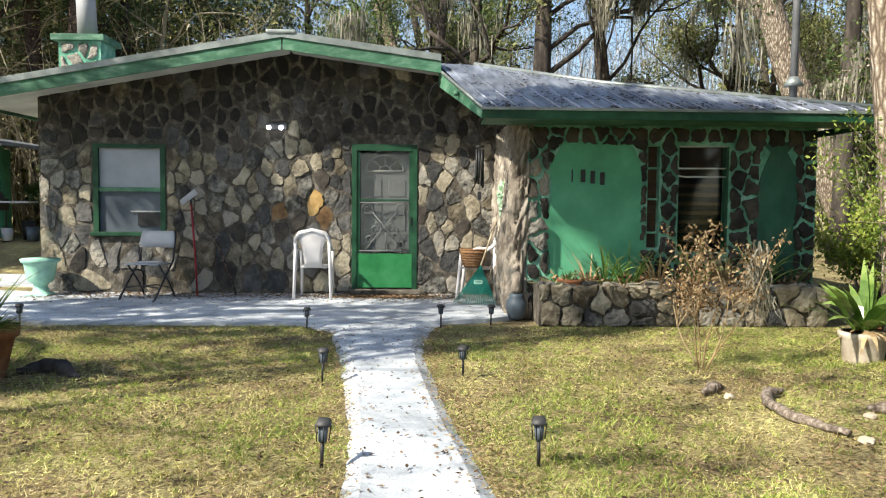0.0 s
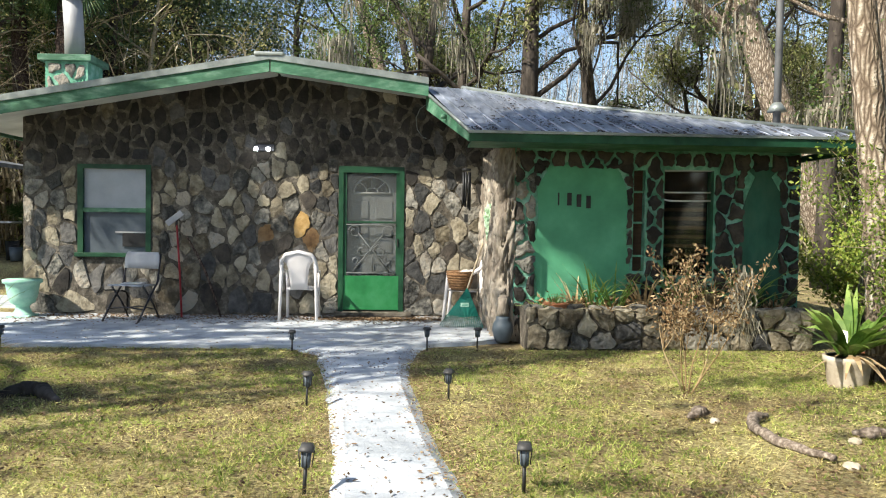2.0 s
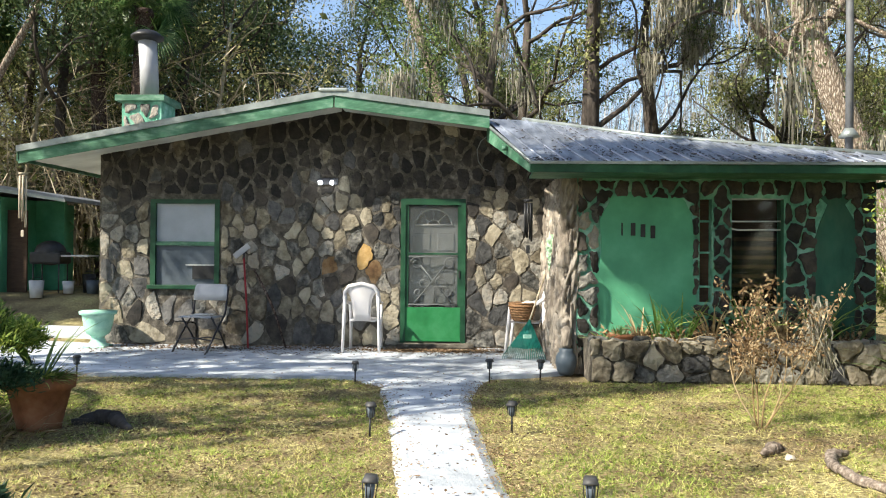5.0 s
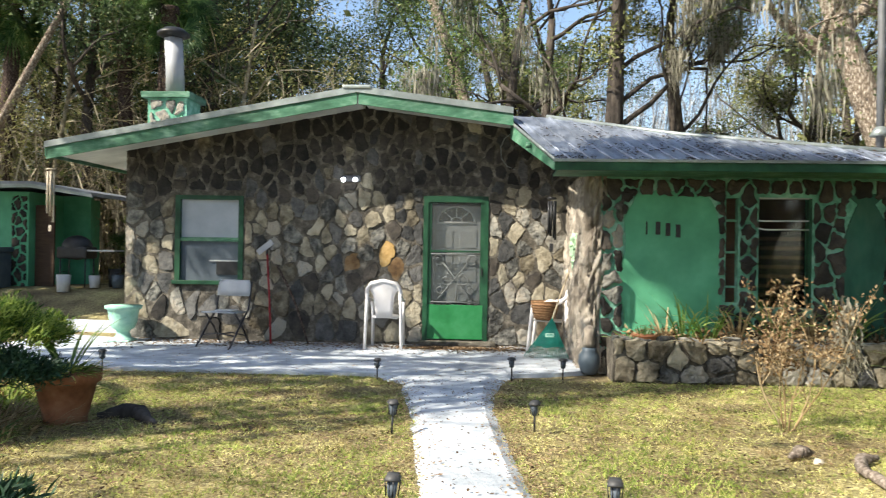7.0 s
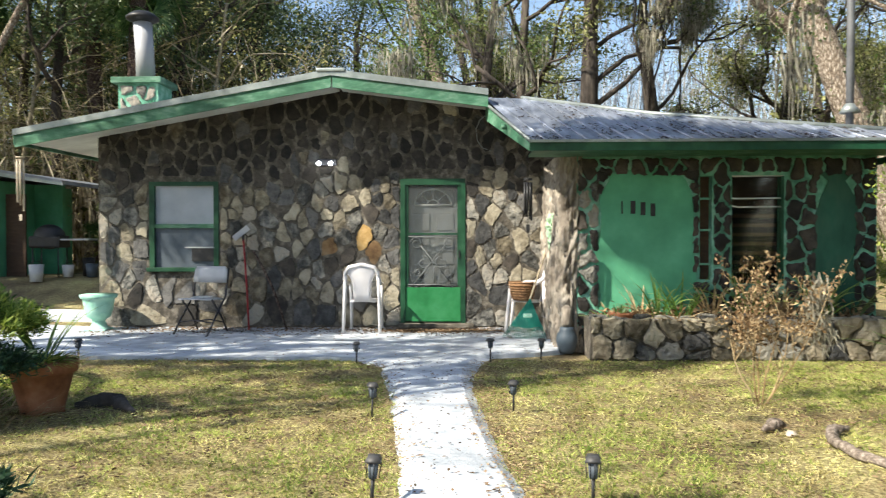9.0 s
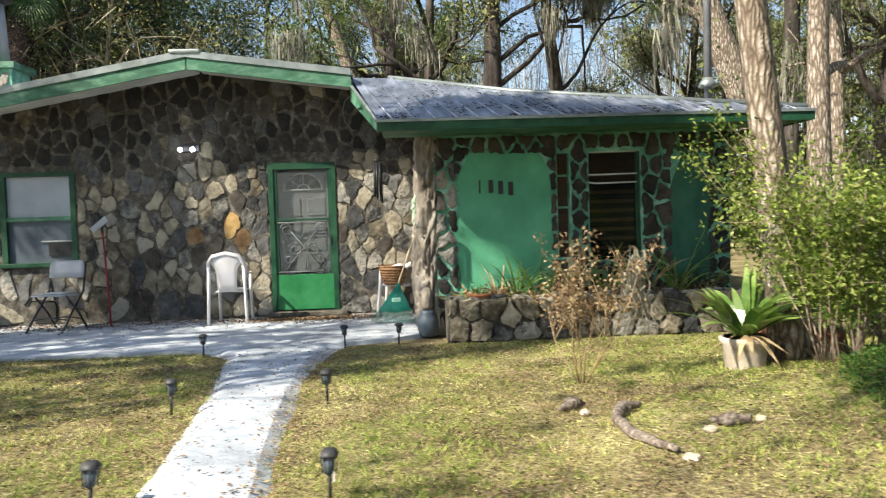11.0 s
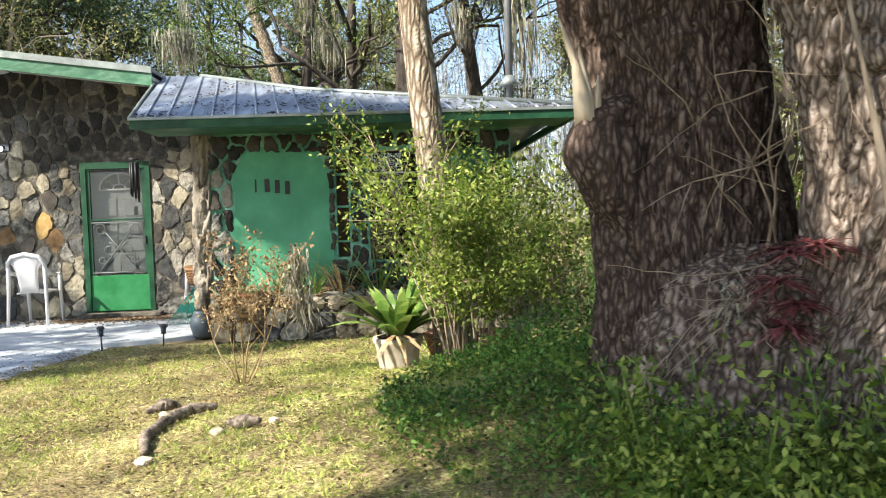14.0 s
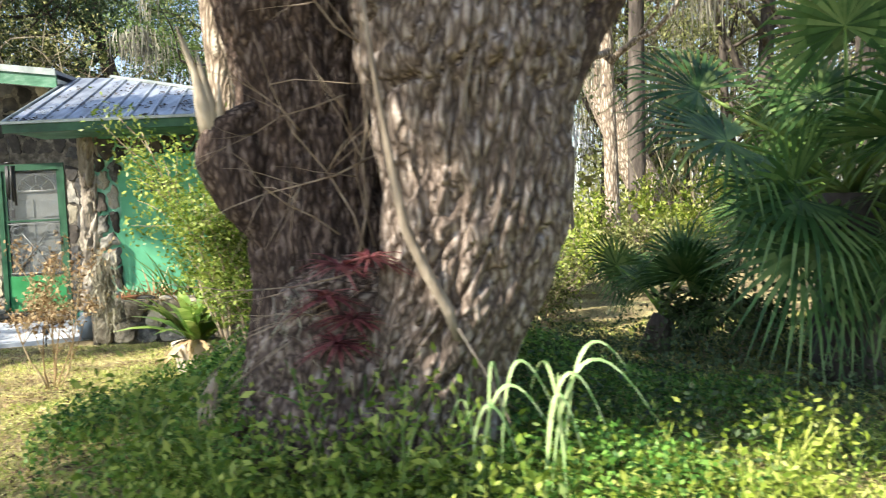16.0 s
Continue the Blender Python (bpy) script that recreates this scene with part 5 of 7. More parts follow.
def fan_leaf(origin, way, radius, rng, blades_n=38, droop=.35, sweep=4.6, roll=0.0):
    """A palm's fan: long narrow blades radiating from the end of a stalk, joined for the first third."""
    o, d = np.array(origin), unit(np.array(way, float))
    s = unit(np.cross(d, np.array([0, 0, 1.0])))
    n = np.cross(s, d)
    s, n = s * math.cos(roll) + n * math.sin(roll), n * math.cos(roll) - s * math.sin(roll)
    out = []
    for k in range(blades_n):
        a = (k / (blades_n - 1) - .5) * sweep
        w = d * math.cos(a) + s * math.sin(a)
        L = radius * (1 - .12 * abs(a) / 2.2) * rng.uniform(.9, 1.05)
        side = unit(np.cross(w, n)) * .0105 * radius / .7
        fold = n * .012 * (1 if k % 2 else -1)
        j = o + w * L * .34 + n * .02 + fold
        m = o + w * L * .68 + n * .03 + np.array([0, 0, -droop * L * .12])
        e = o + w * L + np.array([0, 0, -droop * L * rng.uniform(.3, 1.0)])
        out.append([o - side * .3, o + side * .3, j + side * 1.7, j - side * 1.7])
        out.append([j - side * 1.7, j + side * 1.7, m + side * 1.05, m - side * 1.05])
        out.append([m - side * 1.05, m + side * 1.05, e + side * .1, e - side * .1])
    return out


def palm(x, y, label, h, r, lean, fans, radius, seed, bark, stalk=.8, z=None, low=-.3, name="palm_tree", category="tree", ways=()):
    rng, nr = random.Random(seed), np.random.default_rng(seed)
    t = thing(name, x, y, (ground_z(x, y) if z is None else z) - .06, label, category)
    heap = Heap()
    n = max(4, int(h / .16))
    pts = [(lean[0] * (i / n) ** 1.2, lean[1] * i / n, h * i / n) for i in range(n + 1)]
    heap.tube(pts, [r * (1.25 - .3 * i / n) * (1.06 if i % 2 else .95) for i in range(n + 1)], 10, .05, rng)
    heap.put("trunk", bark, t)
    top = Vector(pts[-1])
    qs, st = [], Heap()
    for k in range(fans + len(ways)):
        a, e = rng.uniform(0, 6.28), rng.uniform(low, 1.2)
        d = Vector((math.cos(a) * math.cos(e), math.sin(a) * math.cos(e), math.sin(e)))
        reach, roll = stalk * rng.uniform(.7, 1.2), rng.uniform(-1.1, 1.1)
        if k >= fans:
            *d, reach, roll = ways[k - fans]
            d = Vector(d).normalized()
        end = top + d * reach
        if name != "palm_tree":
            st = Heap()
        st.tube([top, top.lerp(end, .5) + Vector((0, 0, .06)), end], [.022, .014, .01], 5)
        if name != "palm_tree":
            st.put("stalk", m_strap, t)
        qs += fan_leaf(end, d + Vector((0, 0, -.15)), radius * rng.uniform(.8, 1.1), nr, roll=roll)
    if name == "palm_tree":
        st.put("stalk_cluster", m_strap, t)
    put("crown", quads("crown", np.array(qs), m_palm), t)
    return t


def great_oak():
    t = thing("oak_tree", 4.7, 3.5, 0, "massive old oak with two deeply furrowed trunks", "tree")
    t.matrix_basis = Matrix()
    h = Heap()
    h.add(bark_tube([(4.68, 3.32, -.1), (4.74, 3.28, .4), (4.82, 3.23, .72), (4.94, 3.18, 1.0), (5.0, 3.16, 1.3), (5.0, 3.16, 1.6), (5.0, 3.17, 1.85), (5.05, 3.22, 2.3), (5.08, 3.3, 3.6)],
                    [.36, .27, .265, .275, .30, .32, .365, .46, .40], 240, 300, .042, 1.0, (13, 3.0), .5))
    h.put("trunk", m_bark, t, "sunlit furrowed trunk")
    # rear trunk: reddish bark, darkened so that its colour holds the shade
    h = Heap()
    h.add(bark_tube([(4.50, 3.78, -.1), (4.50, 3.82, .5), (4.49, 3.85, 1.0), (4.46, 3.88, 1.5), (4.42, 3.9, 1.9), (4.34, 3.95, 2.4), (4.1, 4.1, 3.6)],
                    [.60, .48, .41, .39, .38, .42, .4], 190, 230, .044, 5.0, (13, 3.0), .4))
    h.put("trunk", m_bark_dark, t, "reddish-brown trunk darkened for its shade")
    h = Heap()
    h.add(bark_tube([(4.50, 3.46, -.1), (4.50, 3.47, .4), (4.52, 3.47, .72), (4.57, 3.48, .96), (4.60, 3.52, 1.12)], [.52, .45, .40, .32, .14], 160, 130, .042, 9.0, (14, 4.6), .2))
    h.put("root_flare", m_bark_root, t)
    h = Heap()
    h.add(bark_tube([(4.19, 3.72, 1.14), (4.10, 3.70, 1.33), (4.05, 3.69, 1.50), (4.07, 3.70, 1.66), (4.19, 3.74, 1.78)], [.05, .13, .155, .13, .04], 60, 50, .022, 3.0))
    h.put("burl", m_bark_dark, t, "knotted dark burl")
    h = Heap()
    h.tube([(3.97, 3.63, 1.60), (3.94, 3.6, 1.74), (3.92, 3.6, 1.86), (3.885, 3.6, 1.96), (3.86, 3.6, 2.05)], [.036, .030, .020, .013, .003], 9, .5, random.Random(2))
    h.tube([(3.99, 3.62, 1.60), (3.975, 3.61, 1.76), (3.95, 3.6, 1.86), (3.935, 3.6, 1.95)], [.028, .018, .011, .003], 7, .5, random.Random(5))
    h.tube([(4.02, 3.62, 1.60), (4.01, 3.61, 1.74), (4.015, 3.6, 1.82)], [.024, .013, .003], 7, .5, random.Random(6))
    h.put("broken_stub", m_vine, t, "bleached broken stub")
    h = Heap()
    h.add(bark_tube([(5.06, 3.22, 1.45), (5.24, 3.26, 1.78), (5.46, 3.32, 2.05), (5.85, 3.4, 2.42), (6.9, 3.5, 3.2)], [.2, .19, .16, .14, .11], 60, 90, .02, 7.0))
    h.put("limb", m_bark_dark, t)
    rng = random.Random(8)
    h = Heap()
    h.tube([(4.64, 2.92, 2.2), (4.655, 2.90, 1.9), (4.675, 2.87, 1.72), (4.70, 2.85, 1.54), (4.725, 2.84, 1.37), (4.75, 2.84, 1.22), (4.81, 2.85, 1.08), (4.87, 2.86, .96), (4.90, 2.88, .86)],
           [.007, .008, .009, .011, .013, .015, .018, .019, .010], 9, .25, rng)
    h.tube([(4.90, 2.87, .90), (4.97, 2.84, .78), (5.02, 2.80, .68), (5.05, 2.76, .6)], [.006, .004, .004, .003], 5)
    h.tube([(4.99, 2.79, 2.2), (5.0, 2.775, 1.95), (4.985, 2.79, 1.78), (4.95, 2.80, 1.62), (4.93, 2.81, 1.50)], [.007, .007, .006, .006, .003], 5)
    h.put("vine", m_vine_old, t, "pale woody vine climbing the bark")
    # crown above the picture, which shades the ground to the east
    heap, tips = Heap(), []
    for p, d in (((5.05, 3.3, 3.5), (.3, .1, 1)), ((4.2, 4.1, 3.5), (-.3, .3, 1)), ((6.9, 3.5, 3.2), (1, .2, .6)), ((5.05, 3.3, 3.5), (.5, .9, .7))):
        grow(heap, tips, p, d, 2.6, .26, 2, rng)
    heap.tube([(4.25, 4.05, 3.2), (3.8, 3.8, 3.7), (3.3, 3.4, 4.1), (2.5, 3.0, 4.5)], [.2, .16, .11, .04], 9, .08, rng)
    heap.tube([(3.0, 3.2, 4.3), (2.3, 2.4, 4.1), (1.5, 1.6, 3.9), (.6, 1.0, 4.0)], [.07, .06, .045, .015], 7, .08, rng)
    heap.tube([(3.7, 3.7, 3.8), (4.2, 3.0, 4.2), (4.6, 2.4, 4.5)], [.1, .07, .03], 7, .08, rng)
    heap.put("limb", m_bark_dark, t)
    nr = np.random.default_rng(3)
    tp = np.array([tuple(p) for p in tips])
    own = tp[nr.integers(0, len(tp), 7000)] + nr.normal(size=(7000, 3)) * .45
    own = own[own[:, 2] > 3.0]
    # unseen leaf clumps, kept only where their shade should fall on trunks and ground
    west = np.stack([nr.uniform(2.2, 5.4, 900), nr.uniform(1.8, 4.9, 900), nr.uniform(3.3, 4.8, 900)], 1)
    over = np.stack([nr.uniform(-.2, 2.6, 1500), nr.uniform(.3, 2.6, 1500), nr.uniform(3.3, 4.6, 1500)], 1)
    fall = over[:, :2] + over[:, 2:] * np.array([[.9375, .625]])
    over = over[(.625 * fall[:, 0] - .9375 * fall[:, 1] > -.68) & (fall[:, 0] > 3.75) & (fall[:, 0] < 5.25) & (fall[:, 1] > 2.7) & (fall[:, 1] < 4.4)]
    west = west[(west[:, 1] + west[:, 2] * .625 > np.where(west[:, 0] + west[:, 2] * .94 < 6.5, 5.3, 4.95)) & (west[:, 0] + west[:, 2] * .94 < 8.3)]
    high = np.stack([nr.uniform(2.0, 4.6, 2600), nr.uniform(.8, 2.7, 2600), nr.uniform(3.3, 4.6, 2600)], 1)
    fall = high[:, :2] + high[:, 2:] * np.array([[.9375, .625]])
    high = high[(fall[:, 0] > np.where(.625 * fall[:, 0] - .9375 * fall[:, 1] > .35, 6.5, 6.9)) & (fall[:, 0] < 7.7) & (fall[:, 1] > 3.7) & (fall[:, 1] < 4.7)]
    front = np.stack([nr.uniform(.2, 3.6, 9000), nr.uniform(.3, 2.8, 9000), nr.uniform(3.3, 4.6, 9000)], 1)
    fall = front[:, :2] + front[:, 2:] * np.array([[.9375, .625]])
    across = .625 * fall[:, 0] - .9375 * fall[:, 1]
    front = front[(across > -.66) & (across < -.27) & (fall[:, 0] > 5.1) & (fall[:, 0] < 6.9)]
    west = np.concatenate([west, over, high, front])
    west = west[np.array([noise.noise((p[0] * 1.1, p[1] * 1.1, p[2] * 1.1 + 4)) for p in west]) > -.2]
    own = np.concatenate([own, west[nr.integers(0, len(west), 24000)] + nr.normal(size=(24000, 3)) * .08])
    put("crown", quads("crown", leaves(own, .16, nr, .5), m_leaf), t)
    # bare suckers and twigs in the crotch
    h = Heap()
    def twig(p, d, L, r, k):
        pts, e = wander(p, d, L, 5, rng, .3)
        r *= .45
        h.tube(pts, [r * (1 - .8 * i / 5) for i in range(6)], 5)
        for _ in range(k + 1):
            i = rng.randint(2, 4)
            a, _e = wander(pts[i], e + Vector((rng.uniform(-.8, .8), rng.uniform(-.5, .5), rng.uniform(-.8, .8))), L * .45, 4, rng, .25)
            h.tube(a, [r * .5, r * .4, r * .3, r * .2, r * .08], 4)
    for k in range(4):
        a = rng.uniform(-.6, .6)
        twig((4.42, 3.14, .93), (-math.cos(a) if k % 3 else math.cos(a), rng.uniform(-.4, -.1), math.sin(a) * .5), rng.uniform(.25, .48), .0045, 2)
    for p, d, L, r, k in (((4.62, 3.25, 1.47), (-1, -.3, -.08), .65, .011, 3), ((4.6, 3.2, 1.08), (-1, -.5, -.35), .62, .010, 3), ((4.62, 3.1, 1.85), (-.75, -.2, .2), .5, .009, 3),
                          ((4.56, 3.3, 1.1), (.12, -.1, 1), .95, .016, 2), ((4.6, 3.3, 1.1), (-.3, -.2, 1), .9, .012, 3), ((4.5, 3.3, 1.2), (-.9, -.2, .45), .6, .009, 3),
                          ((4.55, 3.25, 1.7), (-.9, -.15, -.05), .6, .008, 3), ((4.58, 3.2, 1.0), (-1, -.3, .02), .7, .009, 4), ((4.5, 3.2, .95), (-1, -.4, -.25), .55, .008, 2),
                          ((4.6, 3.3, 1.9), (-.5, -.2, .6), .5, .008, 2), ((4.62, 3.35, 1.15), (.05, -.2, 1), .7, .01, 2), ((4.35, 3.45, 1.6), (-.2, -.4, .5), .5, .008, 2),
                          ((4.63, 2.95, 1.95), (-.06, -.1, -1), .5, .006, 0), ((4.5, 3.2, 2.2), (-.7, -.3, .1), .5, .008, 2)):
        twig(p, d, L, r, k)
    h.put("twig_growth", m_twig, t, "bare pale twigs")
    own = np.array([(4.36, 3.12, 1.0), (4.38, 3.12, .97), (4.34, 3.12, .95), (4.16, 3.25, .7), (4.3, 3.15, .55)])
    own = np.repeat(own, 10, 0) + nr.normal(size=(50, 3)) * np.array([.03, .03, .04])
    put("moss", quads("moss", strands(own, .12, nr, .004), m_moss), t, "tuft of grey moss")
    return t


great_oak()


def bromeliad(x, y, z):
    nr = np.random.default_rng(6)
    b = thing("bromeliad", x, y, z, "dark red bromeliad rosettes growing in the oak's crotch", "plant")
    for k, (dx, dz) in enumerate(((0, 0), (-.05, -.1), (.03, -.18), (.1, .02), (-.02, -.26))):
        n = 46
        a = nr.uniform(0, 6.28, n)
        ways = np.stack([np.cos(a) * .8, np.sin(a) * .8 - .25, nr.uniform(-.1, .8, n)], 1)
        put("rosette", quads("rosette", blades(np.tile([dx, 0, dz], (n, 1)), ways, .13, .013, nr, .9), m_redleaf), b)


bromeliad(4.52, 3.05, 1.1)

# the trunk before the porch, and the trees that stand singly
make_tree(3.57, 6.2, "slender pale-barked tree rising from a leafy shrub", height=7.5, r=.135, lean=(-.55, .2), forks=3, spread=1.8, first=.75, count=5000, leaf=.11, seed=21, bark=m_bark_pale, trunk_sides=16)
make_tree(11.0, 19.5, "big pale leaning tree with hanging moss behind the house", height=11, r=.46, lean=(-4.3, .5), forks=4, spread=3, first=.5, count=9750, leaf=0.098, seed=3, bark=m_bark_pale, moss=260, trunk_sides=16)
make_tree(9.8, 18.5, "tall straight grey trunk in the woods behind", height=12, r=.24, lean=(.1, 0), forks=3, spread=2.5, first=.6, count=9000, leaf=0.098, seed=4, moss=150)
make_tree(7.87, 13.0, "straight pale tree hung with moss beyond the porch corner", height=10, r=.13, lean=(-.1, .3), forks=5, spread=2.0, first=.35, count=6000, leaf=0.082, seed=5, bark=m_bark_pale, moss=1500, moss_len=.9)
make_tree(6.8, 11.6, "slim pale trunk draped in moss beside the house", height=9.5, r=.19, lean=(.1, .2), forks=5, spread=1.5, first=.35, count=4500, leaf=0.082, seed=16, bark=m_bark_pale, moss=1300, moss_len=.9)
make_tree(3.2, 25, "large dark live oak heavy with grey moss", height=10, r=.42, lean=(.6, 0), forks=6, spread=4.2, first=.4, count=22500, leaf=0.090, seed=6, bark=m_bark_far, moss=5000, moss_len=.8, depth=2, thick=.3)
make_tree(6.6, 27, "mossy live oak in the woods behind", height=9, r=.36, lean=(-.9, 0), forks=5, spread=4.0, first=.35, count=9750, leaf=0.090, seed=7, bark=m_bark_far, leafmat=m_leaf_olive, moss=3400, moss_len=.75, thick=.3)
make_tree(-8.9, 41, "dark leaning oak far behind the roof", height=17, r=.5, lean=(-3.6, 0), forks=6, spread=4.6, first=.45, count=30000, leaf=.16, seed=8, bark=m_bark_dark, leafmat=m_leaf_dark, ball=1.2)
make_tree(-6.4, 42, "dense dark evergreen tree behind the roof", height=12, r=.3, lean=(.3, 0), forks=8, spread=2.5, first=.25, count=26000, leaf=.15, seed=18, leafmat=m_leaf_dark, ball=1.3)
make_tree(1.9, 46, "tall grey leaning trunk in the far woods", height=20, r=.3, lean=(-4.2, 0), forks=3, spread=3, first=.75, count=4000, leaf=.16, seed=19, bark=m_bark_far, leafmat=m_leaf_olive)
make_tree(-.2, 27, "leafy oak behind the ridge of the roof", height=10, r=.26, lean=(.9, 0), forks=5, spread=3.2, first=.3, count=28500, leaf=0.098, seed=9, moss=250)
palm(.6, 31, "ringed pale palm trunk leaning behind the roof", 18, .21, (-5.6, 0), 14, 1.2, 10, m_bark_pale, stalk=1.1, low=-.6)
palm(-19.0, 23, "tall palm with a thin pale trunk", 8.4, .16, (.1, 0), 22, .95, 11, m_bark_pale, low=-1.0)
palm(-13.2, 26, "dark shaggy palm in the woods", 9.5, .26, (.4, 0), 30, 1.05, 12, m_bark_dark, low=-1.2)
palm(-9.6, 22, "dark shaggy palm behind the chimney", 7.8, .26, (.2, 0), 30, 1.0, 13, m_bark_dark, low=-1.2)
make_tree(-15.9, 20.7, "pale brown trunk leaning across the thicket", height=9.5, r=.15, lean=(5.3, 0), forks=3, spread=1.6, first=.75, count=4500, leaf=0.098, seed=14, bark=m_bark_pale, leafmat=m_leaf_dark)
for x, y, h, k in ((-12.2, 22.4, 9.5, 71), (-9.4, 24.2, 10.0, 73), (-21.5, 25.0, 10.5, 74)):
    make_tree(x, y, "tall oak with a dense dark green crown", height=h, r=.2, lean=(.5, 0), forks=6, spread=2.9, first=.5, count=24000, leaf=0.12, seed=k, leafmat=m_leaf_dark, ball=.9)
palm(-14.2, 21.6, "dark shaggy palm above the thicket", 7.6, .2, (.5, 0), 30, 1.0, 75, m_bark_dark, low=-1.3)
palm(-11.0, 23.0, "dark shaggy palm above the thicket", 8.6, .2, (-.3, 0), 30, 1.0, 76, m_bark_dark, low=-1.3)
make_tree(-15.0, 25.5, "pale slender tree in the thicket", height=10, r=.2, lean=(.5, 0), forks=5, spread=2.4, first=.3, count=12000, leaf=0.098, seed=15, bark=m_bark_far, leafmat=m_leaf_olive)


# ---- the woods behind: a few trees, copied ----
def woods():
    kinds = [
        make_tree(-12, 31, "dark green spreading woodland oak", height=10, r=.28, forks=6, spread=3.4, first=.2, count=14500, leaf=.165, seed=31, leafmat=m_leaf_dark, ball=.95),
        make_tree(-22, 30, "olive-leaved slender woodland tree", height=9, r=.22, forks=6, spread=3.0, first=.15, count=14500, leaf=.155, seed=32, leafmat=m_leaf_olive, ball=.95),
        make_tree(12, 32, "mossy woodland oak with grey bark", height=10, r=.3, lean=(.8, 0), forks=6, spread=3.6, first=.25, count=9500, leaf=.15, seed=33, leafmat=m_leaf_olive, moss=1200, moss_len=.8),
        make_tree(20, 26, "thin half-bare mossy woodland tree", height=9, r=.17, forks=6, spread=2.6, first=.25, count=8500, leaf=.12, seed=34, leafmat=m_leaf_olive, moss=600, moss_len=.7),
    ]
    rng = random.Random(77)
    spots = []
    for k in range(56):
        a = radians(rng.uniform(-46, 42))
        d = rng.uniform(27, 52)
        x, y = d * math.sin(a) + 1, d * math.cos(a)
        if y < 20 or any((x - u) ** 2 + (y - v) ** 2 < 9 for u, v in spots):
            continue
        # a thin place in the canopy, where the sky shows
        if 4 < math.degrees(a) < 19 and rng.random() < .85:
            continue
        if (-18 < math.degrees(a) < -6 and rng.random() < .6) or (math.degrees(a) < -22 and d < 34):
            continue
        spots.append((x, y))
        kind = kinds[(1, 1, 3, 0)[k % 4] if x < -5 else (2, 3, 2, 1, 0)[k % 5] if x < 8 else (3, 3, 2, 3)[k % 4]]
        s = rng.uniform(.8, 1.25)
        copy_thing(kind, pose(x, y, -.1, 0, 0, rng.uniform(0, 360)) @ Matrix.Scale(s, 4))
    for deg, d, k in ((-20, 34, 1), (-23, 31, 0), (1.5, 37, 2), (-19, 41, 0), (-16.8, 45, 0)):
        copy_thing(kinds[k], pose(d * math.sin(radians(deg)), d * math.cos(radians(deg)), -.1, 0, 0, rng.uniform(0, 360)) @ Matrix.Scale(rng.uniform(.95, 1.25), 4))
    for x, y, k in ((12.5, 14, 3), (15, 18, 3), (17.5, 12, 3), (14, 22, 2), (20, 16, 3), (19.5, 8, 1), (23, 12, 2)):
        copy_thing(kinds[k], pose(x, y, -.1, 0, 0, rng.uniform(0, 360)) @ Matrix.Scale(rng.uniform(.75, 1.0), 4))


woods()


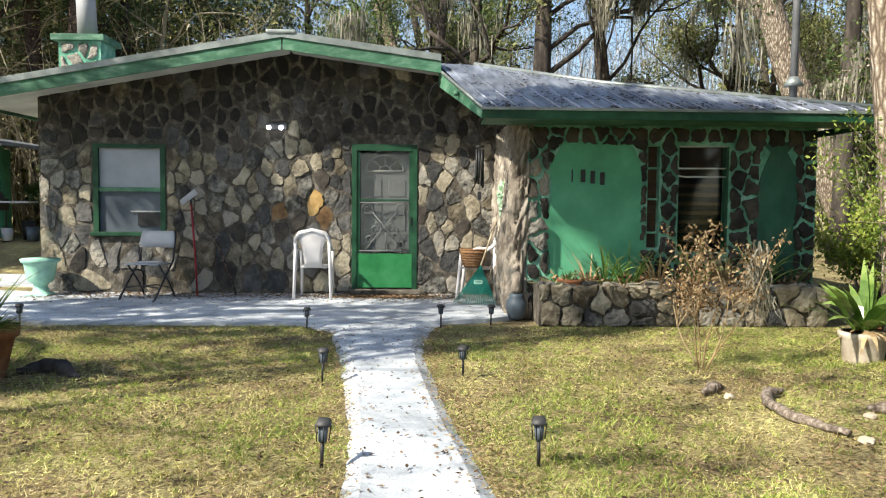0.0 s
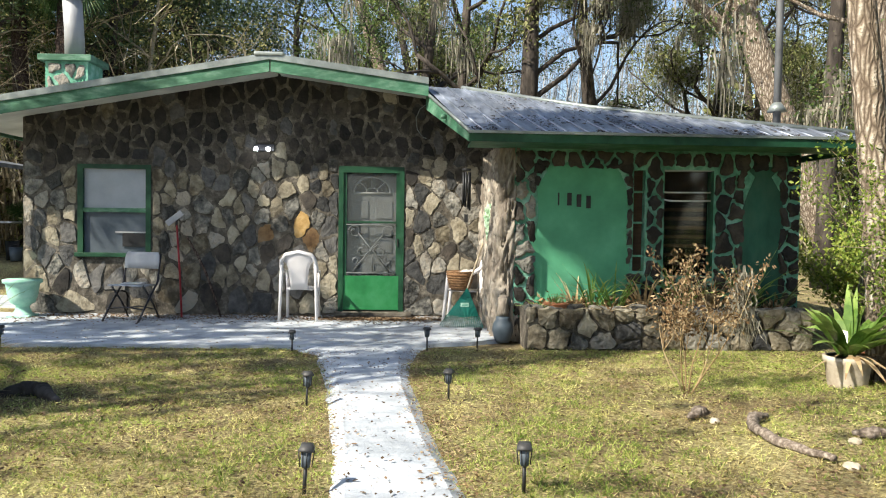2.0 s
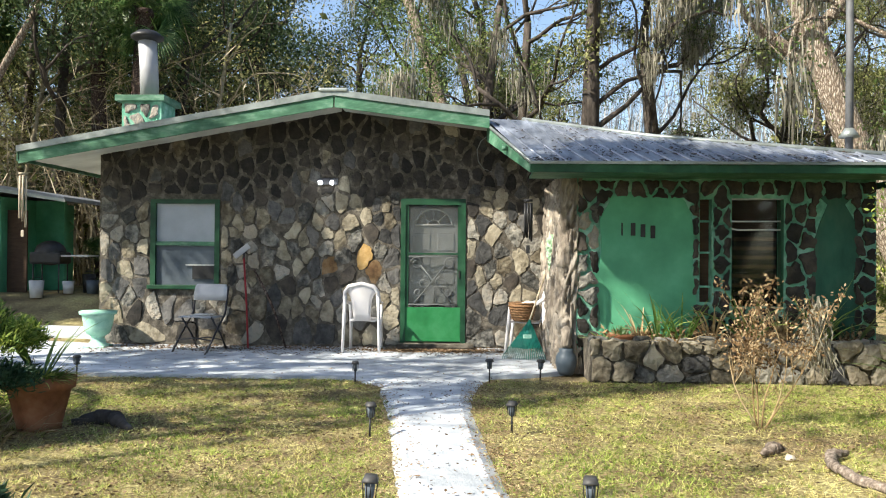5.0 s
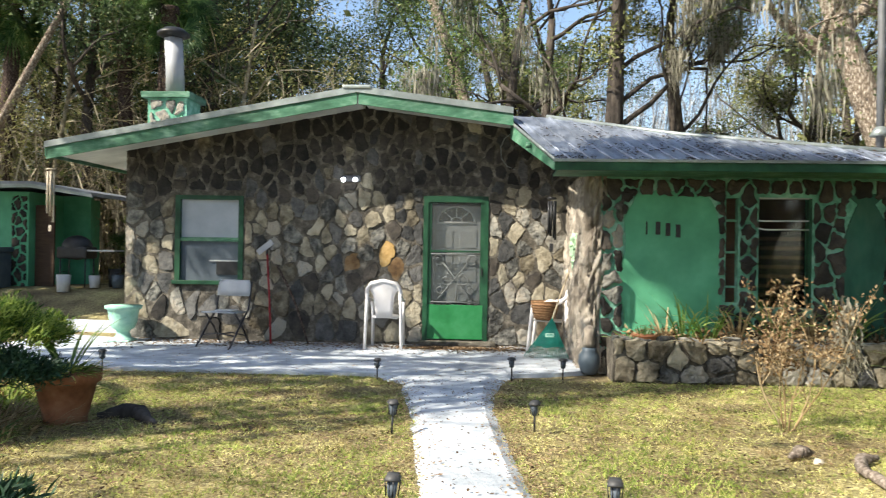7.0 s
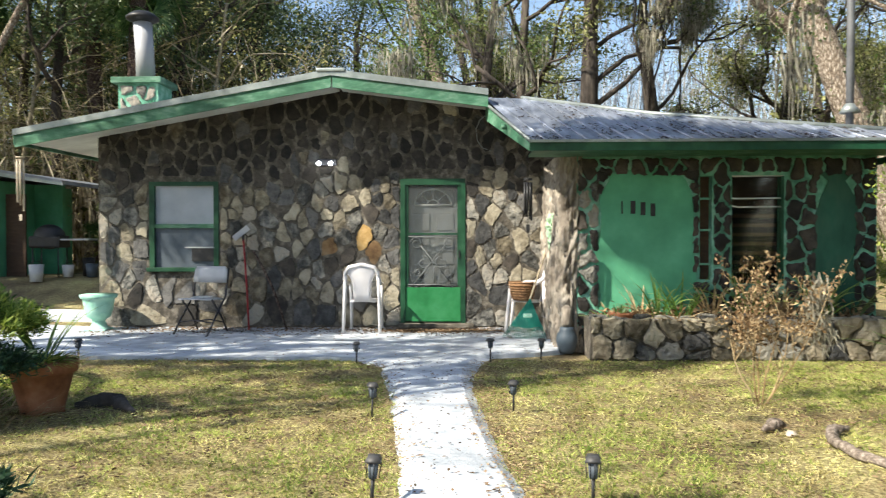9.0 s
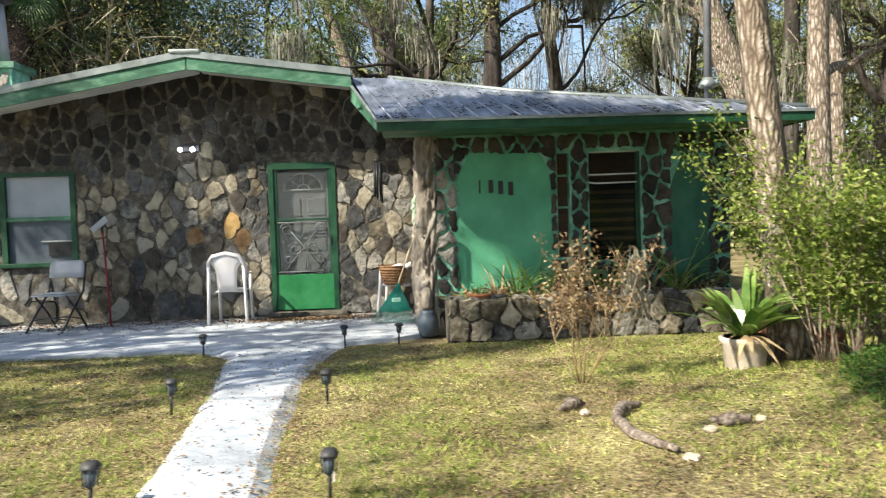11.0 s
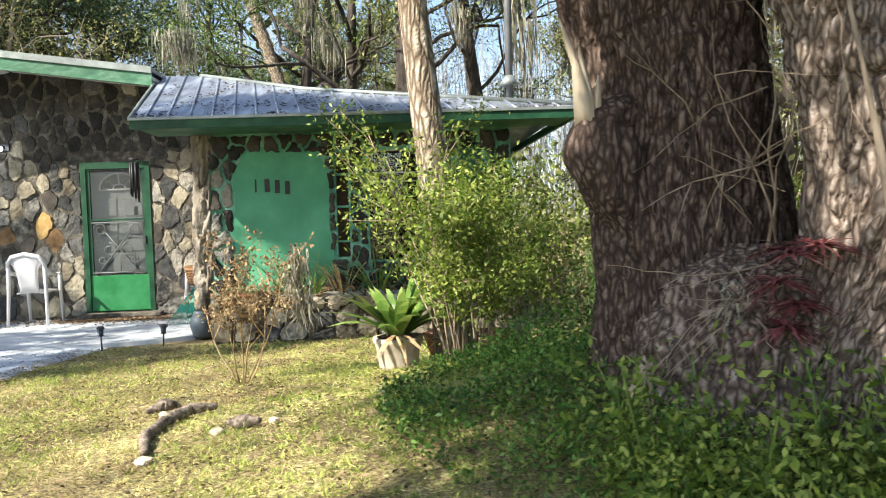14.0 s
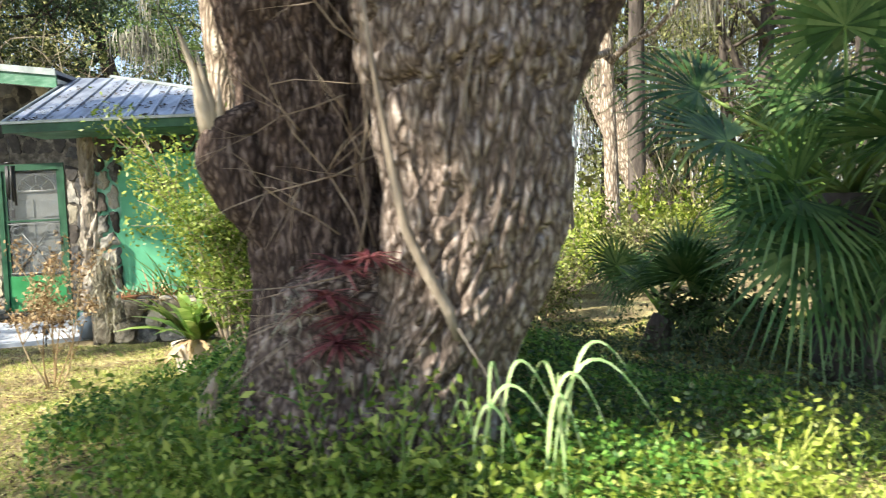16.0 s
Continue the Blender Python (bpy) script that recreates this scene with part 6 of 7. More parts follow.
def thicket():
    """Undergrowth and far leaves that close the view behind the trees."""
    nr = np.random.default_rng(9)
    n = 60000
    a = np.radians(nr.uniform(-66, 66, n))
    d = nr.uniform(34, 58, n)
    z = np.abs(nr.normal(size=n)) * 4.2
    x, y = d * np.sin(a) + 1, d * np.cos(a)
    dens = np.array([noise.noise((p * .35, q * .12, r * .4)) for p, q, r in zip(np.degrees(a), d, z)])
    deg = np.degrees(a)
    thin = np.where((deg > 4) & (deg < 19), .16 + .05 * z, 0) + np.where(deg < -5, -.12, 0)
    keep = (dens > thin - .05 + z * .02) & (z < 15)
    c = np.stack([x, y, z], 1)[keep]
    tagged(put("woodland", quads("woodland", leaves(c, .5, nr, .6), m_leaf_olive)), "dense olive-green woodland in the distance", "woods", kind="stuff")
    # nearer brush: a low belt of leaves
    n = 26000
    a = np.radians(nr.uniform(-64, 64, n))
    d = nr.uniform(22, 33, n)
    z = np.abs(nr.normal(size=n)) * 1.5
    c = np.stack([d * np.sin(a) + 1, d * np.cos(a), z], 1)
    dens = np.array([noise.noise((p[0] * .5, p[1] * .5, p[2] * .6)) for p in c])
    c = c[(dens > -.05) & ((c[:, 1] > 20.5))]
    tagged(put("brush", quads("brush", leaves(c, .26, nr, .5), m_leaf_olive)), "tangled olive brush under the trees", "brush", kind="stuff")
    # bare stems, and the crooked side branches that they carry
    n = 1700
    a = np.radians(nr.uniform(-48, -10, n))
    y = nr.uniform(20.8, 29, n)
    b = np.stack([y * np.tan(a), y, np.zeros(n)], 1)
    ways = np.stack([nr.normal(size=n) * .2, nr.normal(size=n) * .1, np.ones(n)], 1)
    stem = blades(b, ways, 7.5, .05, nr, .28, 5)
    own = stem[nr.integers(n, len(stem), 6000)][:, 2]
    ways = np.stack([nr.normal(size=6000), nr.normal(size=6000) * .6, nr.normal(size=6000) * .5 + .35], 1)
    side = blades(own, ways, 2.0, .028, nr, .5, 3)
    tagged(put("stem_tangle", quads("stem_tangle", np.concatenate([stem, side]), m_stem)), "pale bare stems and vines of the thicket", "brush", kind="stuff")
    # sunlit vines and young leaves hanging among the stems
    n = 30000
    knots = np.stack([np.tan(np.radians(nr.uniform(-47, -14, 420))), nr.uniform(21.2, 26.5, 420), np.abs(nr.normal(size=420)) * 3.4], 1)
    own = knots[nr.integers(0, 420, n)]
    c = np.stack([own[:, 0] * own[:, 1], own[:, 1], own[:, 2]], 1) + nr.normal(size=(n, 3)) * np.array([.5, .4, .6])
    c = c[(c[:, 2] > .05) & (c[:, 1] > 20.7)]
    tagged(put("vine_growth", quads("vine_growth", sprigs(c, .1, nr), m_leaf_vine)), "sunlit yellow-green vines among the stems", "brush", kind="stuff")
    # bare trees far off, their pale blue-grey standing in for haze
    n = 2600
    a = np.radians(nr.uniform(-44, 44, n))
    d = nr.uniform(60, 85, n)
    b = np.stack([d * np.sin(a) + 1, d * np.cos(a), np.zeros(n)], 1)
    ways = np.stack([nr.normal(size=n) * .12, nr.normal(size=n) * .1, np.ones(n)], 1)
    stem = blades(b, ways, 22.0, .13, nr, .12, 5)
    own = stem[nr.integers(n, len(stem), 12000)][:, 2]
    ways = np.stack([nr.normal(size=12000), nr.normal(size=12000) * .5, nr.normal(size=12000) * .5 + .6], 1)
    tagged(put("far_woods", quads("far_woods", np.concatenate([stem, blades(own, ways, 4.2, .07, nr, .3, 2)]), m_farwood)), "bare trees in the far distance, coloured pale for haze", "woods", kind="stuff")
    n = 900
    a = np.radians(nr.uniform(20, 62, n))
    d = nr.uniform(17, 40, n)
    b = np.stack([d * np.sin(a) + 3, d * np.cos(a), np.zeros(n)], 1)
    ways = np.stack([nr.normal(size=n) * .2, nr.normal(size=n) * .2, np.ones(n)], 1)
    tagged(put("sapling_growth", quads("sapling_growth", blades(b, ways, 4.5, .04, nr, .3, 5), m_stem)), "thin pale saplings east of the house", "brush", kind="stuff")


thicket()

for x, y, h, lx, k in ((-13.6, 22.6, 8.0, 1.2, 1), (-16.4, 24.2, 9.0, -.8, 2), (-11.6, 24.4, 9.0, .5, 3), (-18.2, 22.8, 7.5, 1.5, 4), (-14.8, 21.8, 6.0, -1.0, 5), (-8.4, 23.6, 8.0, .9, 6)):
    make_tree(x, y, "bare tan sapling tangled with vines", height=h, r=.1, lean=(lx, .2), forks=9, spread=2.2, first=.12, count=5200, leaf=.09, seed=90 + k, bark=m_stem, leafmat=m_leaf_vine, depth=2, trunk_sides=8)


# ---- unseen trees added beside and behind the camera to dapple lawn and wall ----
make_tree(-10.5, 1.0, "unseen spreading oak at the side of the lawn", height=8, r=.15, lean=(2.4, .8), forks=5, spread=3.0, first=.7, count=420, leaf=.24, seed=41, ball=.8, depth=1, thick=.25)
make_tree(-14.6, 5.4, "unseen oak west of the house", height=8.3, r=.22, lean=(3.9, 1.1), forks=4, spread=1.2, first=.86, count=2000, leaf=.24, seed=43, ball=.7, depth=1)
make_tree(-6.85, 3.72, "unseen tall oak beside the lawn", height=10.2, r=.11, lean=(.8, -.66), forks=4, spread=1.35, first=.9, count=6500, leaf=.24, seed=45, ball=.6, depth=1)
make_tree(-13.5, 3.2, "unseen broad oak beyond the side of the lawn", height=7.6, r=.28, lean=(3.6, 1.4), forks=4, spread=2.6, first=.8, count=1100, leaf=.24, seed=46, ball=.8, depth=1)
make_tree(-4.2, -2.5, "unseen young oak shading the oak's roots", height=6.4, r=.07, lean=(2.1, 2.3), forks=3, spread=1.0, first=.86, count=5200, leaf=.16, seed=47, ball=.55, depth=1)
make_tree(-1.5, -1.8, "unseen sapling shading the oak's upper trunk", height=6.6, r=.05, lean=(2.6, 2.1), forks=3, spread=.4, first=.92, count=1000, leaf=.15, seed=51, ball=.3, depth=1)
make_tree(-3.22, -1.47, "unseen slim oak leaning over the lawn", height=5.85, r=.07, lean=(3.3, 2.05), forks=3, spread=.5, first=.88, count=1300, leaf=.16, seed=49, ball=.42, depth=1)
make_tree(-11.2, -2.6, "unseen thin oak shading the planter", height=10.4, r=.09, lean=(2.9, 4.6), forks=3, spread=.55, first=.9, count=600, leaf=.2, seed=50, ball=.4, depth=1)
make_tree(-17.6, 10.3, "unseen dense oak shading the shed", height=6.5, r=.28, lean=(.6, .6), forks=6, spread=2.8, first=.55, count=9000, leaf=.26, seed=48, ball=.8, depth=1)
make_tree(-17.5, 13.1, "unseen round oak west of the shed", height=5.6, r=.16, lean=(.7, .7), forks=5, spread=1.7, first=.75, count=4200, leaf=.24, seed=52, ball=.7, depth=1)
make_tree(-15.7, 11.9, "unseen dense oak at the side of the shed", height=5.6, r=.2, lean=(1.7, .7), forks=6, spread=1.5, first=.75, count=7000, leaf=.24, seed=55, ball=.7, depth=1)
make_tree(-4.0, -2.0, "unseen low oak shading the near lawn", height=4.8, r=.04, lean=(2.80, 1.65), forks=3, spread=.45, first=.9, count=1700, leaf=.15, seed=53, ball=.4, depth=1)


# unseen tree, its limbs laid out for streaks of shade on the patio
def patio_oak():
    rng, nr = random.Random(61), np.random.default_rng(61)
    t = thing("tree", -12.4, 4.2, ground_z(-12.4, 4.2) - .1, "unseen long-limbed oak shading the patio", "tree")
    h = Heap()
    h.tube([(0, 0, 0), (.1, .2, 2.5), (.3, .6, 4.6), (.5, 1.0, 5.8)], [.26, .2, .16, .12], 10, .06, rng)
    own = []
    for k in range(5):
        y0, z0 = .75 + .42 * k, 5.55 + .1 * (k % 3)
        pts = [(.4, .9, 5.4)] + [(1.2 + q * 1.05, y0 + .14 * math.sin(q * 1.4 + k), z0 + .1 * math.sin(q * .9 + k)) for q in range(7)]
        h.tube(pts, [.08, .065, .055, .045, .04, .03, .022, .01], 6, .06, rng)
        for q in range(620):
            i = rng.uniform(1, 6.6)
            a, b = Vector(pts[int(i)]), Vector(pts[int(i) + 1]) if int(i) < 7 else Vector(pts[7])
            p = a.lerp(b, i % 1)
            if noise.noise((p.x * .9, p.y * 3, 5 + k)) > -.12:
                own.append((p.x + rng.gauss(0, .2), p.y + rng.gauss(0, .085), p.z + rng.gauss(0, .06)))
    h.put("trunk", m_bark_far, t)
    put("crown", quads("crown", leaves(np.array(own), .17, nr, .5, way=np.array([1.0, 0, 0])), m_leaf), t)


patio_oak()
make_tree(-8.2, 3.1, "unseen slender oak shading the garden path", height=5.6, r=.07, lean=(2.3, 1.5), forks=4, spread=.75, first=.86, count=1500, leaf=.17, seed=54, ball=.42, depth=1)


# ---- plants ----
def stuff(name, arr, material, label, category):
    return tagged(put(name, quads(name, arr, material)), label, category, kind="stuff")


PATH_L = [(9.0, -1.6), (8.45, -1.2), (7.6, -1.05), (6.4, -.86), (5.4, -.73), (4.5, -.65), (3.4, -.57), (-3, -.56)]
PATH_R = [(9.0, .12), (8.5, -.02), (7.6, -.13), (6.4, -.1), (5.4, -.04), (4.6, .03), (3.4, .16), (-3, .2)]


def edge_at(y, edge):
    ys = [q for q, _ in edge][::-1]
    return np.interp(y, ys, [x for _, x in edge][::-1])


def heights(x, y):
    return .03 * np.clip(8.5 - y, 0, 6) + .35 * np.exp(-((x - 4.3) ** 2 + (y - 4.5) ** 2) / 3.4)


def lawn():
    nr = np.random.default_rng(1)

    def spots(n, power):
        x = nr.uniform(-6.5, 9, n)
        y = 1.6 + 7.3 * nr.uniform(0, 1, n) ** power
        onpath = (x > edge_at(y, PATH_L) + .03 + .07 * nr.normal(size=n)) & (x < edge_at(y, PATH_R) - .03 + .07 * nr.normal(size=n))
        patio = (y > 8.84) | ((x > .3) & (y > 8.98))
        return x[~onpath & ~patio], y[~onpath & ~patio]

    def patch_of(x, y):
        return np.array([noise.noise((a * .8, b * .8, 5)) + .6 * noise.noise((a * 2.6, b * 2.6, 2)) + .5 * noise.noise((a * 7, b * 7, 3)) for a, b in zip(x, y)])

    def slivers(x, y, ways, L, half, lift):
        n = len(x)
        b = np.stack([x, y, heights(x, y) - .004 + lift], 1)
        side = unit(np.cross(ways, np.array([0, 0, 1.0]) + nr.normal(size=(n, 3)) * .4)) * half
        return np.stack([b - side, b + side, b + unit(ways) * L[:, None]], 1)

    # thatch, which lies nearly flat
    x, y = spots(265000, 1.35)
    n = len(x)
    ways = np.stack([nr.normal(size=n), nr.normal(size=n), np.abs(nr.normal(size=n)) * .2 + .06], 1)
    stuff("grass", slivers(x, y, ways, .030 * nr.uniform(.5, 1.6, n), .0020, nr.uniform(0, .012, n)), m_grass, "short patchy straw-coloured lawn thatch", "grass")
    # tufts, green or dried, that stand up out of it in drifts
    x, y = spots(58000, 1.3)
    patch = patch_of(x, y)
    keep = patch > nr.uniform(-.85, .15, len(x)) - .3 * np.clip((x - 1.2) / 1.3, 0, 1)
    x, y, patch = x[keep], y[keep], patch[keep]
    green = (patch + .25 * nr.normal(size=len(x))) > -.13 - .45 * np.clip((x - 1.2) / 1.3, 0, 1)
    size = nr.uniform(.55, 1.35, len(x)) * (1 + .4 * np.clip(patch, 0, 1))
    for mask, material, label in ((green, m_grass_green, "short green tufts in the lawn"), (~green, m_grass, "dry straw-coloured tufts in the lawn")):
        k = 7
        tx, ty, ts = (np.repeat(q[mask], k) for q in (x, y, size))
        n = len(tx)
        a = nr.uniform(0, 6.283, n)
        out = nr.uniform(0, .022, n) * ts
        ways = np.stack([np.cos(a), np.sin(a), nr.uniform(.25, 1.5, n)], 1)
        stuff("grass", slivers(tx + np.cos(a) * out, ty + np.sin(a) * out, ways, .038 * ts * nr.uniform(.6, 1.3, n), .0021, np.zeros(n)), material, label, "grass")
    # thinner grass behind the camera, as far as the lane
    n = 25000
    x, y = nr.uniform(-7, 9, n), nr.uniform(-4.5, 1.7, n)
    k = (x < edge_at(y, PATH_L)) | (x > edge_at(y, PATH_R))
    x, y = x[k], y[k]
    n = len(x)
    b = np.stack([x, y, heights(x, y)], 1)
    w = np.stack([nr.normal(size=n) * .03, nr.normal(size=n) * .03, nr.uniform(.005, .03, n)], 1)
    side = unit(nr.normal(size=(n, 3)) * np.array([1, 1, .1])) * .006
    stuff("grass", np.stack([b - side, b + side, b + w], 1), m_grass_green, "thin green grass beside the lane", "grass")
    # fallen leaves
    n = 40000
    x, y = nr.uniform(-6.3, 7, n), nr.uniform(1.5, 8.8, n)
    onp = (x > edge_at(y, PATH_L)) & (x < edge_at(y, PATH_R))
    mottle = np.array([noise.noise((a * 1.3, b * 1.3, 21)) for a, b in zip(x, y)])
    keep = (onp & (nr.uniform(size=n) < .22)) | (mottle > nr.uniform(-.5, .35, n)) & ~onp
    x, y, onp = x[keep], y[keep], onp[keep]
    c = np.stack([x, y, heights(x, y) + np.where(onp, .034, .012)], 1)
    q = leaves(c, .036, nr, .5)
    q[:, :, 2] = c[:, None, 2] + (q[:, :, 2] - c[:, None, 2]) * .35 + .006
    stuff("fallen_leaves", q, m_brownleaf, "scattered brown fallen oak leaves", "leaves")
    # leaves gathered along both edges of the path
    n = 5200
    y = 1.6 + 7 * nr.uniform(0, 1, n) ** 1.3
    x = np.where(nr.uniform(size=n) < .4, edge_at(y, PATH_L), edge_at(y, PATH_R)) + nr.normal(size=n) * .09
    c = np.stack([x, y, heights(x, y) + .036], 1)
    q = leaves(c, .028, nr, .5)
    q[:, :, 2] = c[:, None, 2] + (q[:, :, 2] - c[:, None, 2]) * .3
    stuff("fallen_leaves", q, m_dryleaf, "brown oak leaves along the path's edges", "leaves")
    n = 5200
    x = nr.uniform(-5.6, 1.0, n)
    y = 11.6 - np.abs(nr.normal(size=n)) * .42
    pile = nr.uniform(size=n) < .35
    x = np.where(pile, -.65 + nr.normal(size=n) * .45, x)
    y = np.where(pile, 11.2 + nr.normal(size=n) * .1, y)
    k = (y > 8.95) & (y < 11.6)
    c = np.stack([x, y, np.full(n, .042)], 1)[k]
    q = leaves(c, .055, nr, .5)
    q[:, :, 2] = .04 + np.abs(q[:, :, 2] - .042) * .3
    stuff("leaf_litter", q, m_brownleaf, "brown leaf litter blown against the wall", "leaves")
    n = 700
    x, y = nr.uniform(-5.5, .9, n), nr.uniform(8.95, 11.2, n)
    c = np.stack([x, y, np.full(n, .04)], 1)
    q = leaves(c, .04, nr, .5)
    q[:, :, 2] = .038 + np.abs(q[:, :, 2] - .04) * .2
    stuff("leaf_litter", q, m_dryleaf, "dead leaves on the white patio", "leaves")
    n = 3400
    x, y = nr.uniform(.4, 5.1, n), EAVE_Y + nr.uniform(0, 1, n) ** 1.6 * 2.6
    hx, hy = [a for a, _ in HIP], [b for _, b in HIP]
    patchy = np.array([noise.noise((a * 2.4, b * 2.4, 8)) for a, b in zip(x, y)]) > -.02
    k = (y < np.interp(x, hx, hy) - .03) & (x > .5 - .18 * (y - EAVE_Y)) & patchy
    c = np.stack([x, y, 2.40 + (y - EAVE_Y) * .3376 + .012], 1)[k]
    q = leaves(c, .065, nr, .5)
    q[:, :, 2] = c[:, None, 2] + (q[:, :, 1] - c[:, None, 1]) * .3376 + np.abs(q[:, :, 2] - c[:, None, 2]) * .2
    stuff("roof_leaves", q, m_leaflitter, "dark wet leaves lying on the metal porch roof", "leaves")


lawn()


def pad(centre, radii, n, nr, up=.9, length=.12, tufts=60):
    """A clipped cloud of foliage: tufts of narrow leaves that radiate from twig ends."""
    a = nr.uniform(0, 6.283, tufts)
    r = np.sqrt(nr.uniform(0, 1, tufts))
    lump = 1 + .16 * np.sin(a * 3 + centre[0]) + .1 * np.sin(a * 7)
    x, y = np.cos(a) * r * radii[0] * lump, np.sin(a) * r * radii[1] * lump
    z = radii[2] * np.sqrt(np.clip(1 - r * r, 0, 1)) * nr.uniform(.1, 1.08, tufts)
    own = nr.integers(0, tufts, n)
    c = np.stack([x, y, z], 1)[own] + np.array(centre) + nr.normal(size=(n, 3)) * np.array([.05, .05, .035])
    way = np.stack([np.cos(a) * r * .7, np.sin(a) * r * .7, np.full(tufts, up)], 1)[own]
    return leaves(c, length, nr, .17, way=way, spread=.62)


def cloud_tree():
    nr = np.random.default_rng(12)
    t = thing("podocarpus", -4.0, 5.5, ground_z(-4.0, 5.5) - .03, "clipped podocarpus with flat cloud-shaped foliage", "shrub")
    h = Heap()
    h.tube([(0, 0, 0), (.02, 0, .3), (-.01, .02, .55), (0, 0, .75)], [.075, .06, .055, .03], 10, .12, random.Random(3))
    for e in ((-.5, .1, .72), (.35, .05, .75), (-.2, .3, .75), (.1, -.3, .75)):
        h.tube([(0, 0, .5), (e[0] * .5, e[1] * .5, .64), e], [.03, .02, .01], 7)
    for e in ((.55, .0, .48), (-.7, -.1, .45)):
        h.tube([(0, 0, .3), (e[0] * .5, e[1], .36), e], [.035, .025, .012], 7)
    h.put("trunk", m_bark_dark, t)
    put("crown", quads("crown", np.concatenate([pad((-.15, .0, .66), (.80, .62, .27), 36000, nr, .7, .066, 260), pad((-.8, .1, .68), (.62, .6, .24), 18000, nr, .7, .066, 140)]), m_needle), t)
    # the lower pads get a darker green that stands in for their shade
    put("crown", quads("crown", np.concatenate([pad((.5, -.1, .40), (.30, .28, .17), 5200, nr, .5, .064, 60), pad((-.95, -.1, .30), (.4, .36, .2), 4200, nr, .5, .068, 50)]), m_needle_dark), t, "lower pads of foliage, shade in their colour")
    t = thing("podocarpus", -2.45, 3.55, ground_z(-2.3, 3.4) - .03, "low dark clipped podocarpus beside the path", "shrub")
    Heap().tube([(-.36, 0, 0), (-.35, 0, .06), (-.34, 0, .12)], [.04, .03, .02], 8).put("trunk", m_bark_dark, t)
    # the low shrub wears the same shade-darkened green
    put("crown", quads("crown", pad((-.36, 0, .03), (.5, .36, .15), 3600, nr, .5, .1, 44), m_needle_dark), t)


cloud_tree()


def strap_plant(name, x, y, z, n, length, width, label, seed, material, rise=1.0, bend=.5, segs=4, spread=.05, category="plant"):
    nr = np.random.default_rng(seed)
    p = thing(name, x, y, z, label, category)
    a = nr.uniform(0, 6.283, n)
    ways = np.stack([np.cos(a), np.sin(a), nr.uniform(.5, 1.8, n) * rise], 1)
    b = np.stack([np.cos(a) * spread, np.sin(a) * spread, np.zeros(n)], 1) * nr.uniform(0, 1, n)[:, None]
    strips = blades(b, ways, length, width, nr, bend, segs)
    if n <= 50:
        for i in range(n):
            put("leaf", quads("leaf", strips[i::n], material), p)
    else:
        put("leaves", quads("leaves", strips, material), p)
    return p


def terracotta():
    x, y = -3.36, 5.93
    b = thing("flower_pot", x, y, ground_z(x, y) - .01, "large chipped terracotta pot with spilling strap plants", "flower pot")
    prof = [(0, .15), (.05, .155), (.30, .215), (.31, .245), (.385, .25), (.39, .225), (.32, .2)]
    Heap().tube([(0, 0, q) for q, s in prof], [s for q, s in prof], 28).put("body", m_terra, b)
    Heap().tube([(0, 0, .34), (0, 0, .35)], [.21, .21], 18).put("soil", m_soil, b)
    strap_plant("strap_plant", x, y, .42, 18, .72, .022, "arching green strap-leaved plant in the terracotta pot", 3, m_strap, 1.5, .35, 6)
    strap_plant("ground_fern", x, y, .42, 320, .22, .013, "low bright green foliage in the terracotta pot", 4, m_grass_green, .9, .5, 3, .17)
    strap_plant("weeds", -3.75, 5.6, ground_z(-3.7, 5.6) - .02, 200, .34, .012, "tangled weeds and dry grass under the cloud-pruned shrub", 5, m_dry, 1.2, .5, 3, .6)
    strap_plant("weeds", -3.9, 4.9, ground_z(-3.7, 5.6) - .02, 220, .36, .014, "yellow-green weeds under the cloud-pruned shrub", 6, m_strap, 1.2, .5, 3, .6)
    strap_plant("weeds", -4.3, 6.7, ground_z(-4.3, 6.7) - .02, 420, .42, .012, "tall yellow weeds behind the cloud-pruned shrub", 8, m_grass_green, 1.4, .5, 3, .7)
    strap_plant("weeds", -4.7, 7.4, ground_z(-4.7, 7.4) - .02, 420, .4, .012, "dry grass and weeds beside the patio", 9, m_dry, 1.4, .5, 3, .7)
    strap_plant("weeds", -4.6, 6.0, ground_z(-4.6, 6) - .02, 220, .3, .012, "tangled weeds and dry grass beside the lawn", 7, m_dry, 1.2, .5, 3, .7)


terracotta()


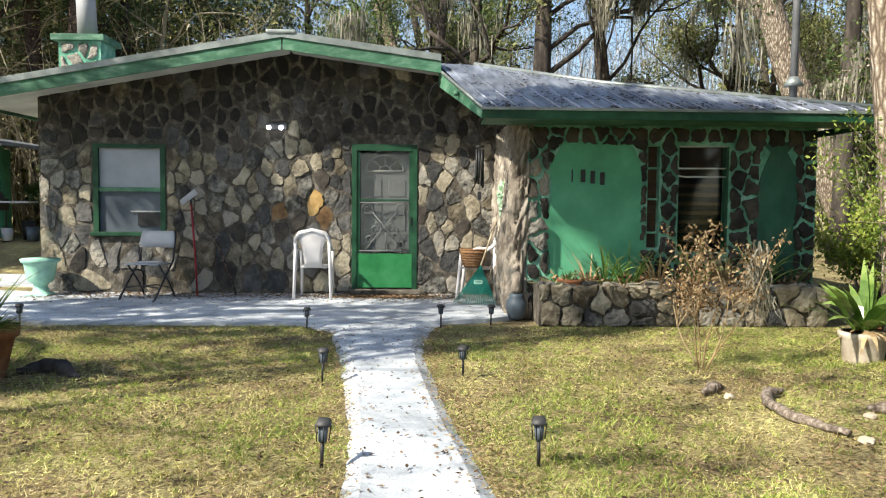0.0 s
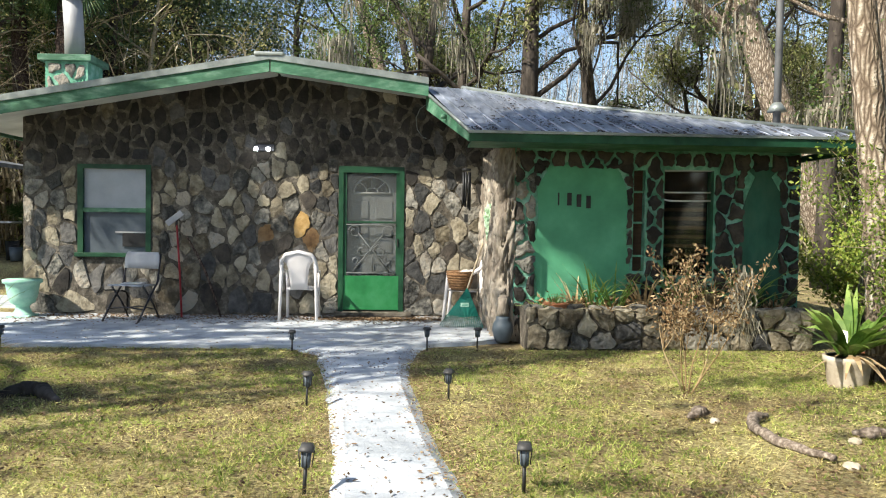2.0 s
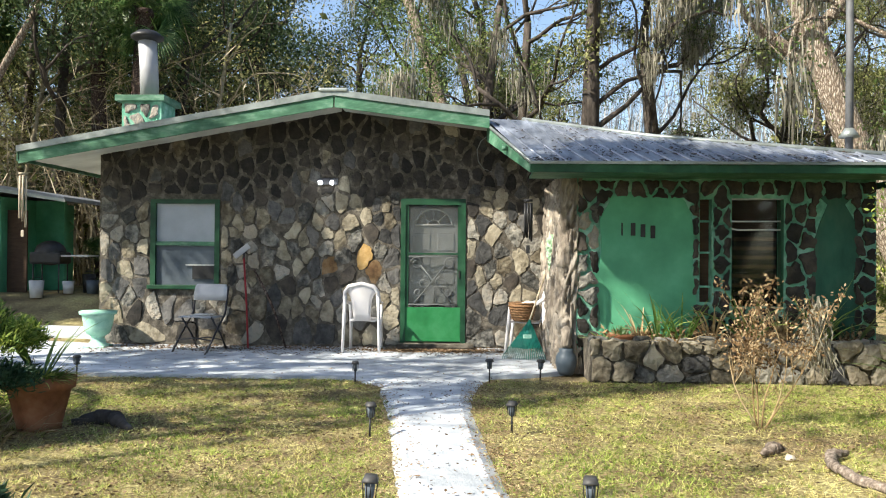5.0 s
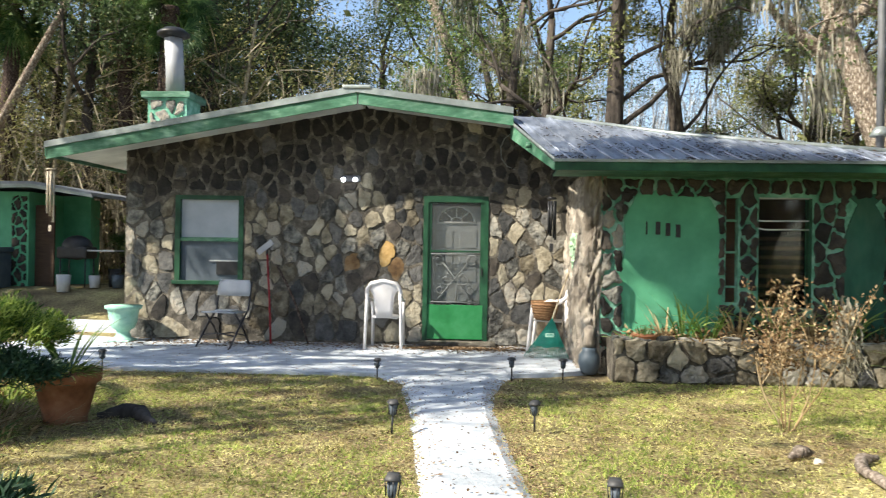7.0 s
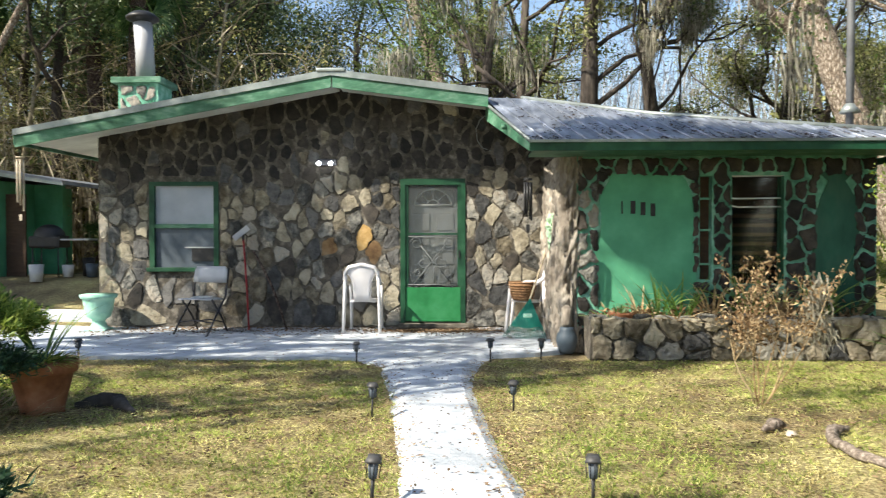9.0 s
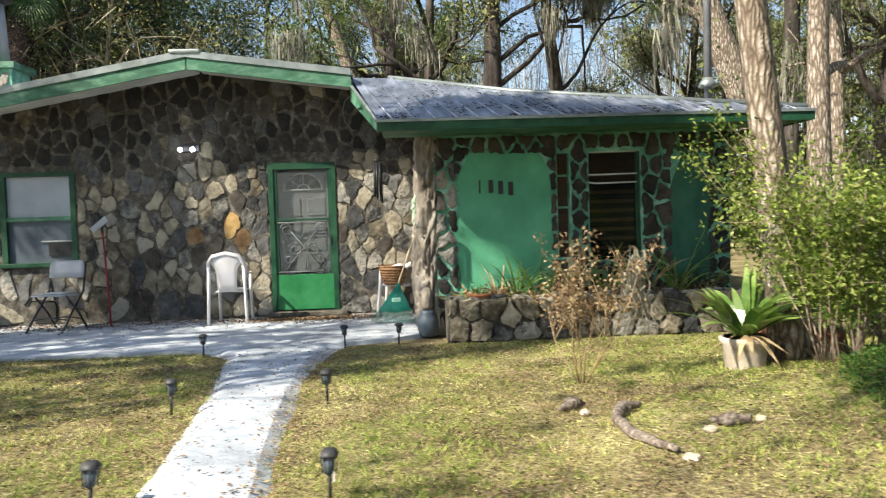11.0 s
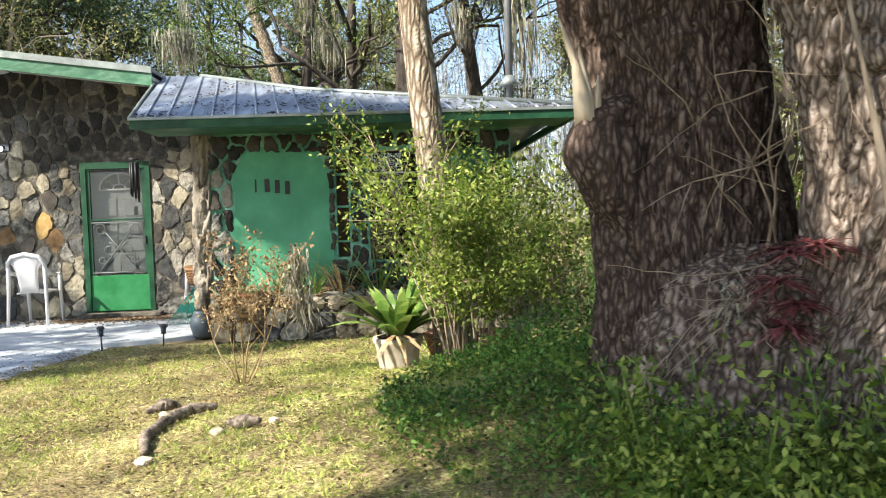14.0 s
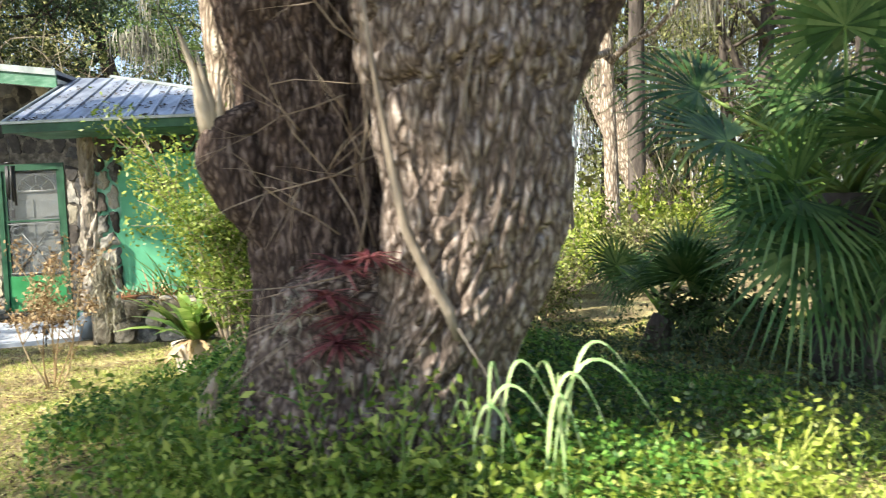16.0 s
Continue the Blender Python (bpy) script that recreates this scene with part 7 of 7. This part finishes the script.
def dry_shrub():
    rng, nr = random.Random(15), np.random.default_rng(15)
    x, y = 2.0, 6.25
    s = thing("dry_shrub", x, y, ground_z(x, y) - .03, "withered tan shrub with curled dead leaves", "shrub")
    h, tips = Heap(), []
    def twig(p, d, L, r, k):
        pts, e = wander(p, d, L, 5, rng, .17, .03)
        h.tube(pts, [r * (1 - .6 * i / 5) for i in range(6)], 5)
        tips.extend(pts[2:])
        if k:
            for _ in range(3):
                twig(pts[rng.randint(2, 5)], e + Vector((rng.uniform(-.9, .9), rng.uniform(-.7, .7), rng.uniform(-.2, .7))), L * rng.uniform(.4, .62), r * .5, k - 1)
    for dx, dy in ((-.5, .0), (-.28, -.2), (.12, -.1), (.5, .05), (-.1, .25), (.36, -.1)):
        twig((dx * .06, dy * .06, 0), (dx * 1.3, dy * 1.1, 1), .66, .0075, 3)
    h.put("branch_growth", m_dry, s)
    tp = np.array([tuple(p) for p in tips])
    tp = tp[tp[:, 2] > .4]
    c = tp[nr.integers(0, len(tp), 1700)] + nr.normal(size=(1700, 3)) * .025
    put("leaves", quads("leaves", leaves(c, .036, nr, .45, .6), m_dryleaf), s)
    own = np.repeat(np.array([(.43, 0, .95), (.40, .02, .8), (.46, 0, .65)]), 60, 0) + nr.normal(size=(180, 3)) * .035
    put("moss", quads("moss", strands(own, .26, nr, .007), m_moss), s, "hanging tuft of tan moss")


dry_shrub()


def planter_plants():
    for x, y, n, L, mt, lb, sd in ((1.95, 9.25, 34, .62, m_strap, "green strap-leaved lily in the stone planter", 21), (2.2, 9.2, 30, .55, m_strap, "green strap-leaved lily in the stone planter", 22),
                                   (1.75, 9.2, 26, .42, m_dry, "half-dead strap plant drooping over the planter", 23), (2.55, 9.2, 40, .5, m_dry, "dry tangle of dead stems in the planter", 24),
                                   (2.95, 9.2, 44, .75, m_strap, "tall thin-leaved plant in the stone planter", 25), (3.35, 9.25, 46, .6, m_dry, "dry tangle of dead stems in the planter", 26),
                                   (3.75, 9.2, 40, .7, m_strap, "tall thin-leaved plant in the stone planter", 27), (4.1, 9.2, 30, .45, m_leafy, "dark leafy plant at the planter's end", 28),
                                   (2.1, 9.05, 60, .34, m_dry, "withered leaves hanging over the planter wall", 29), (1.35, 9.2, 20, .3, m_palm, "dark spiky plant by the porch corner", 30)):
        strap_plant("planter_plant", x, y, .40, int(n * .62), L * 1.45, .019, lb, sd, mt, 2.0 if L > .4 else .5, .42, 6, .10)
    strap_plant("succulent", 1.52, 9.14, .49, 16, .14, .02, "small upright succulents in the terracotta bowl", 31, m_urn_leaf, 2.0, .1, 3, .09)
    nr = np.random.default_rng(35)
    n = 900
    c = np.stack([nr.uniform(1.3, 4.3, n), 9.1 + nr.uniform(0, .35, n), .40 + np.abs(nr.normal(size=n)) * .07], 1)
    stuff("dead_leaves", leaves(c, .08, nr, .45), m_dryleaf, "heaped dead leaves in the planter", "leaves")


planter_plants()


def potted_lily():
    x, y = 3.15, 6.02
    z = ground_z(x, y)
    b = thing("flower_pot", x, y, z - .02, "rough concrete pot draped with dead leaves", "flower pot")
    prof = [(0, .13), (.04, .14), (.20, .165), (.22, .18), (.25, .18), (.25, .155), (.2, .14)]
    Heap().tube([(0, 0, q) for q, s in prof], [s for q, s in prof], 20).put("body", m_concpot, b)
    Heap().tube([(0, 0, .21), (0, 0, .22)], [.145, .145], 16).put("soil", m_soil, b)
    strap_plant("broad_leaf_plant", x, y, z + .22, 40, .74, .075, "broad glossy green leaves rising from the concrete pot", 41, m_broad, 1.5, .4, 5, .05)
    strap_plant("dead_fronds", x, y - .05, z + .25, 13, .17, .04, "brown dead leaves drooping over the concrete pot", 42, m_dryleaf, .2, 2.0, 6, .15)
    bowl(3.55, 6.45, ground_z(3.55, 6.45), .2, .22, "old brown clay pot under the shrub", m_terra)
    bowl(3.85, 6.25, ground_z(3.85, 6.25), .16, .2, "old brown clay pot under the shrub", m_terra)
    strap_plant("dead_fronds", 3.6, 6.3, ground_z(3.6, 6.3) + .15, 22, .3, .05, "brown dead leaves heaped among clay pots", 43, m_dryleaf, .6, .8, 4, .15)


potted_lily()


def leafy_shrub(x, y, label, height, spread, n, leaf, seed, material, stems=16, name="shrub", low=.25, stemmat=None):
    rng, nr = random.Random(seed), np.random.default_rng(seed)
    s = thing(name, x, y, ground_z(x, y) - .03, label, "shrub")
    h, tips = Heap(), []
    for k in range(stems):
        a = rng.uniform(0, 6.28)
        d = Vector((math.cos(a) * spread / height * rng.uniform(.2, 1), math.sin(a) * spread / height * rng.uniform(.2, 1), 1))
        pts, e = wander((math.cos(a) * .12, math.sin(a) * .12, 0), d, height * rng.uniform(.65, 1.05), 6, rng, .14, .0)
        h.tube(pts, [.008 * (1 - .7 * i / 6) for i in range(7)], 5)
        tips.extend(pts[2:])
        for _ in range(5):
            q, _e = wander(pts[rng.randint(2, 5)], e + Vector((rng.uniform(-1, 1), rng.uniform(-1, 1), rng.uniform(-.4, .5))), height * .3, 4, rng, .25, -.03)
            h.tube(q, [.004, .0035, .003, .002, .001], 4)
            tips.extend(q[1:])
    h.put("stem_growth", stemmat or m_twig, s)
    tp = np.array([tuple(p) for p in tips])
    tp = tp[tp[:, 2] > low]
    c = tp[nr.integers(0, len(tp), n)] + nr.normal(size=(n, 3)) * .06
    put("leaves", quads("leaves", leaves(c, leaf, nr, .45), material), s)
    return s


leafy_shrub(3.62, 5.62, "sunlit bright green feathery shrub around a pale trunk", 1.62, .58, 15000, .036, 51, m_shrub, 17)
leafy_shrub(4.2, 6.3, "thin green shrub in half shade", 1.4, .7, 6000, .038, 52, m_shrub, 16)
leafy_shrub(4.9, 6.9, "loose olive shrub east of the porch", 1.25, .8, 2800, .045, 53, m_leaf_olive, 16)
leafy_shrub(5.7, 7.4, "loose olive shrub east of the porch", 1.0, .7, 1300, .05, 54, m_leaf_olive, 16)
leafy_shrub(6.2, 9.6, "bright leafy shrub beside the house", 1.15, 1.0, 3000, .07, 55, m_leaf_bright, 16)
leafy_shrub(7.0, 12.5, "bright sunlit shrub at the wood's edge", 1.5, 1.3, 3400, .09, 66, m_leaf_bright, 16)
leafy_shrub(9.2, 14.5, "bright sunlit shrub at the wood's edge", 1.9, 1.5, 4000, .1, 67, m_leaf_bright, 16)
leafy_shrub(7.4, 11, "olive shrub at the wood's edge", 1.2, 1.1, 2600, .08, 56, m_leaf_olive, 16)
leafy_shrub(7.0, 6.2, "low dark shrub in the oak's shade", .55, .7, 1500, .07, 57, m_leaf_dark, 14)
leafy_shrub(8.6, 7.2, "dark shrub under the palms", 1.5, 1.1, 3600, .08, 58, m_leaf_dark, 14)
leafy_shrub(-7.6, 17.2, "bright shrub behind the grill", 1.5, .8, 1800, .1, 59, m_leaf_olive, 12)
palm(-8.9, 19.3, "young bright fan palm behind the shed", .8, .1, (0, 0), 12, .55, 61, m_bark_dark, .5, low=.1, name="young_palm", category="palm")
palm(7.3, 5.05, "dark fan palm with long-stalked drooping fronds", 1.2, .17, (.05, 0), 6, .72, 62, m_bark_far, .8, low=-.6, name="fan_palm", category="palm",
     ways=((-.78, .25, .66, 1.08, .75), (-.65, -.1, .28, .85, .6), (.05, -.1, 1, .95, .9), (-.2, -.35, .9, 1.0, -.6), (-.32, -.45, -.42, .45, .9), (.15, -.5, -.5, .45, -.5),
           (.4, -.5, .5, .8, .4), (-.45, -.3, .05, .6, -1.1), (.5, .1, .9, .9, 1.2), (0, -.6, .35, .6, .2)))
palm(8.3, 4.4, "dark fan palm with drooping fronds", 1.35, .17, (0, 0), 14, .78, 63, m_bark_far, .75, low=-.5, name="fan_palm", category="palm")
palm(6.55, 6.5, "small dark fan palm in the shade", .35, .1, (.1, 0), 9, .5, 68, m_bark_far, .5, low=.0, name="fan_palm", category="palm")
palm(7.9, 6.2, "dark fan palm in the shade", 1.2, .16, (0, 0), 22, .62, 64, m_bark_far, .6, low=-.4, name="fan_palm", category="palm")
palm(5.5, 8.4, "small palmetto beside the shrubs", .3, .1, (0, 0), 12, .45, 65, m_bark_dark, .45, low=.2, name="palmetto", category="palm")


def undergrowth():
    nr = np.random.default_rng(71)
    # leafy ground cover round the oak
    n = 52000
    a, r = nr.uniform(0, 6.283, n), np.sqrt(nr.uniform(0, 1, n))
    x, y = 4.75 + np.cos(a) * r * 1.7, 4.15 + np.sin(a) * r * 1.7
    lump = np.array([noise.noise((p * 1.6, q * 1.6, 4)) for p, q in zip(x, y)])
    z = heights(x, y) + nr.uniform(0, 1, n) * np.clip(.20 + .35 * lump, .05, .5) * (1.15 - r * .6)
    keep = lump > nr.uniform(-.55, .1, n)
    c = np.stack([x, y, z], 1)[keep]
    half = nr.uniform(size=len(c)) < .76
    stuff("ground_cover", leaves(c[half], .029, nr, .5, 0), m_cover, "low leafy ground cover round the oak's roots", "ground cover")
    stuff("ground_cover", leaves(c[~half], .028, nr, .5, 0), m_shrub, "bright young leaves among the ground cover", "ground cover")
    # taller weeds in front of the roots
    n = 520
    x, y = nr.uniform(3.9, 5.3, n), nr.uniform(2.45, 3.0, n)
    b = np.stack([x, y, heights(x, y) - .02], 1)
    ways = np.stack([nr.normal(size=n) * .5, nr.normal(size=n) * .4, np.ones(n)], 1)
    stuff("weeds", blades(b, ways, .3, .012, nr, .6, 3), m_strap, "weeds before the oak's roots", "weeds")
    n = 4600
    x, y = nr.uniform(3.8, 5.0, n), nr.uniform(2.4, 3.0, n)
    c = np.stack([x, y, heights(x, y) + np.abs(nr.normal(size=n)) * .14], 1)
    stuff("weeds", leaves(c, .030, nr, .5), m_shrub, "small leafy weeds before the oak's roots", "weeds")
    # sunlit and shaded long grass east of the oak
    n = 9000
    x, y = nr.uniform(4.9, 8.2, n), nr.uniform(1.7, 3.7, n)
    lump = np.array([noise.noise((p * 1.4, q * 1.4, 7)) for p, q in zip(x, y)])
    k = lump > nr.uniform(-.4, .3, n)
    b = np.stack([x, y, heights(x, y) - .02], 1)[k]
    m = len(b)
    ways = np.stack([nr.normal(size=m) * .5, nr.normal(size=m) * .5, np.ones(m)], 1)
    stuff("long_grass", blades(b, ways, .24, .011, nr, .7, 3), m_grass_green, "long bright grass beside the oak", "grass")
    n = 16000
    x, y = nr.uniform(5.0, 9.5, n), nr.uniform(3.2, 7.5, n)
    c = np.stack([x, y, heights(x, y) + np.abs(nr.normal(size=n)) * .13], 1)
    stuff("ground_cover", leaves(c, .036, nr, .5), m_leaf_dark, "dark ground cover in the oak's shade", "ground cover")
    n = 5000
    x, y = nr.uniform(-13, -6.5, n), nr.uniform(9, 12.4, n)
    c = np.stack([x, y, np.abs(nr.normal(size=n)) * .01 + .01], 1)
    q = leaves(c, .07, nr, .5)
    q[:, :, 2] = .01 + np.abs(q[:, :, 2] - .01) * .25
    stuff("leaf_litter", q, m_dryleaf, "brown leaf litter west of the house", "leaves")


undergrowth()


def pale_lily():
    nr = np.random.default_rng(81)
    p = thing("pale_lily", 5.03, 2.72, ground_z(5.03, 2.72), "variegated lily with long arching pale leaves", "plant")
    # each leaf rises from one of two fans, bends over and hangs
    for bx, tx, tz, az, dy in ((-.09, .0, .17, .45, .02), (-.09, .19, .23, .46, .0), (-.08, .15, .28, .43, -.05), (-.10, -.20, .22, .36, -.02), (-.10, .06, .14, .40, -.05),
                               (.17, .16, .10, .44, .0), (.18, .33, .19, .46, -.03), (.18, .50, .20, .46, .0), (.17, .06, .26, .40, .03), (.19, .24, .14, .44, -.06), (.18, .42, .30, .42, .05)):
        bx, lift = bx * .75 + dy * .6, .09 + dy
        tx = bx + (tx - bx) * .9
        sx = bx + nr.uniform(-.045, .045)
        P = [np.array(p) for p in ((sx, nr.uniform(-.03, .03), .02), (sx + (tx - bx) * .08, dy * .2, (az + lift) * 1.0), (bx + (tx - bx) * .4, dy * .7, (az + lift) * 1.25), (tx, dy, tz + lift))]
        pts = [P[0] * (1 - q) ** 3 + P[1] * 3 * q * (1 - q) ** 2 + P[2] * 3 * q * q * (1 - q) + P[3] * q ** 3 for q in np.linspace(0, 1, 15)]
        strip = []
        for k in range(14):
            w0, w1 = (.0078 * (1 - (q / 14) ** 3) * (.22 + .78 * min(1, q / 8)) for q in (k, k + 1))
            across = [unit(unit(np.cross(pts[min(14, q + 1)] - pts[max(0, q - 1)], np.array([0, 1.0, 0]))) * .75 + np.array([0, .65, 0])) for q in (k, k + 1)]
            strip.append([pts[k] - across[0] * w0, pts[k] + across[0] * w0, pts[k + 1] + across[1] * w1, pts[k + 1] - across[1] * w1])
        put("leaf", quads("leaf", np.array(strip), m_strap_pale), p)
    f = thing("dead_frond", 4.05, 3.2, .74, "grey dead palm frond hanging before the roots", "palm frond")
    put("frond", quads("frond", np.array(fan_leaf((0, 0, 0), (-.12, -.15, -1), .24, nr, 7, .25, .6)), m_twig), f)


pale_lily()

for x, y, h, k in ((4.22, 2.78, .42, 1), (4.40, 2.62, .34, 2), (4.60, 2.70, .46, 3), (4.78, 2.58, .34, 4), (4.05, 2.98, .5, 5), (4.32, 2.46, .3, 6), (3.85, 3.15, .4, 7), (4.52, 2.88, .55, 8), (4.95, 2.55, .3, 9)):
    leafy_shrub(x, y, "leafy green weed before the oak's roots", h, .16, 240, .04, 300 + k, m_shrub, 4, "weed", .08, m_strap)
for x, y, h, k in ((5.35, 2.45, .32, 1), (5.62, 2.75, .36, 2), (5.85, 2.55, .3, 3), (6.15, 2.95, .4, 4), (6.45, 2.7, .34, 5), (5.5, 3.1, .36, 6), (6.0, 3.3, .4, 7)):
    leafy_shrub(x, y, "sunlit yellow-green weed in the long grass", h * .8, .2, 260, .034, 320 + k, m_leaf_bright, 3, "weed", .04, m_grass_green)


# ---- stones of the walls ----
def lay_stones(wall, outline, seeds, stretch, holes, gap, depth, frame_of, pick, rng, name="stone", most=300):
    rest = {}
    count = 0
    for (u, v), poly in zip(seeds, cells(outline, seeds, stretch, holes)):
        if len(poly) < 3:
            continue
        g = gap(u, v) if callable(gap) else gap
        data = stone_data(poly, g, depth * rng.uniform(.7, 1.3), frame_of, rng)
        if not data:
            continue
        material = pick(u, v)
        count += 1
        if count <= most:
            put(name, mesh_of(name, *data, material), wall)
        else:
            rest.setdefault(material, Heap()).add(data)
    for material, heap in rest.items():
        tagged(heap.put("stonework", material, wall, "upper stones, partly darkened for the eave shade", False), kind="stuff")


def facade_stones():
    rng = random.Random(11)
    outline = [(LEFT + .01, .05), (RIGHT, .05), (RIGHT, roof_z(RIGHT) - .13), (RIDGE[0], RIDGE[1] - .13), (LEFT + .01, roof_z(LEFT) - .13)]
    holes = [(WIN[0] - .01, WIN[1] - .03, WIN[2] + .01, WIN[3] + .06), (DOOR[0] - .01, 0, DOOR[2] + .01, DOOR[3] + .12)]
    inside = lambda u, v: v < roof_z(u) - .17 and not any(a - .03 < u < c + .03 and b - .03 < v < d + .03 for a, b, c, d in holes)

    def grade(u, v):
        if v < .55:
            return 1.75 * rng.uniform(.7, 1.4)
        if (DOOR[0] - .24 < u < DOOR[0] or DOOR[2] < u < DOOR[2] + .2) and v < 2.2:
            return .66 * rng.uniform(.85, 1.3)
        return (.92 if v > 2.3 else 1.02) * rng.uniform(.58, 1.7)

    seeds = [(-1.74, 1.34), (-2.24, 1.2), (-1.60, 1.12), (-2.0, 1.08)]
    more = scatter((LEFT + .05, .08, RIGHT - .03, 3.5), .205, rng, 20000, inside, grade)
    seeds += sorted([(u, v) for u, v in more if all((u - a) ** 2 + (v - b) ** 2 > .05 for a, b in seeds[:4])], key=lambda p: p[1])

    def pick(u, v):
        if abs(u + 1.74) < .01 and abs(v - 1.34) < .01:
            return m_amber
        if (u, v) in ((-2.24, 1.2), (-1.60, 1.12)):
            return m_rust
        # upper courses: truly dark stone, its share raised to deepen the eave shade
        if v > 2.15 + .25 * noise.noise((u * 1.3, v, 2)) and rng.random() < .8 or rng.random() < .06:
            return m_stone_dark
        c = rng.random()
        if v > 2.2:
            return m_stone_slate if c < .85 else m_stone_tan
        return m_stone_tan if c < .36 else m_stone_slate if c < .62 else m_stone

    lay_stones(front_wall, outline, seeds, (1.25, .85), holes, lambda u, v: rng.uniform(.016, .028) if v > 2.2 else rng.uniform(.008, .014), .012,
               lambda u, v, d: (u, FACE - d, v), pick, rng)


def wing_stones():
    rng = random.Random(5)
    skip = [(1.33, .3, 2.40, 2.06), (3.84, .3, 4.26, 2.05), (NWIN[0] - .01, NWIN[1], NWIN[2] + .01, NWIN[3] + .02), (PWIN[0] - .01, PWIN[1], PWIN[2] + .01, PWIN[3] + .02)]
    outline = [(RIGHT, .05), (4.52, .05), (4.52, 2.285), (RIGHT, 2.285)]
    inside = lambda u, v: not any(a < u < c and b < v < d for a, b, c, d in skip)
    seeds = scatter((RIGHT + .02, .1, 4.5, 2.25), .165, rng, 7000, inside)
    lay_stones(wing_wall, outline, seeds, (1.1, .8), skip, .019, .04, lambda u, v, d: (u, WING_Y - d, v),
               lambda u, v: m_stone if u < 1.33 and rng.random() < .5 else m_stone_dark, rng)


def corner_stones():
    """Dark stones that round off the painted panel's upper corners."""
    rng = random.Random(23)
    for poly in ([(1.27, 1.84), (1.35, 1.86), (1.39, 1.97), (1.27, 2.0)], [(1.27, 2.01), (1.40, 1.99), (1.47, 2.13), (1.27, 2.15)], [(2.29, 2.15), (2.33, 2.03), (2.48, 2.0), (2.48, 2.15)],
                 [(2.36, 2.0), (2.40, 1.86), (2.48, 1.83), (2.48, 1.99)], [(3.77, 1.95), (3.85, 1.99), (3.88, 2.13), (3.77, 2.13)], [(4.22, 2.13), (4.24, 2.0), (4.33, 1.95), (4.33, 2.13)]):
        data = stone_data(poly, .008, .03, lambda u, v, d: (u, WING_Y - .014 - d, v), rng)
        if data:
            put("stone", mesh_of("stone", *data, m_stone_dark), wing_wall)


facade_stones()
wing_stones()
corner_stones()
